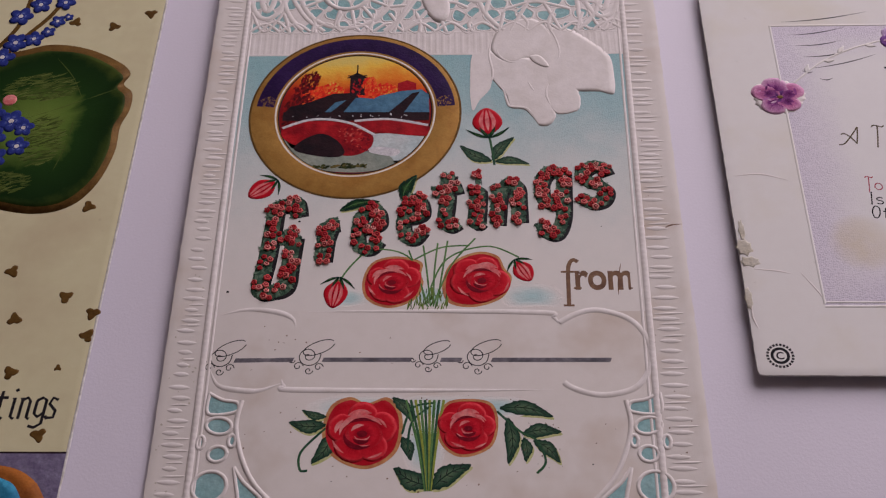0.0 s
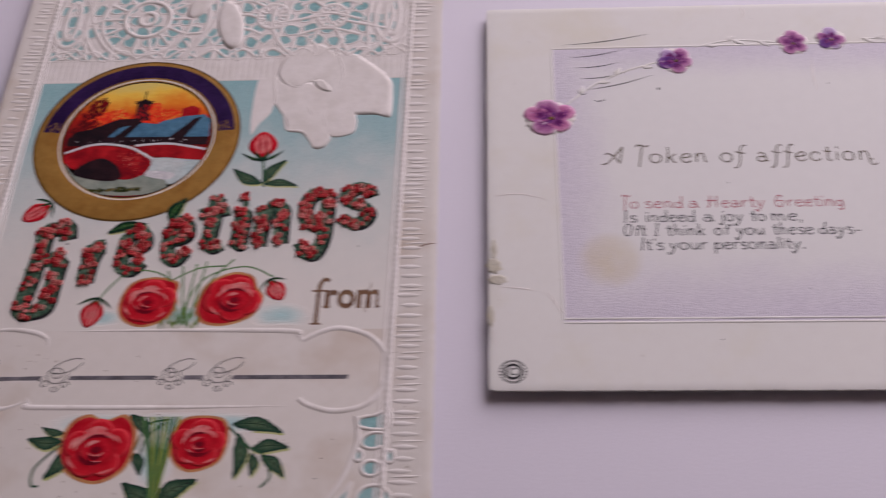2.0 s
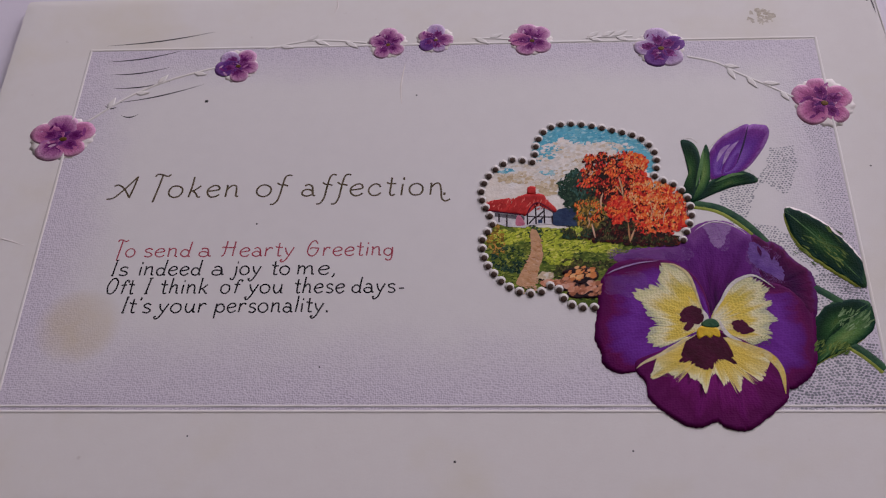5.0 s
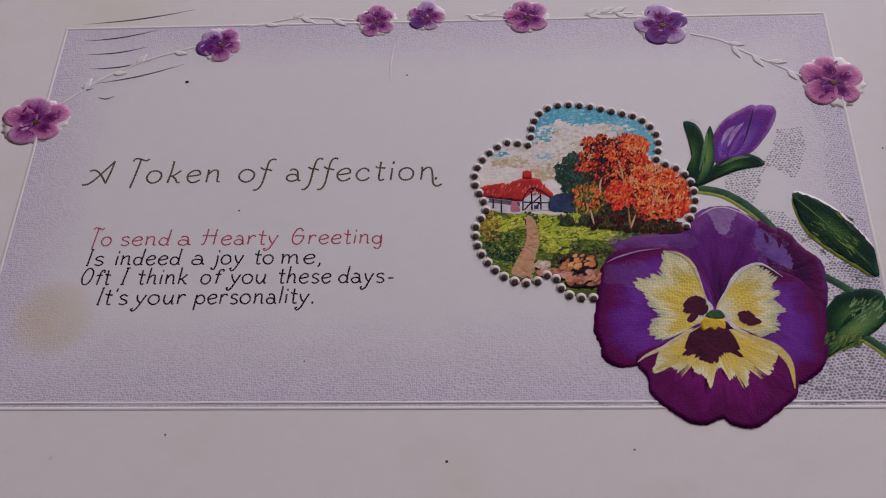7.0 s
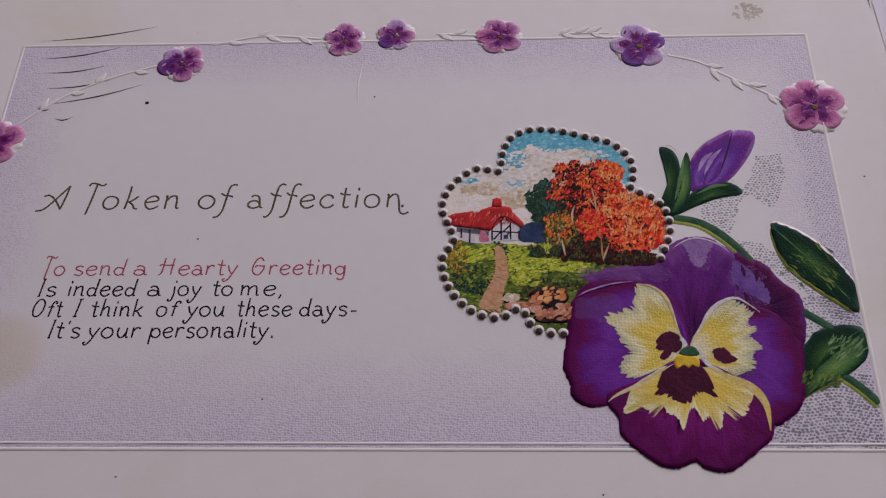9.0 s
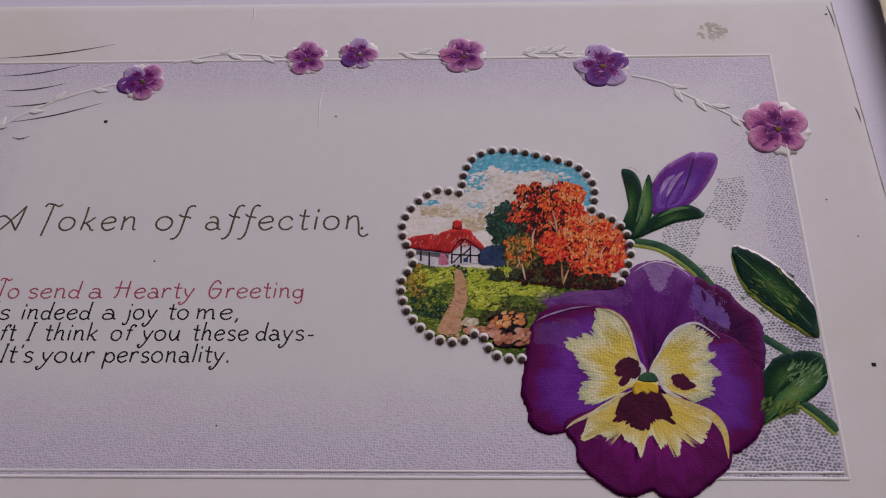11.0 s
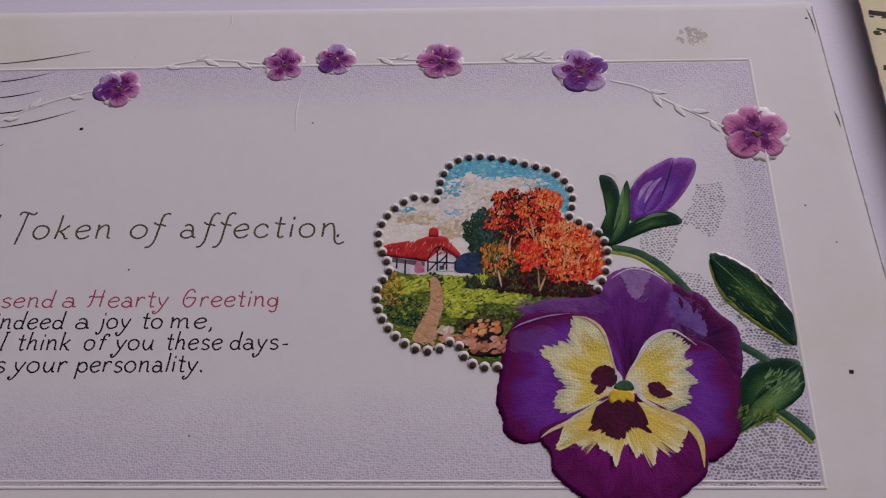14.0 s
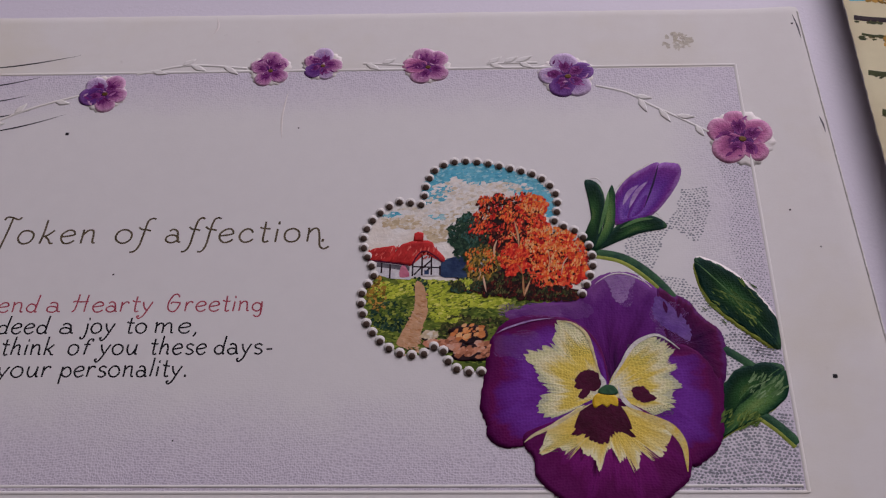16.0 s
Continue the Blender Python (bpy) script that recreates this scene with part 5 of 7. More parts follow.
def painted_tree(name, cx, cy, rx, ry, base, mid, light, count, seed, lift):
    """A tree of brush strokes: shade below, body, and lights towards the upper side."""
    rng = random.Random(seed)
    a0, b0 = rng.uniform(0, 6), rng.uniform(0, 6)

    def within(k, dx=0.0, dy=0.0):
        def test(x, y):
            u, v = (x - cx - dx) / rx, (y - cy - dy) / ry
            a = math.atan2(v, u)
            return u * u + v * v < k * (1 + 0.20 * math.sin(5 * a + a0) + 0.16 * math.sin(11 * a + b0))
        return test

    tree = clipped((cx, cy, rx * 1.25, ry * 1.25), count, 0.036, base, lift, within(1.0), name=name, seed=seed, slim=0.6)
    clipped((cx, cy, rx * 1.25, ry * 1.25), int(count * 0.8), 0.027, mid, lift + 0.005, within(0.86, 0, 0.10 * ry), name=name, seed=seed + 1, slim=0.45, lean=1.2)
    clipped((cx, cy, rx * 1.2, ry * 1.2), int(count * 0.50), 0.021, light, lift + 0.010, lambda x, y: within(0.62, -0.08 * rx, 0.25 * ry)(x, y) and math.sin(19 * x + a0) + math.sin(23 * y + b0) > -0.1, name=name, seed=seed + 2, slim=0.4, lean=1.3)
    clipped((cx, cy, rx * 1.1, ry * 1.1), int(count * 0.13), 0.020, "shade_leaves" if base != "pine_dabs" else "pine_dabs", lift + 0.011, lambda x, y: within(0.95, 0.1 * rx, -0.2 * ry)(x, y) and math.sin(15 * x + b0) + math.sin(17 * y + a0) > 0.9, name=name, seed=seed + 3, slim=0.5)
    return tree


painted_tree("pine_tree", 7.68, 3.50, 0.27, 0.36, "pine_dabs", "pine_dabs", "teal_dabs", 300, 110, 0.036)
painted_tree("red_tree", 8.19, 3.72, 0.50, 0.48, "shade_leaves", "red_leaves", "orange_leaves", 620, 120, 0.042)
painted_tree("orange_tree", 8.55, 3.97, 0.18, 0.22, "red_leaves", "orange_leaves", "peach_leaves", 160, 150, 0.058)
painted_tree("dark_thicket", 8.20, 2.77, 0.55, 0.16, "shade_leaves", "umber_dabs", "shade_leaves", 300, 130, 0.048)
painted_tree("orange_tree", 8.77, 3.17, 0.48, 0.52, "red_leaves", "orange_leaves", "peach_leaves", 640, 140, 0.054)
painted_tree("gold_tree", 7.86, 3.07, 0.24, 0.30, "umber_dabs", "gold_leaves", "orange_leaves", 240, 160, 0.062)
painted_tree("red_bush", 8.26, 3.13, 0.19, 0.24, "red_leaves", "red_leaves", "orange_leaves", 220, 170, 0.066)
painted_tree("dark_thicket", 8.12, 2.67, 0.42, 0.10, "shade_leaves", "shade_leaves", "umber_dabs", 200, 185, 0.072)
painted_tree("dark_thicket", 8.09, 3.50, 0.10, 0.30, "shade_leaves", "shade_leaves", "red_leaves", 70, 195, 0.060)
painted_tree("dark_thicket", 8.70, 2.61, 0.46, 0.10, "shade_leaves", "shade_leaves", "umber_dabs", 200, 180, 0.070)
painted_tree("dark_thicket", 7.65, 2.74, 0.22, 0.10, "pine_dabs", "umber_dabs", "lime_bright", 120, 190, 0.070)
ridges("birch_trunk", [[(8.28, 3.75), (8.32, 3.54), (8.33, 3.34)], [(8.37, 2.90), (8.37, 2.72), (8.38, 2.56)], [(8.46, 2.81), (8.41, 2.68), (8.38, 2.58)], [(7.86, 2.90), (7.88, 2.77), (7.90, 2.64)], [(8.05, 3.45), (8.01, 3.31), (8.01, 3.17)]], 0.013, 0.004, "path_dabs", vignette, lift=0.086, taper=True)
ridges("twig", [[(8.32, 3.40), (8.26, 3.53), (8.21, 3.59)], [(8.37, 2.88), (8.34, 2.99), (8.30, 3.06)], [(8.69, 2.99), (8.72, 3.12), (8.70, 3.26)], [(8.86, 2.89), (8.89, 3.06), (8.96, 3.18)], [(7.79, 2.81), (7.83, 2.92), (7.80, 3.01)]], 0.007, 0.003, "path_dabs", vignette, lift=0.087, taper=True)
for k, (x, y, r, mt) in enumerate(((7.68, 2.02, 0.24, "orange_rock"), (7.46, 1.87, 0.16, "rock_dabs"), (7.80, 1.78, 0.22, "rock_dabs"), (7.62, 1.74, 0.15, "rock_dabs"), (7.20, 1.99, 0.10, "tan_dabs"), (7.23, 1.87, 0.09, "rock_dabs"))):
    rk = blob("rock", [(x + r * math.cos(a) * (1 + 0.2 * math.sin(3 * a + k)), y + 0.62 * r * math.sin(a)) for a in (0, 0.9, 1.8, 2.7, 3.6, 4.5, 5.4)], "dark", vignette, 0.010, 0.040 + 0.001 * k, n=24, rings=3)
    dabs("rock_stroke", (x, y + 0.03, r * 0.85, r * 0.5), 34, 0.045, mt, rk, 0.053, seed=k, slim=0.6, lean=0.4)
# bead border of the vignette
arc = [0.0]
for i in range(240):
    arc.append(arc[-1] + (edge_line[(i + 1) % 240] - edge_line[i]).length)
count = int(arc[-1] / 0.150)
bead_n = 12


def bead_mesh(name, r, h, mat):
    verts, faces = [(0, 0, h)], []
    for q in (0.35, 0.7, 0.92, 1.0):
        for i in range(bead_n):
            a = i / bead_n * 6.2832
            verts.append((r * q * math.cos(a), r * q * math.sin(a), h * math.sqrt(1 - q * q)))
    for i in range(bead_n):
        j = (i + 1) % bead_n
        faces.append((0, 1 + i, 1 + j))
        for k in range(3):
            faces.append((1 + k * bead_n + i, 1 + (k + 1) * bead_n + i, 1 + (k + 1) * bead_n + j, 1 + k * bead_n + j))
    me = bpy.data.meshes.new(name)
    me.from_pydata(verts, [], faces)
    me.polygons.foreach_set("use_smooth", [True] * len(me.polygons))
    me.materials.append(M[mat])
    return me


BEAD, DOT = bead_mesh("bead", 0.00066, 0.00030, "bead_white"), bead_mesh("dot", 0.00043, 0.00010, "bead_dot")
for k in range(count):
    s = arc[-1] * k / count
    i = next(q for q in range(240) if arc[q + 1] > s)
    p = edge_line[i].lerp(edge_line[(i + 1) % 240], (s - arc[i]) / (arc[i + 1] - arc[i]))
    if p.x > 7.9 and p.y < 2.55:
        continue
    bead = new("bead", BEAD)
    bead.parent = C
    out = (p - Vector((7.75, 3.1))).normalized() * 0.035
    bead.location = (*loc(p.x + out.x, p.y + out.y + 0.03), (0.004 - TABLE) * U)
    dot = new("dot", DOT)
    dot.parent = bead
    dot.matrix_basis = pose(0.00003, -0.00034, 0.00020, 20, 0, 0)
# printed stipple shade, stems, leaves and bud
def dots(name, area, pitch, r, mat, parent, lift, inside, label="", seed=1):
    """Printed dots in wavy rows, a little uneven."""
    rng = random.Random(seed)
    cx, cy, rx, ry = area
    verts, faces = [], []
    for j in range(int(2 * ry / (pitch * 0.87))):
        for i in range(int(2 * rx / pitch)):
            x = cx - rx + (i + 0.5 * (j % 2)) * pitch + rng.uniform(-0.2, 0.2) * pitch
            y = cy - ry + j * pitch * 0.87 + rng.uniform(-0.16, 0.16) * pitch + 0.03 * math.sin(7 * x)
            if not inside(x, y):
                continue
            s, k = r * rng.uniform(0.65, 1.2), len(verts)
            verts += [(x + s * 1.25 * math.cos(1.047 * q), y + s * math.sin(1.047 * q), lift) for q in range(6)]
            faces.append(tuple(range(k, k + 6)))
    return part(name, verts, faces, mat, parent, label, smooth=False)


dots("stipple_shade", (10.3, 3.55, 0.6, 0.8), 0.045, 0.0135, "stipple", C, 0.006, lambda x, y: abs(y - (3.35 + 0.8 * (x - 9.9))) < 0.30 + 0.22 * math.sin(9 * x), "grey stippled shade behind the bud", seed=31)
dots("stipple_shade", (10.75, 2.3, 0.65, 0.6), 0.045, 0.0135, "stipple", C, 0.006, lambda x, y: abs(y - (2.95 - 0.95 * (x - 10.1))) < 0.16, "grey stippled shade along the stem", seed=32)
dots("stipple_shade", (11.25, 3.2, 0.23, 2.2), 0.045, 0.009, "stipple", C, 0.006, lambda x, y: x > 11.12 + 0.06 * math.sin(5 * y) - 0.06 * (5.0 - y) * 0.2, "grey stippled edge of the panel", seed=35)
dots("stipple_shade", (11.1, 1.75, 0.38, 0.30), 0.047, 0.0145, "stipple", C, 0.006, lambda x, y: True, "grey stippled ground between the leaves", seed=36)
dots("stipple_shade", (10.70, 0.50, 0.78, 0.50), 0.047, 0.0165, "stipple", C, 0.006, lambda x, y: x > 9.98 + 0.1 * math.sin(9 * y) and y < 0.97 and x + y > 10.3, "grey stippled corner of the panel", seed=33)
for ln in [[(9.31, 3.25), (9.67, 3.16), (10.00, 2.89), (10.28, 2.50)], [(10.70, 1.86), (10.9, 1.72), (11.1, 1.56)], [(11.08, 0.95), (11.3, 0.76), (11.48, 0.55)]]:
    ridges("stem", [ln], 0.055, 0.035, "stem", C, "dark green stem of the pansy", lift=0.004, n=30)
for ln in [[(9.31, 3.18), (9.64, 3.09), (9.96, 2.82), (10.22, 2.48)], [(11.04, 0.90), (11.26, 0.71), (11.44, 0.50)]]:
    ridges("stem_edge", [ln], 0.03, 0.022, "lime", C, lift=0.004, n=30)
crocus = blob("violet_bud", [(9.61, 3.67), (9.59, 4.05), (9.76, 4.39), (10.05, 4.63), (10.27, 4.71), (10.20, 4.3), (9.96, 3.85)], "crocus", C, 0.06, 0.006, (9.75, 3.85), "violet pansy bud with green sepals", n=50, rings=6, form=petal_form)
blob("petal", [(9.75, 3.75), (9.90, 4.15), (10.12, 4.5), (10.29, 4.71), (10.54, 4.68), (10.49, 4.38), (10.20, 3.94), (9.96, 3.76)], "crocus", crocus, 0.06, 0.016, (9.85, 3.85), n=50, rings=6, form=petal_form)
# white strokes: unprinted paper edge, with the bevel's highlight painted in as well
ridges("white_edge", [[(9.62, 4.24), (9.85, 4.50), (10.20, 4.76)], [(10.27, 4.70), (10.41, 4.72), (10.54, 4.67), (10.52, 4.39)], [(9.65, 3.74), (9.88, 3.87), (10.13, 3.89), (10.25, 3.69)], [(9.31, 4.45), (9.40, 4.46), (9.48, 4.36)]], 0.013, 0.030, "bead_white", crocus, "white lip of the embossing with its highlight drawn in", n=24, taper=True)
for ln in [[(9.80, 3.95), (9.93, 4.22), (10.1, 4.4)], [(9.72, 4.0), (9.82, 4.2), (9.95, 4.33)]]:
    ridges("fold", [ln], 0.032, 0.004, "lilac_light", crocus, lift=0.066, taper=True)
for pts, mat in (([(9.14, 3.39), (9.28, 3.72), (9.27, 4.1), (9.24, 4.42), (9.42, 4.36), (9.49, 4.05), (9.40, 3.5), (9.28, 3.25)], "leaf"), ([(9.28, 3.25), (9.42, 3.57), (9.50, 4.05), (9.60, 4.34), (9.64, 4.05), (9.60, 3.71), (9.46, 3.40)], "leaf_two"),
                 ([(9.36, 3.30), (9.61, 3.66), (9.96, 3.83), (10.18, 3.78), (10.26, 3.63), (9.93, 3.55), (9.63, 3.42)], "leaf")):
    blob("sepal", pts, mat, crocus, 0.045, 0.03, n=44, rings=5)
ridges("fold", [[(10.25, 4.68), (10.15, 4.35), (10.00, 3.95)]], 0.014, 0.004, "navy", crocus, lift=0.078, taper=True)
ridges("sepal_light", [[(9.55, 4.24), (9.48, 3.91), (9.37, 3.53)], [(9.66, 3.62), (9.90, 3.75), (10.10, 3.77)]], 0.026, 0.004, "green_light", crocus, lift=0.074, taper=True)
for pts, mat, ribs in (([(10.56, 3.13), (10.79, 3.10), (11.08, 2.88), (11.31, 2.57), (11.48, 2.23), (11.46, 1.80), (11.22, 1.96), (10.85, 2.30), (10.63, 2.62)], "leaf", ((10.58, 3.08), (10.95, 2.62), (11.40, 1.95))),
                       ([(10.58, 0.70), (10.60, 1.11), (10.87, 1.50), (11.20, 1.62), (11.48, 1.55), (11.2, 1.28), (10.85, 0.98)], "leaf", ((10.62, 0.8), (10.95, 1.2), (11.4, 1.52))),
                       ([(10.58, 0.62), (10.76, 1.0), (11.10, 1.28), (11.46, 1.52), (11.46, 1.18), (11.14, 0.90), (10.82, 0.74)], "leaf_two", ((10.66, 0.66), (11.0, 0.95), (11.4, 1.2)))):
    lf = blob("pansy_leaf", pts, mat, C, 0.05, 0.005, None, "dark green embossed leaf", n=60, rings=6, pleats=9, pleat=0.10, rough=0.010)
    ridges("midrib", [list(ribs)], 0.013, 0.006, "green_light", lf, lift=0.050, taper=True)
    if pts[0][1] > 2:
        # white rim shifted up: bare paper and the leaf's lit bevel, painted in
        blob("white_edge", [(x + 0.006, y + 0.018) for x, y in pts], "emboss", lf, 0.014, 0.001, n=60, rings=3)
    shift = [(x - 0.04, y - 0.05) for x, y in pts]
    blob("lime_edge", shift, "lime", lf, 0.012, 0.002, n=60, rings=3)
for cx, cy, rx, ry, cnt, lean, mt, sd in ((11.11, 2.48, 0.26, 0.34, 34, 2.2, "lime_dabs", 1), (10.74, 2.40, 0.14, 0.30, 12, 2.4, "lime_dabs", 2), (11.22, 1.28, 0.22, 0.20, 70, 0.7, "leaf_light", 3), (10.84, 0.86, 0.26, 0.12, 60, 0.7, "lime_dabs", 4)):
    dabs("leaf_stroke", (cx, cy, rx, ry), cnt, 0.06, mt, C, 0.0575, None, "light strokes on the green leaf", 0.16, lean, sd)
# the large pansy
pansy = blob("large_pansy", [(9.39, 1.30), (9.0, 1.80), (8.50, 2.20), (8.10, 2.30), (8.30, 2.45), (8.70, 2.53), (9.0, 2.58), (9.20, 2.78), (9.43, 2.92), (9.72, 2.93), (9.95, 2.78), (10.19, 2.64), (10.40, 2.4), (10.2, 1.9), (9.8, 1.6)], "petal_top", C, 0.042, 0.01, (9.39, 1.42), "large purple and yellow pansy in high relief", n=140, rings=9, form=petal_form, pleats=14, pleat=0.10, rough=0.006)
blob("petal", [(10.04, 2.66), (10.25, 2.60), (10.42, 2.50), (10.56, 2.28), (10.77, 2.05), (10.80, 1.74), (10.70, 1.30), (10.3, 1.3), (10.1, 1.9)], "petal_back", pansy, 0.05, 0.02, (10.2, 1.85), "dark maroon back petal", n=80, rings=7, form=petal_form, pleats=8, pleat=0.1, rough=0.006)
blob("petal", [(9.36, 1.36), (9.27, 1.87), (9.01, 2.20), (8.59, 2.30), (8.16, 2.22), (7.93, 1.91), (7.86, 1.43), (7.81, 1.04), (7.88, 0.80), (7.90, 0.62), (8.08, 0.50), (8.34, 0.53), (8.56, 0.71), (9.00, 0.92), (9.30, 1.08)], "petal_side", pansy, 0.036, 0.045, (9.25, 1.32), "violet side petal", n=150, rings=14, form=petal_form, pleats=16, pleat=0.10, rough=0.008)
blob("petal", [(9.39, 1.34), (9.60, 1.74), (9.89, 1.92), (10.23, 1.88), (10.53, 1.74), (10.70, 1.40), (10.66, 0.80), (10.57, 0.51), (10.38, 0.32), (10.21, 0.28), (10.07, 0.70), (9.71, 0.93), (9.44, 1.08)], "petal_side", pansy, 0.036, 0.05, (9.46, 1.28), "violet side petal", n=150, rings=14, form=petal_form, pleats=15, pleat=0.10, rough=0.008)
blob("petal", [(9.35, 1.16), (9.72, 1.00), (10.02, 0.78), (10.20, 0.56), (10.20, 0.14), (9.98, -0.08), (9.73, -0.28), (9.57, -0.33), (9.38, -0.29), (9.26, -0.20), (9.07, -0.28), (8.88, -0.25), (8.63, -0.07), (8.45, 0.13), (8.42, 0.36), (8.31, 0.54), (8.34, 0.69), (8.56, 0.78), (8.98, 0.98)], "petal_low", pansy, 0.040, 0.075, (9.34, 1.10), "maroon lip", n=190, rings=16, form=petal_form, pleats=19, pleat=0.12, rough=0.008)


def tattered(pts, n, root, bite, where, seed, turned=False):
    """A smooth outline with ragged teeth where the test holds; turned: its points in the order of their bearing from the root."""
    rng = random.Random(seed)
    root = Vector(root)
    line = [(p + (p - root).normalized() * (rng.uniform(-bite, bite * 0.6) if i % 2 and where(p) else 0.0))[:] for i, p in enumerate(curve(pts, n, True))]
    return sorted(line, key=lambda p: math.atan2(p[1] - root.y, p[0] - root.x)) if turned else line


heart = (9.32, 1.24)
blob("yellow_blotch", tattered([(9.27, 1.27), (9.25, 1.49), (9.19, 1.73), (9.11, 2.01), (8.96, 2.16), (8.76, 2.21), (8.73, 2.01), (8.63, 1.86), (8.43, 1.78), (8.36, 1.68), (8.50, 1.50), (8.52, 1.37), (8.61, 1.26), (8.53, 1.13), (8.51, 0.98), (8.61, 0.88), (8.83, 0.94), (9.05, 1.07), (9.22, 1.16)], 130, heart, 0.09, lambda p: p.x < [(8.76, 1.61)][0][0], 3), "blotch", pansy, 0.003, 0.092, heart, "ragged yellow blotch of printed dots", smooth_line=False, rings=8)
blob("yellow_blotch", tattered([(9.37, 1.24), (9.37, 1.37), (9.49, 1.58), (9.63, 1.79), (9.78, 1.93), (9.99, 1.97), (10.12, 1.87), (10.16, 1.77), (10.11, 1.69), (10.12, 1.62), (10.17, 1.54), (10.11, 1.45), (10.20, 1.29), (10.09, 1.19), (10.13, 1.07), (9.98, 0.96), (9.81, 0.90), (9.62, 0.97), (9.48, 1.07)], 130, heart, 0.08, lambda p: p.x > [(10.00, 1.61)][0][0], 4), "blotch", pansy, 0.003, 0.098, heart, "ragged yellow blotch of printed dots", smooth_line=False, rings=8)
blob("dark_eye", tattered([(8.97, 1.42), (9.06, 1.50), (9.18, 1.50), (9.27, 1.38), (9.24, 1.27), (9.13, 1.21), (9.04, 1.12), (8.97, 1.16), (9.02, 1.24), (8.94, 1.29)], 46, (9.11, 1.35), 0.03, lambda p: True, 5), "maroon", pansy, 0.003, 0.103, (9.11, 1.35), smooth_line=False, rings=3)
blob("dark_eye", tattered([(9.61, 1.22), (9.67, 1.29), (9.76, 1.29), (9.84, 1.19), (9.90, 1.13), (9.79, 1.07), (9.67, 1.10)], 40, (9.74, 1.19), 0.025, lambda p: True, 6), "maroon", pansy, 0.003, 0.109, (9.74, 1.19), smooth_line=False, rings=3)
blob("yellow_fan", tattered([(9.56, 1.01), (9.78, 0.89), (9.97, 0.79), (10.03, 0.67), (9.98, 0.53), (9.92, 0.40), (9.79, 0.31), (9.72, 0.50), (9.65, 0.36), (9.57, 0.17), (9.52, 0.36), (9.41, 0.31), (9.33, 0.47), (9.25, 0.40), (9.17, 0.19), (9.11, 0.36), (9.02, 0.40), (8.94, 0.53), (8.82, 0.34), (8.73, 0.49), (8.60, 0.43), (8.50, 0.41), (8.55, 0.59), (8.64, 0.78), (8.87, 0.94), (9.06, 1.04)], 200, (9.31, 0.90), 0.05, lambda p: p.y < [(9.28, 0.56)][0][1], 7, True), "fan", pansy, 0.003, 0.118, (9.31, 0.90), "ragged yellow fan on the lip", smooth_line=False, rings=7)
blob("maroon_throat", tattered([(9.03, 1.02), (8.94, 0.85), (8.89, 0.65), (9.01, 0.65), (9.09, 0.58), (9.24, 0.53), (9.37, 0.64), (9.48, 0.68), (9.59, 0.61), (9.57, 0.80), (9.51, 0.96), (9.41, 1.07), (9.16, 1.05)], 90, (9.28, 0.86), 0.05, lambda p: p.y < [(9.29, 0.73)][0][1], 8, True), "maroon", pansy, 0.003, 0.123, (9.28, 0.86), smooth_line=False, rings=3)
for ln, wd, mt in (([(8.32, 0.56), (8.43, 0.65), (8.64, 0.76), (8.91, 0.93), (9.14, 1.07)], 0.024, "yellow_pale"), ([(9.53, 1.02), (9.79, 0.88), (10.03, 0.74), (10.16, 0.52), (10.17, 0.19)], 0.055, "blotch_yellow"), ([(9.38, 1.37), (9.51, 1.58), (9.64, 1.80), (9.80, 1.94), (10.01, 1.99), (10.25, 1.79)], 0.026, "bead_white"), ([(9.25, 1.40), (9.20, 1.71), (9.12, 2.01), (8.96, 2.17), (8.77, 2.21)], 0.020, "yellow_pale"),
                   ([(9.25, 1.46), (9.29, 1.32), (9.21, 1.19)], 0.030, "bead_white"), ([(9.46, 1.30), (9.49, 1.16), (9.57, 1.04), (9.72, 0.96)], 0.030, "bead_white"), ([(8.02, 2.03), (8.16, 2.11), (8.45, 2.21), (8.74, 2.25)], 0.012, "lilac_light")):
    ridges("petal_rim", [ln], wd, 0.004, mt, pansy, lift=0.126, taper=True, n=36)
blob("throat", [(9.14, 1.10), (9.20, 1.19), (9.34, 1.20), (9.44, 1.13), (9.43, 1.02), (9.37, 1.07), (9.31, 1.01), (9.25, 1.05), (9.16, 1.00)], "yellow", pansy, 0.008, 0.130, n=34, rings=3)
blob("throat_green", [(9.21, 1.21), (9.29, 1.30), (9.40, 1.30), (9.45, 1.20), (9.34, 1.17)], "stem", pansy, 0.008, 0.136, n=24, rings=3)
blob("pale_patch", [(9.41, 2.85), (9.59, 2.90), (9.78, 2.83), (9.70, 2.64), (9.63, 2.48), (9.52, 2.50), (9.46, 2.68)], "lilac_mid", pansy, 0.002, 0.0535, n=60, rings=3, rough=0.02)
blob("pale_patch", [(10.04, 2.57), (10.22, 2.41), (10.38, 2.17), (10.39, 1.92), (10.21, 2.02), (10.05, 2.15), (9.96, 2.34)], "violet_mid", pansy, 0.002, 0.066, n=60, rings=3, rough=0.02)
# bare edge and bevel highlight of the petals, both drawn in white
ridges("white_edge", [[(9.19, 2.66), (9.32, 2.80), (9.52, 2.91), (9.72, 2.89), (9.93, 2.76), (10.04, 2.60)], [(10.28, 2.53), (10.49, 2.29), (10.70, 2.03), (10.80, 1.81)], [(8.09, 0.52), (8.21, 0.50), (8.30, 0.52)], [(10.24, 0.30), (10.35, 0.33), (10.49, 0.46)]], 0.012, 0.030, "bead_white", pansy, "white lip of the embossing with its highlight drawn in", lift=0.012, n=30, taper=True)
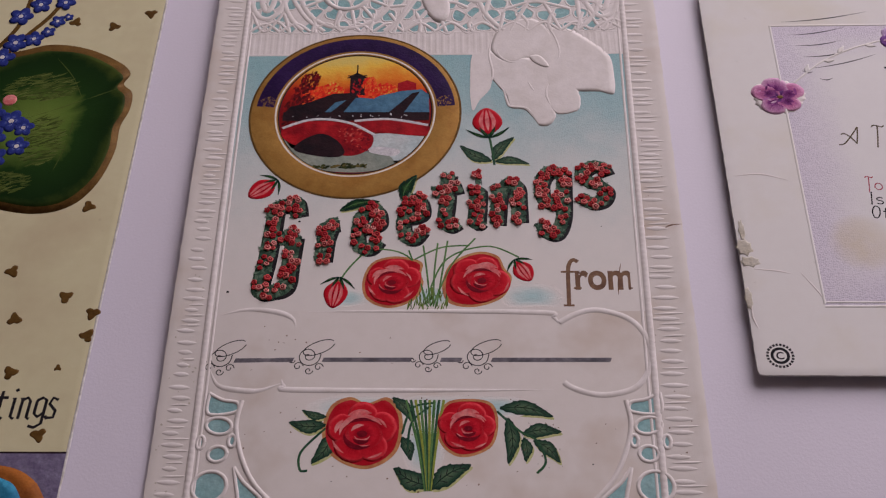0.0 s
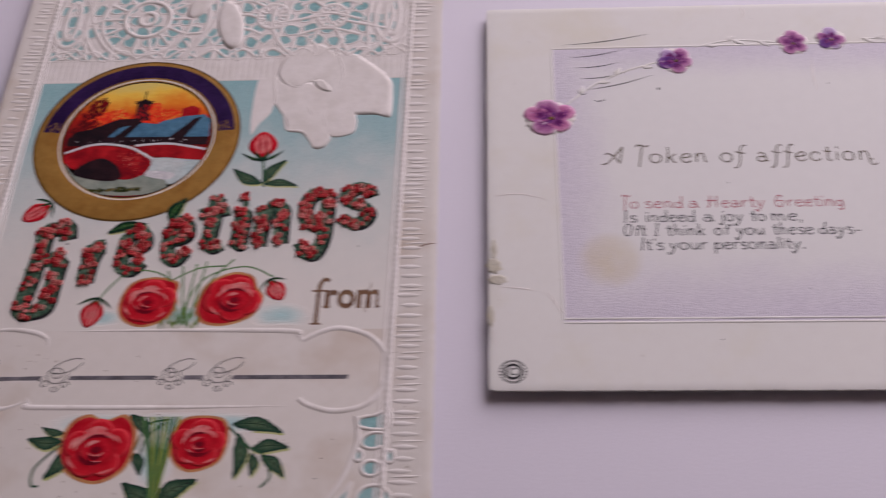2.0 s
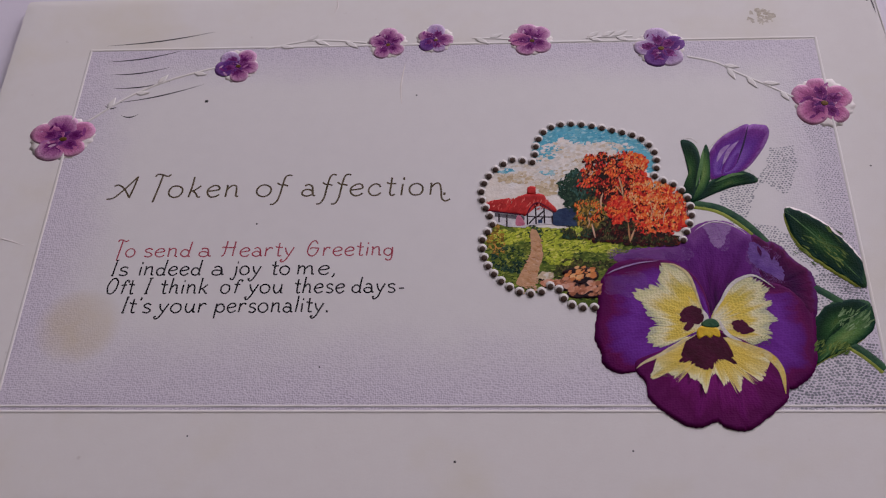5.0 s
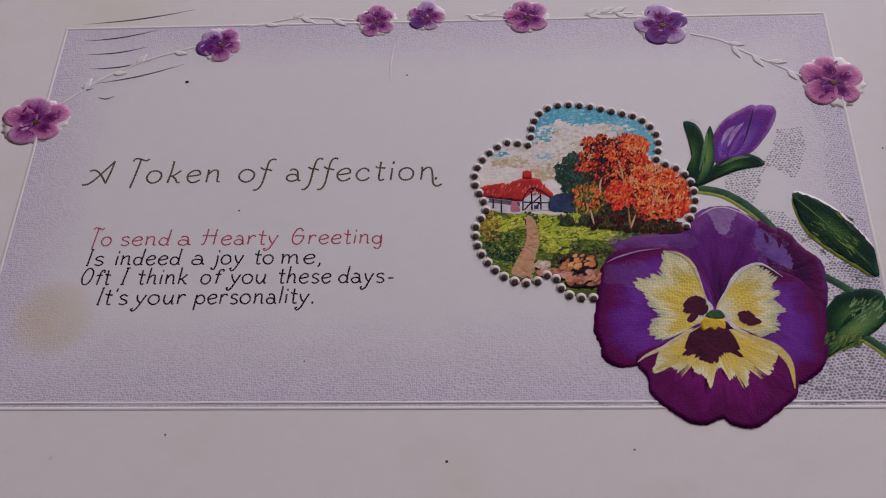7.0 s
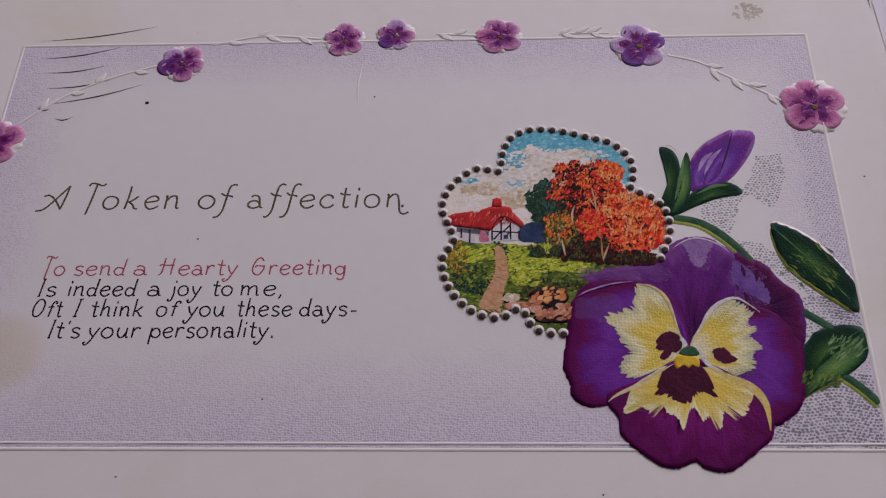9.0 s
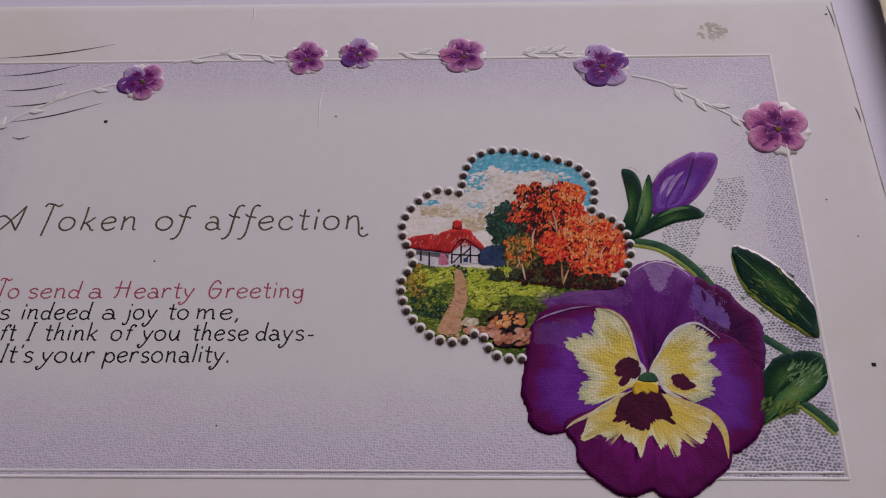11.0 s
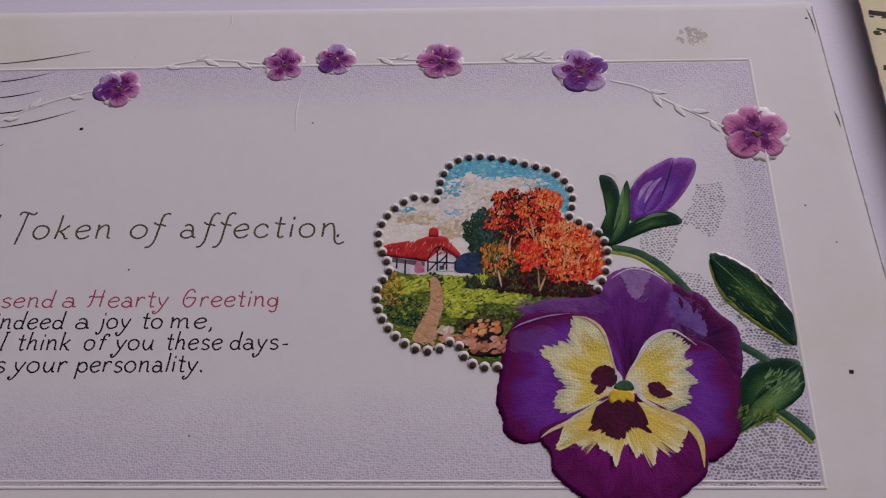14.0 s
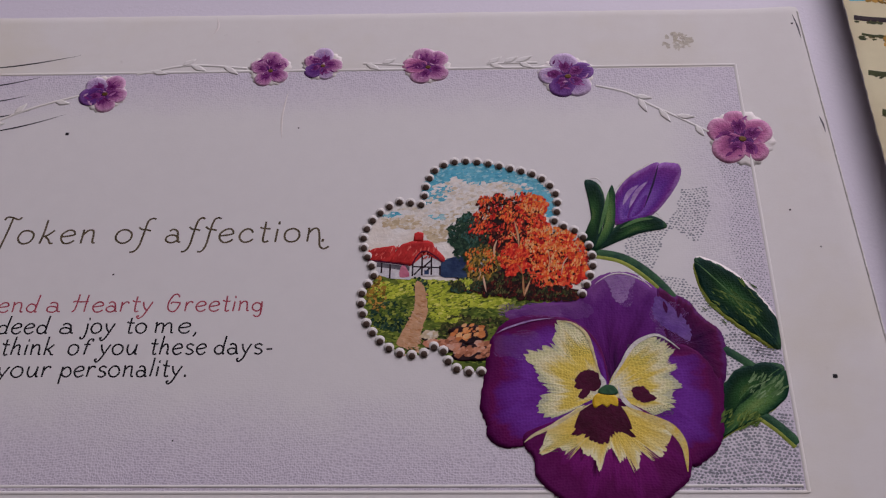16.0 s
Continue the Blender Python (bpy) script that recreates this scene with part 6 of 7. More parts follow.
for cx, cy, rx, ry, lf, sd in ((9.60, 2.67, 0.16, 0.24, 0.056, 1), (10.16, 2.29, 0.30, 0.20, 0.066, 2), (8.68, 2.37, 0.62, 0.13, 0.056, 3), (10.20, 2.02, 0.22, 0.18, 0.066, 4), (8.29, 1.86, 0.30, 0.22, 0.090, 5)):
    dots("lilac_bloom", (cx, cy, rx, ry), 0.026, 0.0072, "lilac_dots", pansy, lf, lambda x, y: ((x - cx) / rx) ** 2 + ((y - cy) / ry) ** 2 < 1 + 0.4 * math.sin(13 * x + sd), "halftone of pale lilac dots", seed=sd)
dots("green_bloom", (9.82, 1.77, 0.20, 0.16), 0.030, 0.006, "lime_dabs", pansy, 0.103, lambda x, y: abs(x - y - 8.0) < 0.35, "halftone of green dots", seed=9)
dots("green_bloom", (9.79, 0.97, 0.30, 0.08), 0.030, 0.006, "lime_dabs", pansy, 0.103, lambda x, y: True, "halftone of green dots", seed=10)
dots("green_bloom", (8.75, 0.59, 0.20, 0.12), 0.030, 0.006, "lime_dabs", pansy, 0.124, lambda x, y: True, "halftone of green dots", seed=11)
dots("green_bloom", (9.03, 1.86, 0.16, 0.14), 0.030, 0.006, "lime_dabs", pansy, 0.097, lambda x, y: True, "halftone of green dots", seed=12)
# copyright stamp, specks, wear
ridges("worn_edge", [[(12.825, -1.30), (12.755, 1.5), (12.67, 4.2), (12.57, 7.55)]], 0.013, 0.012, "edge", C, "bare white paper along the cut edge", lift=-0.008, n=140, beads=0.35, pitch=0.41)
stamp = ring_band("copyright_stamp", -0.88, -0.99, 0.105, 0.155, "ink", C, 0.001, 0.003, "round black copyright stamp", n=40)
lettering("C", -0.945, -0.82, -1.055, 0.13, "ink", stamp, 0.02, 0.004, name="letter_c")
for k in range(22):
    a = 6.2832 * k / 22
    d, s = Vector((math.cos(a), math.sin(a))), Vector((-math.sin(a), math.cos(a)))
    m = Vector((-0.88, -0.99)) + d * 0.205
    blob("stamp_bar", [(m + s * u + d * v)[:] for u, v in ((-0.02, -0.022), (0.02, -0.022), (0.02, 0.022), (-0.02, 0.022))], "ink", stamp, 0.001, 0.003, smooth_line=False, rings=1)
for k, (x, y, r) in enumerate(((2.04, 5.33, 0.03), (12.05, 1.42, 0.03), (4.2, 0.6, 0.012), (6.0, -0.75, 0.018), (5.3, 5.4, 0.014), (11.9, 3.9, 0.014), (3.1, 2.95, 0.014), (12.45, 7.3, 0.02), (8.2, -0.6, 0.012), (2.6, -0.4, 0.012), (12.2, 3.3, 0.012))):
    blob("speck", ragged(x, y, r, r, 8, k), "ink", C, 0.002, 0.006, smooth_line=False, rings=2)
dabs("tan_smudge", (10.74, 7.0, 0.22, 0.17), 60, 0.045, "tan", C, 0.003, None, "tan glue smudge near the top edge", seed=44)
for k, (x, y, w, h) in enumerate(((-1.18, 1.15, 0.13, 0.16), (-1.12, 0.85, 0.16, 0.10), (-1.24, 0.1, 0.06, 0.22), (-1.18, 1.5, 0.05, 0.22))):
    blob("torn_paper", ragged(x, y, w, h, 14, 40 + k), "tan", C, 0.02, 0.0, smooth_line=False, rings=4)
for ln in [[(-1.1, 0.70), (-0.7, 0.66), (-0.45, 0.6)], [(-0.3, 0.62), (-0.1, 0.30), (0.02, 0.05)], [(-1.2, 2.7), (-0.7, 2.75), (-0.2, 2.6)], [(3.9, 7.6), (3.93, 7.4), (3.88, 7.25)], [(5.1, 6.1), (5.05, 5.6), (5.08, 5.2)], [(-1.2, 0.0), (-1.22, -0.25), (-1.15, -0.5)]]:
    ridges("crease", [ln], 0.016, 0.012, "emboss", C, "white creases in the card", taper=True)
# grey strokes: a nick in the edge, and the curled corner's shade drawn in
for ln in [[(12.54, 5.5), (12.57, 5.35), (12.58, 5.2)], [(12.48, 7.5), (12.52, 7.25), (12.535, 7.0)]]:
    ridges("edge_nick", [ln], 0.012, 0.006, "ink_grey", C, lift=0.0, taper=True)

# ---- the greetings card with the medallion ----
postcard([(-10.87, -5.0), (-2.15, -5.0), (-2.22, 9.0), (-11.03, 9.0)], "paper_b",
         "embossed white postcard with red roses and a round medallion", lambda x, y: 0.04 * smooth_step(x, -3.1, -2.0) - 0.11 * smooth_step(-x, 8.4, 11.0) * smooth_step(-y, -1.5, 3.5), chip=0.02, seed=8)
B = Card.thing
M["dusk"] = dusk_sky()
(bx0, by0), (bx1, by1) = loc(-10.3, 0.4), loc(-2.9, 5.8)
M["teal_fade"] = shaded_ground("teal_fading_ground", (0.70, 0.65, 0.615), (0.24, 0.43, 0.45), bx0, bx1, by0, by1, "down", 0.6)
panel("tinted_ground", -10.28, -2.93, -0.14, 5.80, "teal_fade", B, 0.003, "teal ground that pales downward")
panel("lace_ground", -10.40, -2.88, 6.32, 8.8, "emboss_low", B, 0.003, "white net of the lace")
for gx, gy, rx, ry, sd in ((-7.55, -1.95, 0.95, 0.26, 1), (-6.35, -1.95, 0.75, 0.28, 2), (-5.5, -1.92, 0.62, 0.22, 3), (-6.6, -2.6, 0.34, 0.55, 4)):
    blob("pale_ground", [(x, min(y, -1.72)) for x, y in oval(gx, gy, rx, ry, 18)], "teal_soft", B, 0.001, 0.002 + 0.0006 * sd, (gx, gy), n=48, rings=3)
for gx, gy, rx, ry, sd in ((-6.55, 0.15, 0.5, 0.24, 1), (-4.85, 0.14, 0.55, 0.30, 2), (-7.95, 0.12, 0.4, 0.2, 3)):
    blob("pale_ground", [(x, max(y, -0.08)) for x, y in oval(gx, gy, rx, ry, 18)], "teal_soft", B, 0.001, 0.0045 + 0.0006 * sd, (gx, gy), n=48, rings=3)
band = panel("ribbed_band", -10.34, -2.90, 5.76, 6.36, "emboss_low", B, 0.006, "white ribbed band under the lace")
ridges("rib", [[(-10.3 + 0.125 * k, 5.78), (-10.31 + 0.125 * k, 6.34)] for k in range(60)], 0.035, 0.018, "emboss_low", band, lift=0.006, n=4)
for ln in [[(-10.34, 6.36), (-2.9, 6.36)], [(-10.33, 5.77), (-2.9, 5.77)]]:
    ridges("band_line", [ln], 0.03, 0.014, "emboss_low", band, lift=0.006, n=60, beads=0.2, pitch=0.14)
# lace: rings, ovals, spokes and scallops
lace = ridges("lace", [oval(-8.40, 7.56, r, r * 1.1, 40) + [(-8.40 + r, 7.56)] for r in (0.17, 0.48)], 0.06, 0.05, "emboss", B, "white embossed lace", n=70)


def lace_cord(lines, w=0.055, n=None):
    ok = []
    for ln in lines:
        dense = curve(ln, n or max(10, 10 * len(ln)))
        run = []
        for p in dense:
            if 6.38 < p.y < 8.75 and -10.36 < p.x < -2.92:
                run.append((p.x, p.y))
            else:
                if len(run) > 2:
                    ok.append(run)
                run = []
        if len(run) > 2:
            ok.append(run)
    if ok:
        ridges("lace_cord", ok, w * 0.72, 0.026, "emboss", lace, straight=True)


for cx, cy, rr in ((-8.40, 7.56, (0.95, 1.3)), (-5.75, 7.58, (0.32,)), (-4.5, 7.56, (0.30, 1.25))):
    for r in rr:
        lace_cord([oval(cx, cy, r, r * 1.12, 30) + [(cx + r, cy)]], 0.08, 90)
    spokes = []
    for k in range(14):
        a = 6.2832 * k / 14
        spokes.append([(cx + rr[0] * 0.5 * math.cos(a), cy + rr[0] * 0.55 * math.sin(a)), (cx + rr[0] * math.cos(a), cy + rr[0] * 1.12 * math.sin(a))])
        if len(rr) > 1 and k % 2:
            spokes.append([(cx + rr[0] * math.cos(a), cy + rr[0] * 1.12 * math.sin(a)), (cx + rr[1] * math.cos(a + 0.15), cy + rr[1] * 1.12 * math.sin(a + 0.15))])
    lace_cord(spokes, 0.06)
for cx in (-10.0, -3.25):
    for r in (0.14, 0.36):
        lace_cord([oval(cx, 7.55, r, 0.42 + r, 24) + [(cx + r, 7.55)]], 0.085, 60)
    lace_cord([[(cx - 0.3, 6.95), (cx, 6.4), (cx + 0.35, 6.95)], [(cx - 0.1, 6.4), (cx + 0.2, 6.7), (cx + 0.5, 6.4)]], 0.05)
lace_cord([[(-9.75, 8.6), (-9.55, 7.5), (-9.2, 6.8), (-8.8, 6.4)], [(-7.5, 6.4), (-7.15, 7.0), (-6.95, 7.6), (-7.05, 8.6)], [(-7.2, 6.4), (-6.8, 6.9), (-6.5, 7.6), (-6.4, 8.6)], [(-5.6, 6.9), (-5.45, 7.6), (-5.3, 8.5)], [(-3.7, 6.5), (-3.75, 7.5), (-3.65, 8.6)]], 0.07)
rng = random.Random(4)
lace_cord([[(x, 6.38), (x + rng.uniform(-0.10, 0.10), 6.62), (x + rng.uniform(-0.18, 0.18), 6.9)] for x in [-9.5 + 0.52 * k for k in range(13)]], 0.06)
lace_cord([[(-10.3 + 0.62 * k, 6.40), (-10.0 + 0.62 * k, 6.62), (-9.7 + 0.62 * k, 6.40)] for k in range(12)], 0.055)
lace_cord([[(-6.75, 7.1 + 0.42 * k), (-6.3, 7.22 + 0.42 * k), (-5.95, 7.05 + 0.42 * k)] for k in range(4)], 0.065)
lace_cord([[(-5.2, 7.0 + 0.45 * k), (-4.6, 7.2 + 0.45 * k), (-3.9, 7.0 + 0.45 * k)] for k in range(4)], 0.06)
rng = random.Random(9)
for j in range(7):
    for i in range(21):
        hx, hy = -10.18 + 0.35 * (i + 0.5 * (j % 2)) + rng.uniform(-0.05, 0.05), 6.52 + 0.335 * j + rng.uniform(-0.05, 0.05)
        if hx > -3.02 or rng.random() < 0.06:
            continue
        turn, rw, rh = rng.uniform(-25, 25), rng.uniform(0.135, 0.185), rng.uniform(0.125, 0.175)
        pts = [(x + rng.uniform(-0.03, 0.03), y + rng.uniform(-0.03, 0.03)) for x, y in oval(hx, hy, rw, rh, 7, turn)]
        hole = blob("lace_hole", pts, "teal", lace, 0.001, 0.005, n=20, rings=2)
        ridges("hole_rim", [pts + [pts[0]]], 0.020, 0.012, "emboss", hole, lift=0.002, n=24)
blob("lace_petal", oval(-6.62, 7.35, 0.28, 0.75, 12, 12), "emboss", lace, 0.05, 0.01, n=30, rings=4)
blob("lace_petal", oval(-7.3, 8.1, 0.22, 0.6, 12, -20), "emboss", lace, 0.05, 0.01, n=30, rings=4)
# twisted border cords and the pressed ribs of both margins
for xa, xb in ((-10.42, -10.20), (-2.84, -2.96)):
    ridges("border_cord", [[(xa, 8.9), ((xa + xb) / 2, 2.5), (xb, -4.6)]], 0.055, 0.045, "emboss", B, "embossed beaded border cord", n=420, beads=0.3, pitch=0.12)
    ridges("border_line", [[(xa + (0.11 if xa < -6 else -0.11), 8.9), ((xa + xb) / 2 + (0.11 if xa < -6 else -0.11), 2.5), (xb + (0.11 if xa < -6 else -0.11), -4.6)]], 0.025, 0.02, "emboss", B, n=60)
rng = random.Random(12)
for side in (0, 1):
    rows_up = [-4.4 + 0.205 * k + rng.uniform(-0.02, 0.02) for k in range(64)]
    for y in rows_up:
        f = (y + 5) / 14
        xe = (-10.87 - 0.16 * f) if side == 0 else (-2.15 - 0.07 * f)
        a, b = (xe + rng.uniform(0.12, 0.24), xe + rng.uniform(0.42, 0.56)) if side == 0 else (xe - rng.uniform(0.60, 0.74), xe - rng.uniform(0.22, 0.34))
        ridges("pressed_rib", [[(a, y + 0.01), ((a + b) / 2, y), (b, y - 0.01)]], 0.046, 0.020, "emboss", B, n=9, taper=True)
        if rng.random() < 0.4:
            ridges("pressed_rib", [[(a + 0.05, y + 0.1), ((a + b) / 2 + 0.1, y + 0.1), (b + 0.08, y + 0.1)]], 0.022, 0.016, "emboss", B, n=7, taper=True)
# medallion
mx, my = -8.06, 4.26
medal = ring_band("medallion", mx, my, 1.46, 1.97, "gold", B, 0.026, 0.021, "round bronze and indigo medallion with a sunset scene", ry=1.02, n=120)
ring_band("indigo_band", mx, my, 1.545, 1.90, "navy", medal, 0.040, 0.012, "indigo enamel upper half", 5, 175, ry=1.02)
dabs("bronze_speckle", (mx + 1.68, my + 0.28, 0.14, 0.16), 60, 0.016, "gold", medal, 0.054, seed=5)
dabs("bronze_speckle", (mx - 1.68, my + 0.28, 0.14, 0.16), 60, 0.016, "gold", medal, 0.054, seed=6)
ridges("rim_line", [oval(mx, my, 1.985, 2.02, 60) + [(mx + 1.985, my)]], 0.022, 0.02, "gold_dark", medal, lift=0.022, n=200)
ridges("rim_line", [oval(mx, my, 1.50, 1.53, 60) + [(mx + 1.50, my)]], 0.022, 0.02, "cloud", medal, lift=0.035, n=200)
ridges("rim_line", [oval(mx, my, 1.45, 1.48, 60) + [(mx + 1.45, my)]], 0.018, 0.02, "dark", medal, lift=0.012, n=200)
scene_disc = blob("sunset_scene", oval(mx, my, 1.47, 1.50, 60), "dusk", medal, 0.004, 0.008, (mx, my), "sunset over slate roofs and a red brick bridge", n=120, rings=5)


def patch(name, pts, mat, lift, H=0.002, sharp=False, n=None):
    return blob(name, pts, mat, scene_disc, H, lift, smooth_line=not sharp, n=n, rings=3)


for cx, cy, rx, ry, cnt, size, mt, lf, sd in ((-8.70, 4.58, 0.42, 0.42, 420, 0.05, "glow_red", 0.0150, 3), (-7.62, 4.72, 0.60, 0.26, 460, 0.045, "glow_red", 0.0155, 4), (-8.47, 4.87, 0.18, 0.22, 40, 0.028, "glow_orange", 0.0185, 5), (-7.46, 4.80, 0.40, 0.12, 50, 0.026, "glow_orange", 0.0185, 6),
                                             (-9.14, 4.30, 0.28, 0.60, 280, 0.045, "glow_dark", 0.018, 7), (-8.96, 5.10, 0.20, 0.26, 120, 0.04, "glow_dark", 0.018, 8), (-7.85, 4.94, 0.14, 0.22, 70, 0.045, "glow_red", 0.019, 9)):
    dabs("sunset_foliage" if mt == "glow_dark" else "sunset_cloud", (cx, cy, rx, ry), cnt, size, mt, scene_disc, lf, lambda x, y: (x - mx) ** 2 + (y - my) ** 2 < 1.95 and ((x - cx) / rx) ** 2 + ((y - cy) / ry) ** 2 < 1 + 0.3 * math.sin(8 * x + 5 * y), "", 0.6, 1.1, sd)
patch("tower", [(-8.19, 4.7), (-8.20, 5.16), (-7.93, 5.16), (-7.90, 4.7)], "dark", 0.02, sharp=True)
dabs("tower_glow", (-8.05, 4.9, 0.1, 0.2), 22, 0.04, "red", scene_disc, 0.03, seed=9, lean=1.57)
patch("tower_roof", [(-8.27, 5.14), (-8.14, 5.24), (-8.08, 5.28), (-8.0, 5.24), (-7.86, 5.14)], "dark", 0.026, sharp=True)
for ln in [[(-8.07, 5.25), (-8.075, 5.48)], [(-8.25, 5.2), (-7.88, 5.2)]]:
    ridges("spire", [ln], 0.014, 0.006, "dark", scene_disc, lift=0.03, straight=True)
patch("red_house", [(-7.28, 4.76), (-7.28, 5.0), (-7.1, 5.08), (-6.93, 5.0), (-6.92, 4.76)], "red", 0.022, sharp=True)
patch("roof", [(-9.42, 4.22), (-9.30, 4.42), (-9.05, 4.48), (-8.50, 4.74), (-8.1, 4.76), (-7.9, 4.5), (-8.1, 4.2)], "dark", 0.024, sharp=True)
patch("roof", [(-8.66, 4.24), (-8.45, 4.52), (-8.0, 4.64), (-7.7, 4.6), (-7.95, 4.24)], "roof_blue", 0.030, sharp=True)
patch("roof", [(-8.22, 4.24), (-7.62, 4.68), (-7.2, 4.80), (-6.82, 4.84), (-6.68, 4.70), (-6.66, 4.24)], "roof_blue", 0.032, sharp=True)
patch("roof_shade", [(-7.45, 4.24), (-7.0, 4.74), (-6.85, 4.78), (-7.15, 4.24)], "dark", 0.040, sharp=True)
patch("roof_shade", [(-8.55, 4.24), (-8.2, 4.62), (-8.05, 4.66), (-8.3, 4.24)], "dark", 0.040, sharp=True)
patch("wall", [(-9.42, 4.28), (-6.66, 4.26), (-6.66, 4.06), (-9.42, 4.06)], "dark", 0.036, sharp=True)
dabs("lit_window", (-8.0, 4.17, 1.3, 0.05), 16, 0.022, "plaster", scene_disc, 0.045, seed=2)
patch("lowland", [(-9.42, 3.75), (-9.1, 3.30), (-8.7, 3.25), (-7.9, 3.15), (-7.2, 3.05), (-6.85, 3.4), (-7.4, 2.95), (-8.0, 2.82), (-8.7, 2.92), (-9.2, 3.30)], "grey_green", 0.022)
patch("water", [(-7.74, 3.72), (-6.66, 3.66), (-6.72, 3.45), (-7.15, 3.10), (-7.9, 3.26)], "water", 0.024)
patch("water_shine", [(-7.65, 3.42), (-7.2, 3.35), (-7.3, 3.20), (-7.75, 3.30)], "plaster", 0.032, 0.003)
patch("bank", [(-9.3, 3.4), (-8.5, 3.3), (-7.6, 3.30), (-7.3, 3.05), (-7.9, 2.84), (-8.7, 2.90), (-9.15, 3.2)], "grey_green", 0.026)
dabs("bridge_light", (-8.36, 3.64, 0.50, 0.22), 60, 0.028, "thatch_dabs", scene_disc, 0.046, lambda x, y: x > -8.35 and y > 3.2 and (x + 8.66) ** 2 + (y - 3.2) ** 2 > 0.34 and y < 3.98 - 0.5 * (x + 8.1), "", 0.4, 0.5, 15)
patch("bridge", [(-9.32, 3.95), (-8.95, 4.05), (-8.55, 4.05), (-8.10, 3.95), (-7.72, 3.72), (-7.72, 3.42), (-8.0, 3.22), (-8.4, 3.25), (-9.1, 3.45), (-9.40, 3.70)], "bridge_red", 0.032, 0.003, n=70)
patch("arch", [(-9.14, 3.36), (-8.98, 3.60), (-8.66, 3.74), (-8.36, 3.58), (-8.20, 3.30), (-8.34, 3.18), (-8.75, 3.22)], "dark", 0.044, 0.002)
dabs("bridge_stone", (-8.0, 3.62, 0.24, 0.3), 45, 0.03, "rose_deep", scene_disc, 0.046, lambda x, y: y < 3.95 - 0.6 * (x + 8.2), seed=14)
patch("parapet_wall", [(-8.03, 4.02), (-7.4, 4.06), (-6.68, 3.92), (-6.68, 3.68), (-7.5, 3.76), (-7.8, 3.80)], "bridge_red", 0.038, 0.003)
for ln in [[(-9.40, 3.88), (-8.95, 4.07), (-8.55, 4.09), (-8.10, 3.98), (-7.66, 3.70)], [(-8.06, 4.05), (-7.4, 4.09), (-6.68, 3.94)]]:
    ridges("parapet", [ln], 0.028, 0.012, "plaster", scene_disc, lift=0.046)
dabs("reeds", (-8.2, 2.97, 0.55, 0.06), 50, 0.05, "umber_dabs", scene_disc, 0.04, seed=21, lean=0.2)
# blind-embossed white flower
iris = blob("embossed_flower", [(-4.32, 6.45), (-3.93, 6.42), (-3.50, 6.06), (-3.19, 5.68), (-3.14, 5.23), (-3.17, 4.71), (-3.46, 4.76), (-3.84, 4.76), (-4.27, 4.72), (-4.53, 5.23), (-4.45, 5.99)], "emboss", B, 0.008, 0.006, (-4.24, 5.68), "large white flower embossed over the lace", n=80, rings=7, pleats=7, pleat=0.10, rough=0.006)
for pts, hi in (([(-5.86, 5.72), (-5.70, 5.75), (-5.55, 5.84), (-5.49, 5.23), (-5.51, 4.86), (-5.71, 4.56), (-5.85, 4.30), (-5.90, 4.94)], 0.006), ([(-4.43, 4.93), (-4.26, 5.08), (-3.99, 5.01), (-3.83, 4.72), (-3.83, 4.36), (-4.02, 4.22), (-4.29, 4.22), (-4.46, 4.50), (-4.54, 4.86)], 0.007),
                ([(-5.53, 5.84), (-5.29, 5.62), (-4.84, 5.68), (-4.41, 5.41), (-4.36, 4.93), (-4.34, 4.39), (-4.29, 4.15), (-4.41, 3.94), (-4.59, 3.91), (-4.72, 4.12), (-4.89, 4.32), (-5.14, 4.37), (-5.22, 4.70), (-5.40, 4.97), (-5.51, 5.23)], 0.008), ([(-5.48, 5.84), (-5.44, 6.22), (-5.28, 6.49), (-4.99, 6.69), (-4.71, 6.74), (-4.43, 6.53), (-4.22, 6.14), (-4.18, 5.75), (-4.30, 5.45), (-4.52, 5.50), (-4.79, 5.65), (-5.07, 5.53), (-5.29, 5.59)], 0.012)):
    blob("petal", pts, "emboss", iris, hi, 0.007, n=72, rings=8, pleats=6, pleat=0.10, rough=0.006)
ridges("petal_edge", [[(-4.51, 6.61), (-4.31, 6.39), (-4.19, 6.05), (-4.16, 5.75), (-4.24, 5.50)], [(-5.46, 6.21), (-5.53, 5.76), (-5.46, 5.26), (-5.51, 4.94)], [(-5.42, 5.03), (-5.27, 4.82), (-5.20, 4.53), (-5.14, 4.40), (-4.89, 4.37), (-4.75, 4.25), (-4.61, 3.94)], [(-4.43, 4.93), (-4.45, 4.67), (-4.38, 4.42)], [(-5.39, 5.96), (-5.33, 5.71), (-5.15, 5.55), (-4.98, 5.55)], [(-4.80, 5.05), (-4.73, 4.88), (-4.67, 4.76)], [(-4.03, 6.61), (-3.70, 6.51), (-3.37, 6.42)]], 0.026, 0.014, "emboss", iris, lift=0.011, taper=True)
blob("stamen", [(-4.75, 5.68), (-4.60, 5.73), (-4.47, 5.62), (-4.37, 5.41), (-4.50, 5.41), (-4.67, 5.53)], "emboss", iris, 0.026, 0.016, n=30, rings=3)
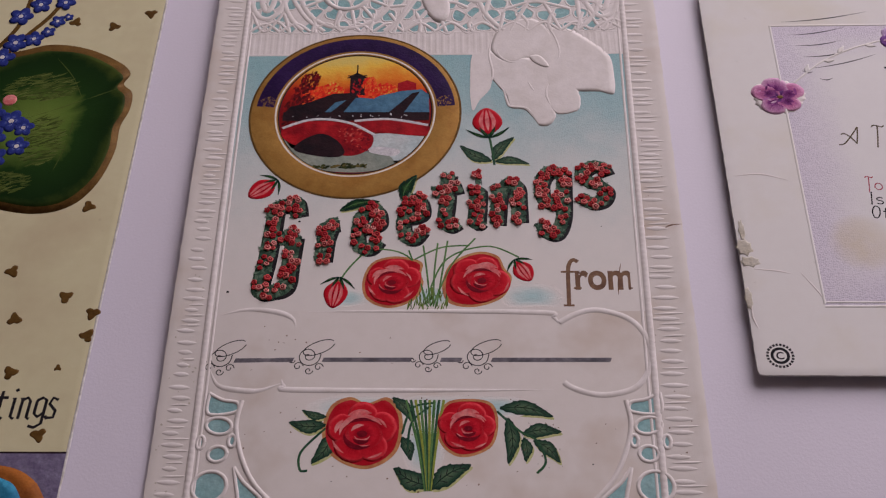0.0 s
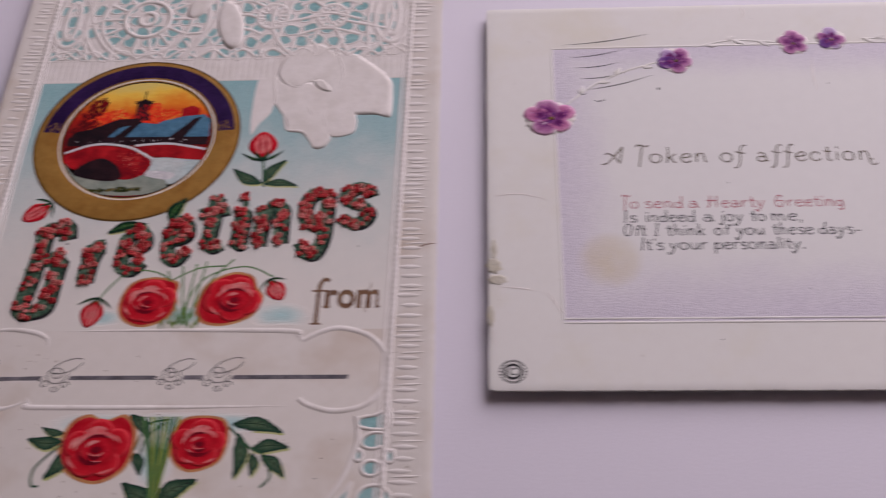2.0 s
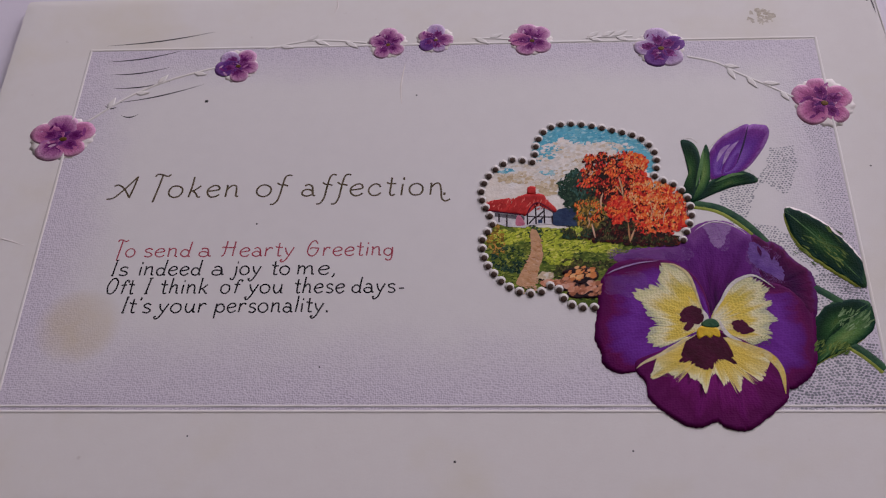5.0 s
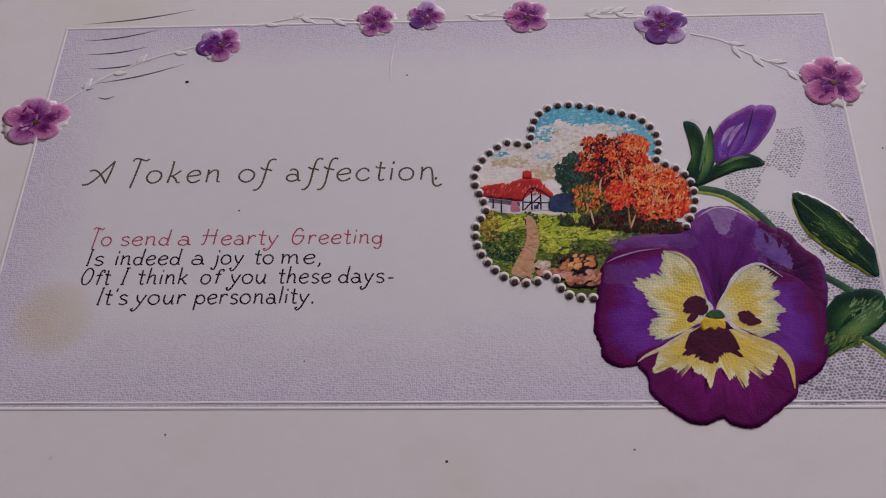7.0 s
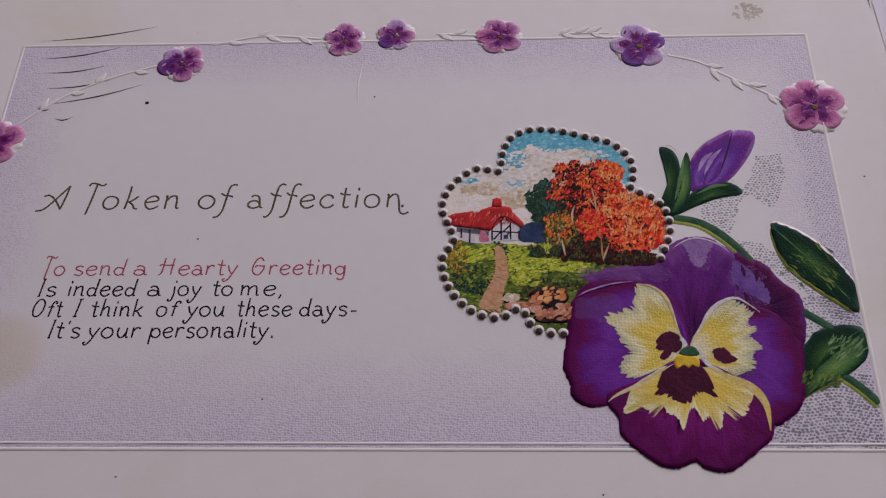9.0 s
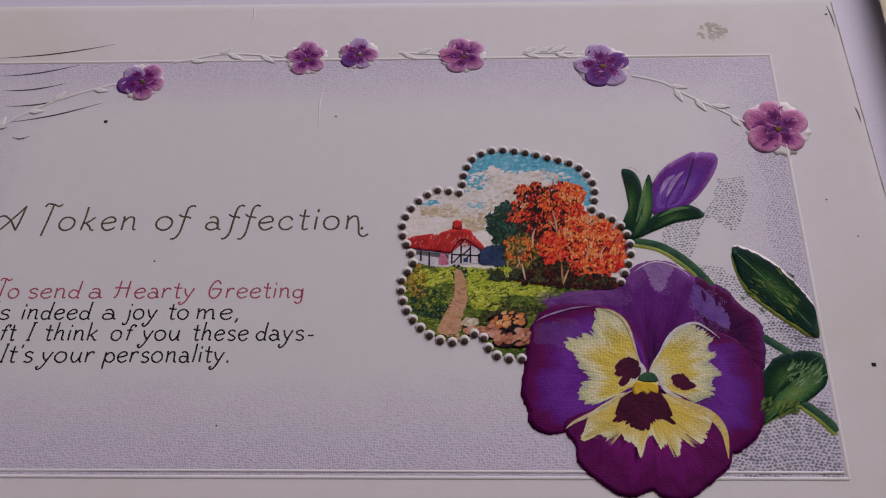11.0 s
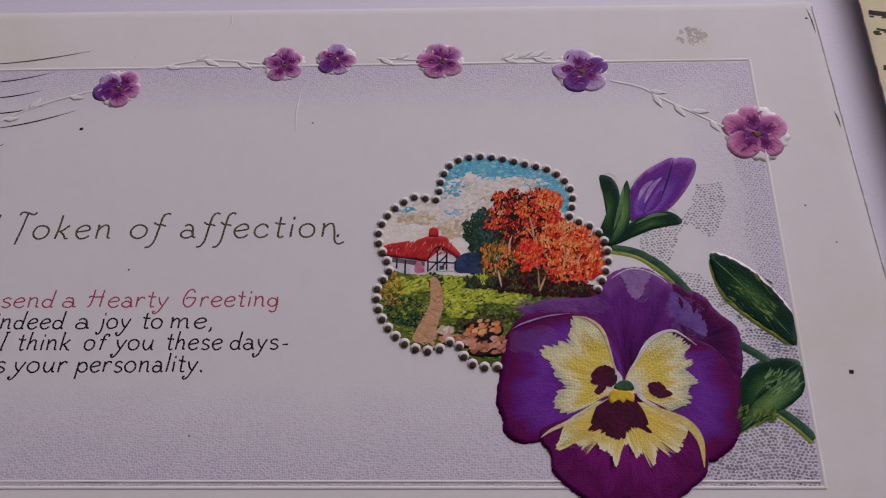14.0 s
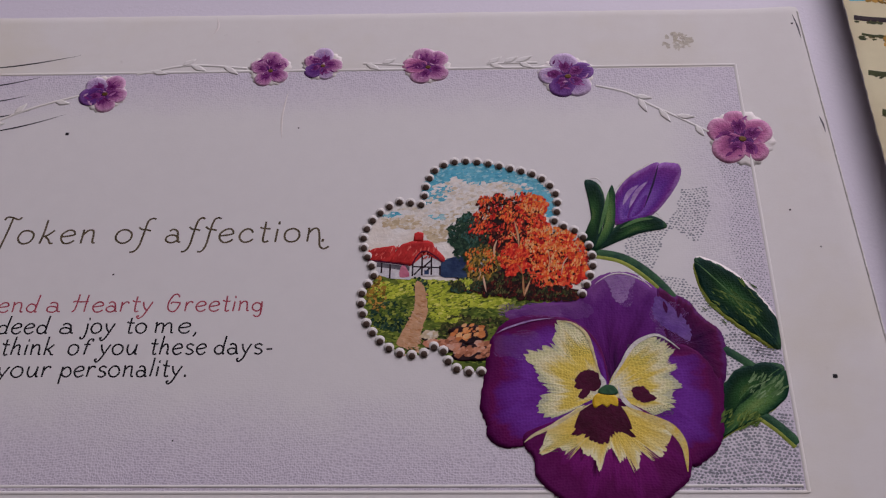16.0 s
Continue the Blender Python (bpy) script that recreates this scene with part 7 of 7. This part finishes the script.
# letters of the greeting
for k, (ch, x0, y0, x1, y1) in enumerate((("G", -9.62, 0.08, -8.78, 2.30), ("r", -8.62, 0.72, -8.08, 1.90), ("e", -8.00, 0.98, -7.34, 2.16), ("e", -7.20, 1.19, -6.60, 2.38), ("t", -6.60, 1.45, -5.98, 2.95),
                                          ("i", -5.98, 1.50, -5.58, 2.92), ("n", -5.58, 1.52, -4.84, 2.74), ("g", -4.80, 1.27, -4.08, 3.00), ("s", -4.08, 1.95, -3.30, 3.10))):
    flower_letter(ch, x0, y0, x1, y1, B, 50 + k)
# word, buds, roses, stems
word = lettering("rom", -4.11, -3.14, 0.30, 0.52, "sepia", B, 0.026, name="word_from", label="brown printed word")
ridges("tall_letter", [[(-4.235, -0.03), (-4.23, 0.3), (-4.225, 0.62), (-4.20, 0.80), (-4.13, 0.89), (-4.05, 0.85)]], 0.036, 0.002, "sepia", word, lift=0.006, n=30)
for sx, sy, sw in ((-4.235, -0.03, 0.09), (-4.235, 0.645, 0.11), (-4.075, 0.315, 0.065), (-4.09, 0.645, 0.05), (-3.515, 0.315, 0.04), (-3.345, 0.315, 0.035), (-3.175, 0.315, 0.04)):
    ridges("serif", [[(sx - sw, sy), (sx, sy), (sx + sw, sy)]], 0.02, 0.003, "sepia", word, lift=0.005)
stems = [[(-6.60, -0.05), (-6.75, 0.5), (-6.95, 1.1)], [(-6.55, -0.05), (-6.62, 0.6), (-6.70, 1.2)], [(-6.50, -0.05), (-6.50, 0.6), (-6.45, 1.25)], [(-6.45, -0.05), (-6.38, 0.5), (-6.28, 1.3)], [(-6.62, 0.1), (-6.3, 0.9), (-5.6, 1.18), (-5.05, 0.95)],
         [(-6.65, 0.1), (-6.9, 0.9), (-7.4, 1.12), (-7.8, 0.98)], [(-8.12, 0.45), (-7.95, 0.75), (-7.72, 1.05)], [(-6.5, 0.0), (-6.2, 0.8), (-5.8, 1.35)], [(-6.85, 0.9), (-6.4, 1.15), (-5.9, 1.2)]]
for ln in stems:
    ridges("stem", [ln], 0.016, 0.010, "green_light", B, lift=0.004, n=24)
dabs("grass", (-6.6, 0.05, 0.34, 0.22), 70, 0.08, "lime_dabs", B, 0.010, lambda x, y: y > -0.10, seed=8, lean=1.5, slim=0.14)
rosebud("rosebud", (-5.55, 3.70), (-5.60, 4.36), 0.27, B, "red rosebud with green sepals")
for ln in [[(-5.55, 3.72), (-5.50, 3.4), (-5.45, 2.98)]]:
    ridges("stem", [ln], 0.022, 0.014, "stem", B, lift=0.004)
for a, b, w in (((-5.50, 3.08), (-6.08, 3.45), 0.12), ((-5.48, 3.08), (-5.08, 3.64), 0.11), ((-5.45, 3.06), (-4.82, 3.00), 0.09)):
    leaf_between("rose_leaf", a, b, w, "rose_leaf", B, vein="pine_base", label="small dark green rose leaf")
rosebud("rosebud", (-9.42, 2.62), (-9.86, 2.26), 0.2, B, "red rosebud with green sepals")
rosebud("rosebud", (-8.12, 0.48), (-8.20, -0.08), 0.2, B, "red rosebud with green sepals")
rosebud("rosebud", (-5.10, 0.86), (-4.86, 0.46), 0.17, B, "red rosebud with green sepals")
leaf_between("rose_leaf", (-8.2, 1.95), (-7.5, 2.15), 0.10, "leaf", B, lift=0.05, vein="green_light")
leaf_between("rose_leaf", (-7.1, 2.2), (-6.85, 2.75), 0.13, "leaf", B, lift=0.05, vein="green_light")
rose("rose", [(-7.72, 0.44), (-7.57, 0.84), (-7.17, 0.97), (-6.73, 0.86), (-6.72, 0.60), (-6.68, 0.40), (-6.81, 0.09), (-7.23, -0.08), (-7.62, 0.08)], (-7.20, 0.46), B, 1, "full red rose with an ochre rim")
rose("rose", [(-6.36, 0.36), (-6.22, 0.82), (-5.78, 1.06), (-5.42, 0.98), (-5.30, 0.72), (-5.18, 0.52), (-5.34, 0.13), (-5.81, -0.06), (-6.24, 0.02)], (-5.72, 0.50), B, 2, "full red rose with an ochre rim")
rose("rose", [(-8.20, -2.41), (-8.10, -1.92), (-7.80, -1.75), (-7.52, -1.86), (-7.18, -1.76), (-6.95, -2.10), (-7.02, -2.70), (-7.46, -2.99), (-7.97, -2.82)], (-7.58, -2.36), B, 3, "full red rose with an ochre rim")
rose("rose", [(-6.41, -2.26), (-6.27, -1.86), (-5.90, -1.78), (-5.54, -1.86), (-5.44, -2.21), (-5.56, -2.62), (-5.99, -2.79), (-6.30, -2.62)], (-5.93, -2.27), B, 4, "full red rose with an ochre rim")
for k in range(9):
    x = -6.95 + 0.075 * k
    ridges("stem", [[(-6.52 + 0.01 * (k - 4), -3.35), (-6.55 + 0.035 * (k - 4), -2.6), (x + 0.05, -1.8)]], 0.022, 0.012, ("green_light", "stem", "lime")[k % 3], B, lift=0.005, n=24)
for ln in [[(-6.95, -2.4), (-6.8, -1.95), (-6.45, -1.85)], [(-6.5, -1.9), (-6.8, -2.2), (-6.85, -2.7)], [(-5.46, -2.0), (-5.1, -2.35), (-4.85, -2.5), (-4.72, -2.85), (-4.86, -3.05)], [(-8.15, -2.3), (-8.5, -2.7), (-8.50, -3.0), (-8.38, -3.02)]]:
    ridges("stem", [ln], 0.02, 0.012, "stem", B, lift=0.005)
for a, b, w in (((-8.15, -2.24), (-8.74, -2.19), 0.12), ((-8.15, -2.1), (-8.55, -1.98), 0.07), ((-8.02, -2.35), (-8.34, -2.90), 0.13), ((-5.42, -1.95), (-4.58, -2.10), 0.13), ((-5.3, -2.11), (-5.30, -2.90), 0.12), ((-5.07, -2.40), (-4.46, -2.36), 0.12),
                ((-5.05, -2.45), (-5.03, -2.86), 0.09), ((-4.9, -2.5), (-4.50, -2.88), 0.11), ((-6.50, -3.26), (-7.05, -2.96), 0.16), ((-6.47, -3.32), (-5.86, -2.92), 0.16), ((-7.12, -1.76), (-6.78, -2.2), 0.1), ((-6.95, -2.45), (-6.8, -2.85), 0.1)):
    leaf_between("rose_leaf", a, b, w, "rose_leaf", B, vein="pine_base", label="dark green serrated rose leaf")
# name ribbon: raised outline, plain bars for the name, scrolls
ribbon = [[(-8.60, -0.15), (-6.6, -0.14), (-4.68, -0.17), (-4.5, -0.26), (-4.42, -0.40)], [(-4.41, -0.36), (-4.12, -0.19), (-3.75, -0.12), (-3.25, -0.30), (-2.98, -0.7), (-2.97, -1.15), (-3.22, -1.55), (-3.60, -1.69), (-3.93, -1.69), (-4.25, -1.58), (-4.38, -1.48)],
          [(-4.55, -1.61), (-6.5, -1.63), (-8.72, -1.62), (-8.88, -1.55), (-8.93, -1.42)], [(-8.93, -1.50), (-9.25, -1.62), (-9.55, -1.62), (-9.95, -1.52), (-10.13, -1.2)], [(-8.78, -0.45), (-8.85, -0.28), (-9.1, -0.16), (-9.6, -0.1), (-10.05, -0.2)]]
for ln in ribbon:
    ridges("ribbon_edge", [ln], 0.05, 0.024, "emboss", B, "raised edge of the white name ribbon", n=50, taper=len(ln) < 6)
for x0, x1 in ((-9.75, -8.78), (-8.30, -6.86), (-6.38, -6.04), (-5.55, -3.62)):
    pts = [(x0, -1.11), (x1, -1.11), (x1 + 0.03, -1.03), (x0 + 0.03, -1.03)]
    blob("bar", pts, "ink_grey", B, 0.001, 0.010, label="dark plain bar on the ribbon", smooth_line=False, rings=1)
for cx, cy, s in ((-9.98, -1.0, 0.8), (-8.52, -1.0, 0.8), (-6.58, -1.0, 0.7), (-5.78, -1.0, 0.8)):
    spiral = [(cx + s * 0.03 * k * 0.5 * math.cos(0.75 * k), cy + s * 0.03 * k * 0.5 * math.sin(0.75 * k)) for k in range(1, 18)]
    curls = [spiral, oval(cx + 0.16, cy + 0.16, 0.34 * s, 0.14 * s, 16, 24, 10, 340)]
    for ox, oy, r, turn in ((-0.20, -0.24, 0.11, 1), (0.02, -0.34, 0.09, -1), (0.22, -0.26, 0.10, 1), (-0.34, -0.10, 0.07, -1)):
        curls.append([(cx + s * (ox + r * (1 - 0.08 * q) * math.cos(turn * 0.7 * q)), cy + s * (oy + r * (1 - 0.08 * q) * math.sin(turn * 0.7 * q))) for q in range(11)])
    ridges("pen_scroll", curls, 0.008, 0.002, "ink", B, "fine pen scrolls", lift=0.003, n=60)
# lower shield and side lace
for sgn, x0 in ((1, -9.55), (-1, -3.40)):
    def mir(x):
        return x0 + sgn * x
    ridges("shield_edge", [[(mir(0.02), -1.80), (mir(-0.02), -2.3), (mir(0.22), -3.0), (mir(0.62), -3.5), (mir(1.4), -4.1)]], 0.04, 0.04, "emboss", B, "raised edge of the lower shield", n=40)
    holes = ([(mir(-0.52), -1.66), (mir(-0.30), -1.78), (mir(-0.05), -1.84), (mir(-0.06), -2.0), (mir(-0.50), -2.02)], oval(mir(-0.30), -2.24, 0.21, 0.14, 12, -12 * sgn), oval(mir(-0.27), -2.72, 0.15, 0.13, 12), oval(mir(-0.33), -3.26, 0.27, 0.25, 14), oval(mir(-0.56), -2.52, 0.06, 0.11, 8), oval(mir(-0.06), -2.50, 0.06, 0.10, 8),
             [(mir(0.02), -2.95), (mir(0.2), -3.2), (mir(0.52), -3.52), (mir(0.2), -3.56), (mir(0.10), -3.3)], oval(mir(-0.1), -3.85, 0.25, 0.2, 12))
    for pts in holes:
        hole = blob("lace_hole", pts, "teal", B, 0.002, 0.003, label="teal opening in the white lace", n=36, rings=2)
        ridges("hole_rim", [list(pts) + [pts[0]]], 0.032, 0.034, "emboss", hole, n=50)
for k, (x, y, r) in enumerate(((-10.0, 0.25, 0.025), (-8.9, 1.72, 0.022), (-9.5, -2.6, 0.012), (-4.0, -2.9, 0.012), (-3.6, 1.6, 0.012), (-8.0, -3.2, 0.01))):
    blob("speck", ragged(x, y, r, r, 8, 60 + k), "ink", B, 0.002, 0.005, smooth_line=False, rings=2)
for ln in [[(-2.2, 1.62), (-2.4, 1.60), (-2.55, 1.52)], [(-3.4, 0.1), (-3.38, 0.5), (-3.3, 0.9)]]:
    ridges("crease", [ln], 0.014, 0.008, "sepia", B, taper=True)
for bx, cnt, size, mt, sd in (((-6.5, -2.4, 3.0, 1.0), 46, 0.014, "sepia", 61), ((-10.5, -1.5, 0.35, 2.6), 40, 0.020, "tan", 62), ((-2.6, 0.0, 0.4, 4.0), 24, 0.014, "sepia", 63), ((-8.5, -0.9, 1.6, 0.6), 16, 0.014, "sepia", 64)):
    dabs("foxing", bx, cnt, size, mt, B, 0.012, None, "small brown age spots", 0.7, None, sd)

# ---- the forget-me-not card ----
postcard([(-20.9, -5.0), (-12.16, -5.0), (-12.06, 9.0), (-20.9, 9.0)], "paper_a",
         "pale green postcard with a broad leaf and forget-me-nots", lambda x, y: -0.13 * smooth_step(-x, 16.5, 20.5), chip=0.02, seed=11)
A = Card.thing
ridges("worn_edge", [[(-12.085, 8.95), (-12.10, 4.0), (-12.14, -0.5), (-12.175, -4.95)]], 0.022, 0.010, "edge", A, "bare white paper along the cut edge", lift=-0.006, n=160, beads=0.25, pitch=0.33)
pad = [(-15.6, 5.45), (-14.55, 6.01), (-14.00, 6.09), (-13.35, 5.93), (-12.73, 5.58), (-12.50, 5.30), (-12.58, 5.02), (-12.38, 4.79), (-12.36, 4.36), (-12.47, 3.94), (-12.47, 3.32), (-12.66, 2.59), (-13.02, 2.10), (-13.57, 1.91), (-14.31, 2.00), (-15.4, 2.4), (-16.2, 3.6)]
rim = blob("broad_leaf", pad, "gold_dark", A, 0.04, 0.004, (-14.2, 4.1), "broad heart-shaped green leaf with a bronze rim", n=120, rings=6)
cen = Vector((-14.25, 4.1))
blob("blade", [(cen + (Vector(p) - cen) * 0.95)[:] for p in pad], "lily_pad", rim, 0.05, 0.01, (-14.0, 4.0), n=120, rings=10, pleats=7, pleat=0.1)
dabs("light_streak", (-14.15, 4.95, 0.70, 0.34), 190, 0.13, "olive_dabs", rim, 0.062, seed=91, lean=0.25, slim=0.11)
dabs("light_streak", (-13.90, 3.60, 0.40, 0.6), 190, 0.12, "olive_dabs", rim, 0.062, seed=92, lean=0.2, slim=0.11)
dabs("light_streak", (-14.4, 2.6, 0.5, 0.25), 110, 0.12, "olive_dabs", rim, 0.062, seed=93, lean=0.15, slim=0.11)
ridges("vein", [[(-12.65, 4.92), (-13.2, 4.65), (-14.2, 4.2), (-15.2, 3.9)], [(-13.3, 4.6), (-13.6, 5.2), (-14.0, 5.7)], [(-13.4, 4.5), (-13.4, 3.6), (-13.6, 2.6)]], 0.014, 0.006, "olive_dabs", rim, lift=0.056, taper=True)
for k, (x, y) in enumerate(((-13.05, 6.58), (-12.35, 6.94), (-13.84, 6.72), (-12.71, 2.07), (-12.75, 0.16), (-13.79, 0.68), (-13.54, -0.29), (-12.24, -0.18), (-12.25, -0.62), (-12.61, -1.23), (-13.37, -1.32), (-12.67, -2.43), (-14.6, -0.9), (-14.4, 0.9))):
    trefoil(x, y, 0.14 if k not in (9,) else 0.07, 37 * k, A)
for ln in [[(-15.2, 5.6), (-14.8, 6.3), (-14.4, 6.9), (-14.1, 7.6)], [(-15.4, 5.8), (-15.0, 6.6), (-14.9, 7.4)]]:
    ridges("stem", [ln], 0.05, 0.03, "gold_dark", A, lift=0.004)
for k, (x, y, s) in enumerate(((-15.0, 6.89, 0.24), (-14.66, 7.22, 0.22), (-14.22, 6.74, 0.16), (-14.60, 6.25, 0.2), (-14.95, 6.15, 0.24), (-15.12, 5.75, 0.24), (-14.35, 6.45, 0.14), (-14.16, 7.28, 0.2), (-14.02, 6.86, 0.1), (-14.57, 4.09, 0.26), (-14.33, 3.47, 0.22), (-14.85, 3.7, 0.26), (-14.30, 3.92, 0.2), (-14.7, 3.2, 0.24), (-15.0, 4.3, 0.26))):
    forget_me_not(x, y, s, 31 * k, A)
blob("red_berry", oval(-14.72, 4.62, 0.14, 0.14, 10), "rose_light", A, 0.06, 0.06, n=20, rings=4)
blob("bronze_edge", [(-14.35, 1.75), (-14.25, 1.35), (-14.2, 0.9), (-14.5, 0.8), (-14.6, 1.6)], "gold_dark", A, 0.01, 0.003, n=30, rings=3)
PEN = (("t", -13.42, (((0.0, 0.50), (0.0, 0.06), (0.09, 0.0)), ((-0.06, 0.38), (0.11, 0.38)))), ("i", -13.20, (((-0.03, 0.35), (0.0, 0.38), (0.0, 0.04), (0.06, 0.0)), ((-0.02, 0.50), (0.03, 0.53)))),
       ("n", -13.07, (((-0.03, 0.35), (0.0, 0.38), (0.0, 0.0)), ((0.0, 0.33), (0.08, 0.38), (0.13, 0.32), (0.13, 0.03), (0.18, 0.0)))),
       ("g", -12.83, (((0.08, 0.38), (0.0, 0.32), (0.0, 0.10), (0.06, 0.04), (0.14, 0.10)), ((0.0, 0.33), (0.08, 0.38), (0.15, 0.34), (0.15, -0.08), (0.05, -0.15), (-0.05, -0.12)))),
       ("s", -12.62, (((0.13, 0.34), (0.04, 0.38), (0.0, 0.27), (0.12, 0.15), (0.11, 0.03), (0.0, 0.02)), ((-0.03, 0.06), (0.02, 0.0)))))
for ch, x, lines in PEN:
    ridges("blackletter_" + ch, [[(x + u + 0.04 * v, -2.15 + v) for u, v in ln] for ln in lines], 0.026, 0.002, "ink", A, "black printed gothic letter", lift=0.005, straight=True)
strip = panel("violet_panel", -20.5, -12.17, -4.9, -2.73, "purple_panel", A, 0.004, "violet-grey panel under the lettering", nx=10, ny=4)
ridges("panel_edge", [[(-20.5, -2.73), (-12.17, -2.73)]], 0.016, 0.008, "dark", strip, lift=0.004, n=20)
orn = blob("bronze_ornament", [(-15.2, -3.0), (-14.2, -2.85), (-13.4, -2.92), (-12.92, -3.0), (-12.60, -3.18), (-12.42, -3.4), (-12.25, -3.8), (-12.5, -4.6), (-14.5, -4.8), (-15.5, -3.9)], "amber", A, 0.03, 0.006, label="bronze and blue oval ornament", n=60, rings=4)
blob("blue_heart", [(-15.0, -3.4), (-13.6, -3.12), (-13.0, -3.2), (-12.75, -3.45), (-12.65, -3.8), (-13.2, -4.4), (-14.5, -4.4)], "cyan", orn, 0.012, 0.034, n=50, rings=4)

# ---- the card with dark twigs ----
postcard([(13.225, -0.3), (22.0, -0.3), (22.0, 13.5), (13.195, 13.5)], "paper_d",
         "cream postcard printed with dark twigs and a blue sky", lambda x, y: 0.20 - 0.33 * smooth_step(x, 15.0, 21.0), chip=0.015, seed=14)
D = Card.thing
for k, y in enumerate((7.22, 6.88, 6.13, 5.4)):
    ln = [(13.30 + 0.05 * (k % 2), y + 0.02), (13.6, y - 0.03), (14.2, y - 0.05), (15.4, y + 0.1)]
    ridges("twig", [ln], 0.05 if k != 1 else 0.025, 0.012, "umber_dabs" if k else "dark", D, "dark printed twig", lift=0.002, n=40, beads=0.6, pitch=0.09)
    dabs("twig_shade", (14.0, y - 0.06, 0.7, 0.06), 60, 0.05, "umber_dabs", D, 0.005, seed=70 + k, lean=0.0)
panel("sky_print", 13.3, 21.8, 7.58, 13.3, "sky", D, 0.003, "printed blue sky", nx=8, ny=6)
dabs("brown_bank", (14.3, 7.62, 0.75, 0.14), 120, 0.06, "gold_leaves", D, 0.008, seed=81)
dabs("brown_bank", (13.95, 6.75, 0.35, 0.18), 60, 0.06, "gold_leaves", D, 0.008, seed=82)
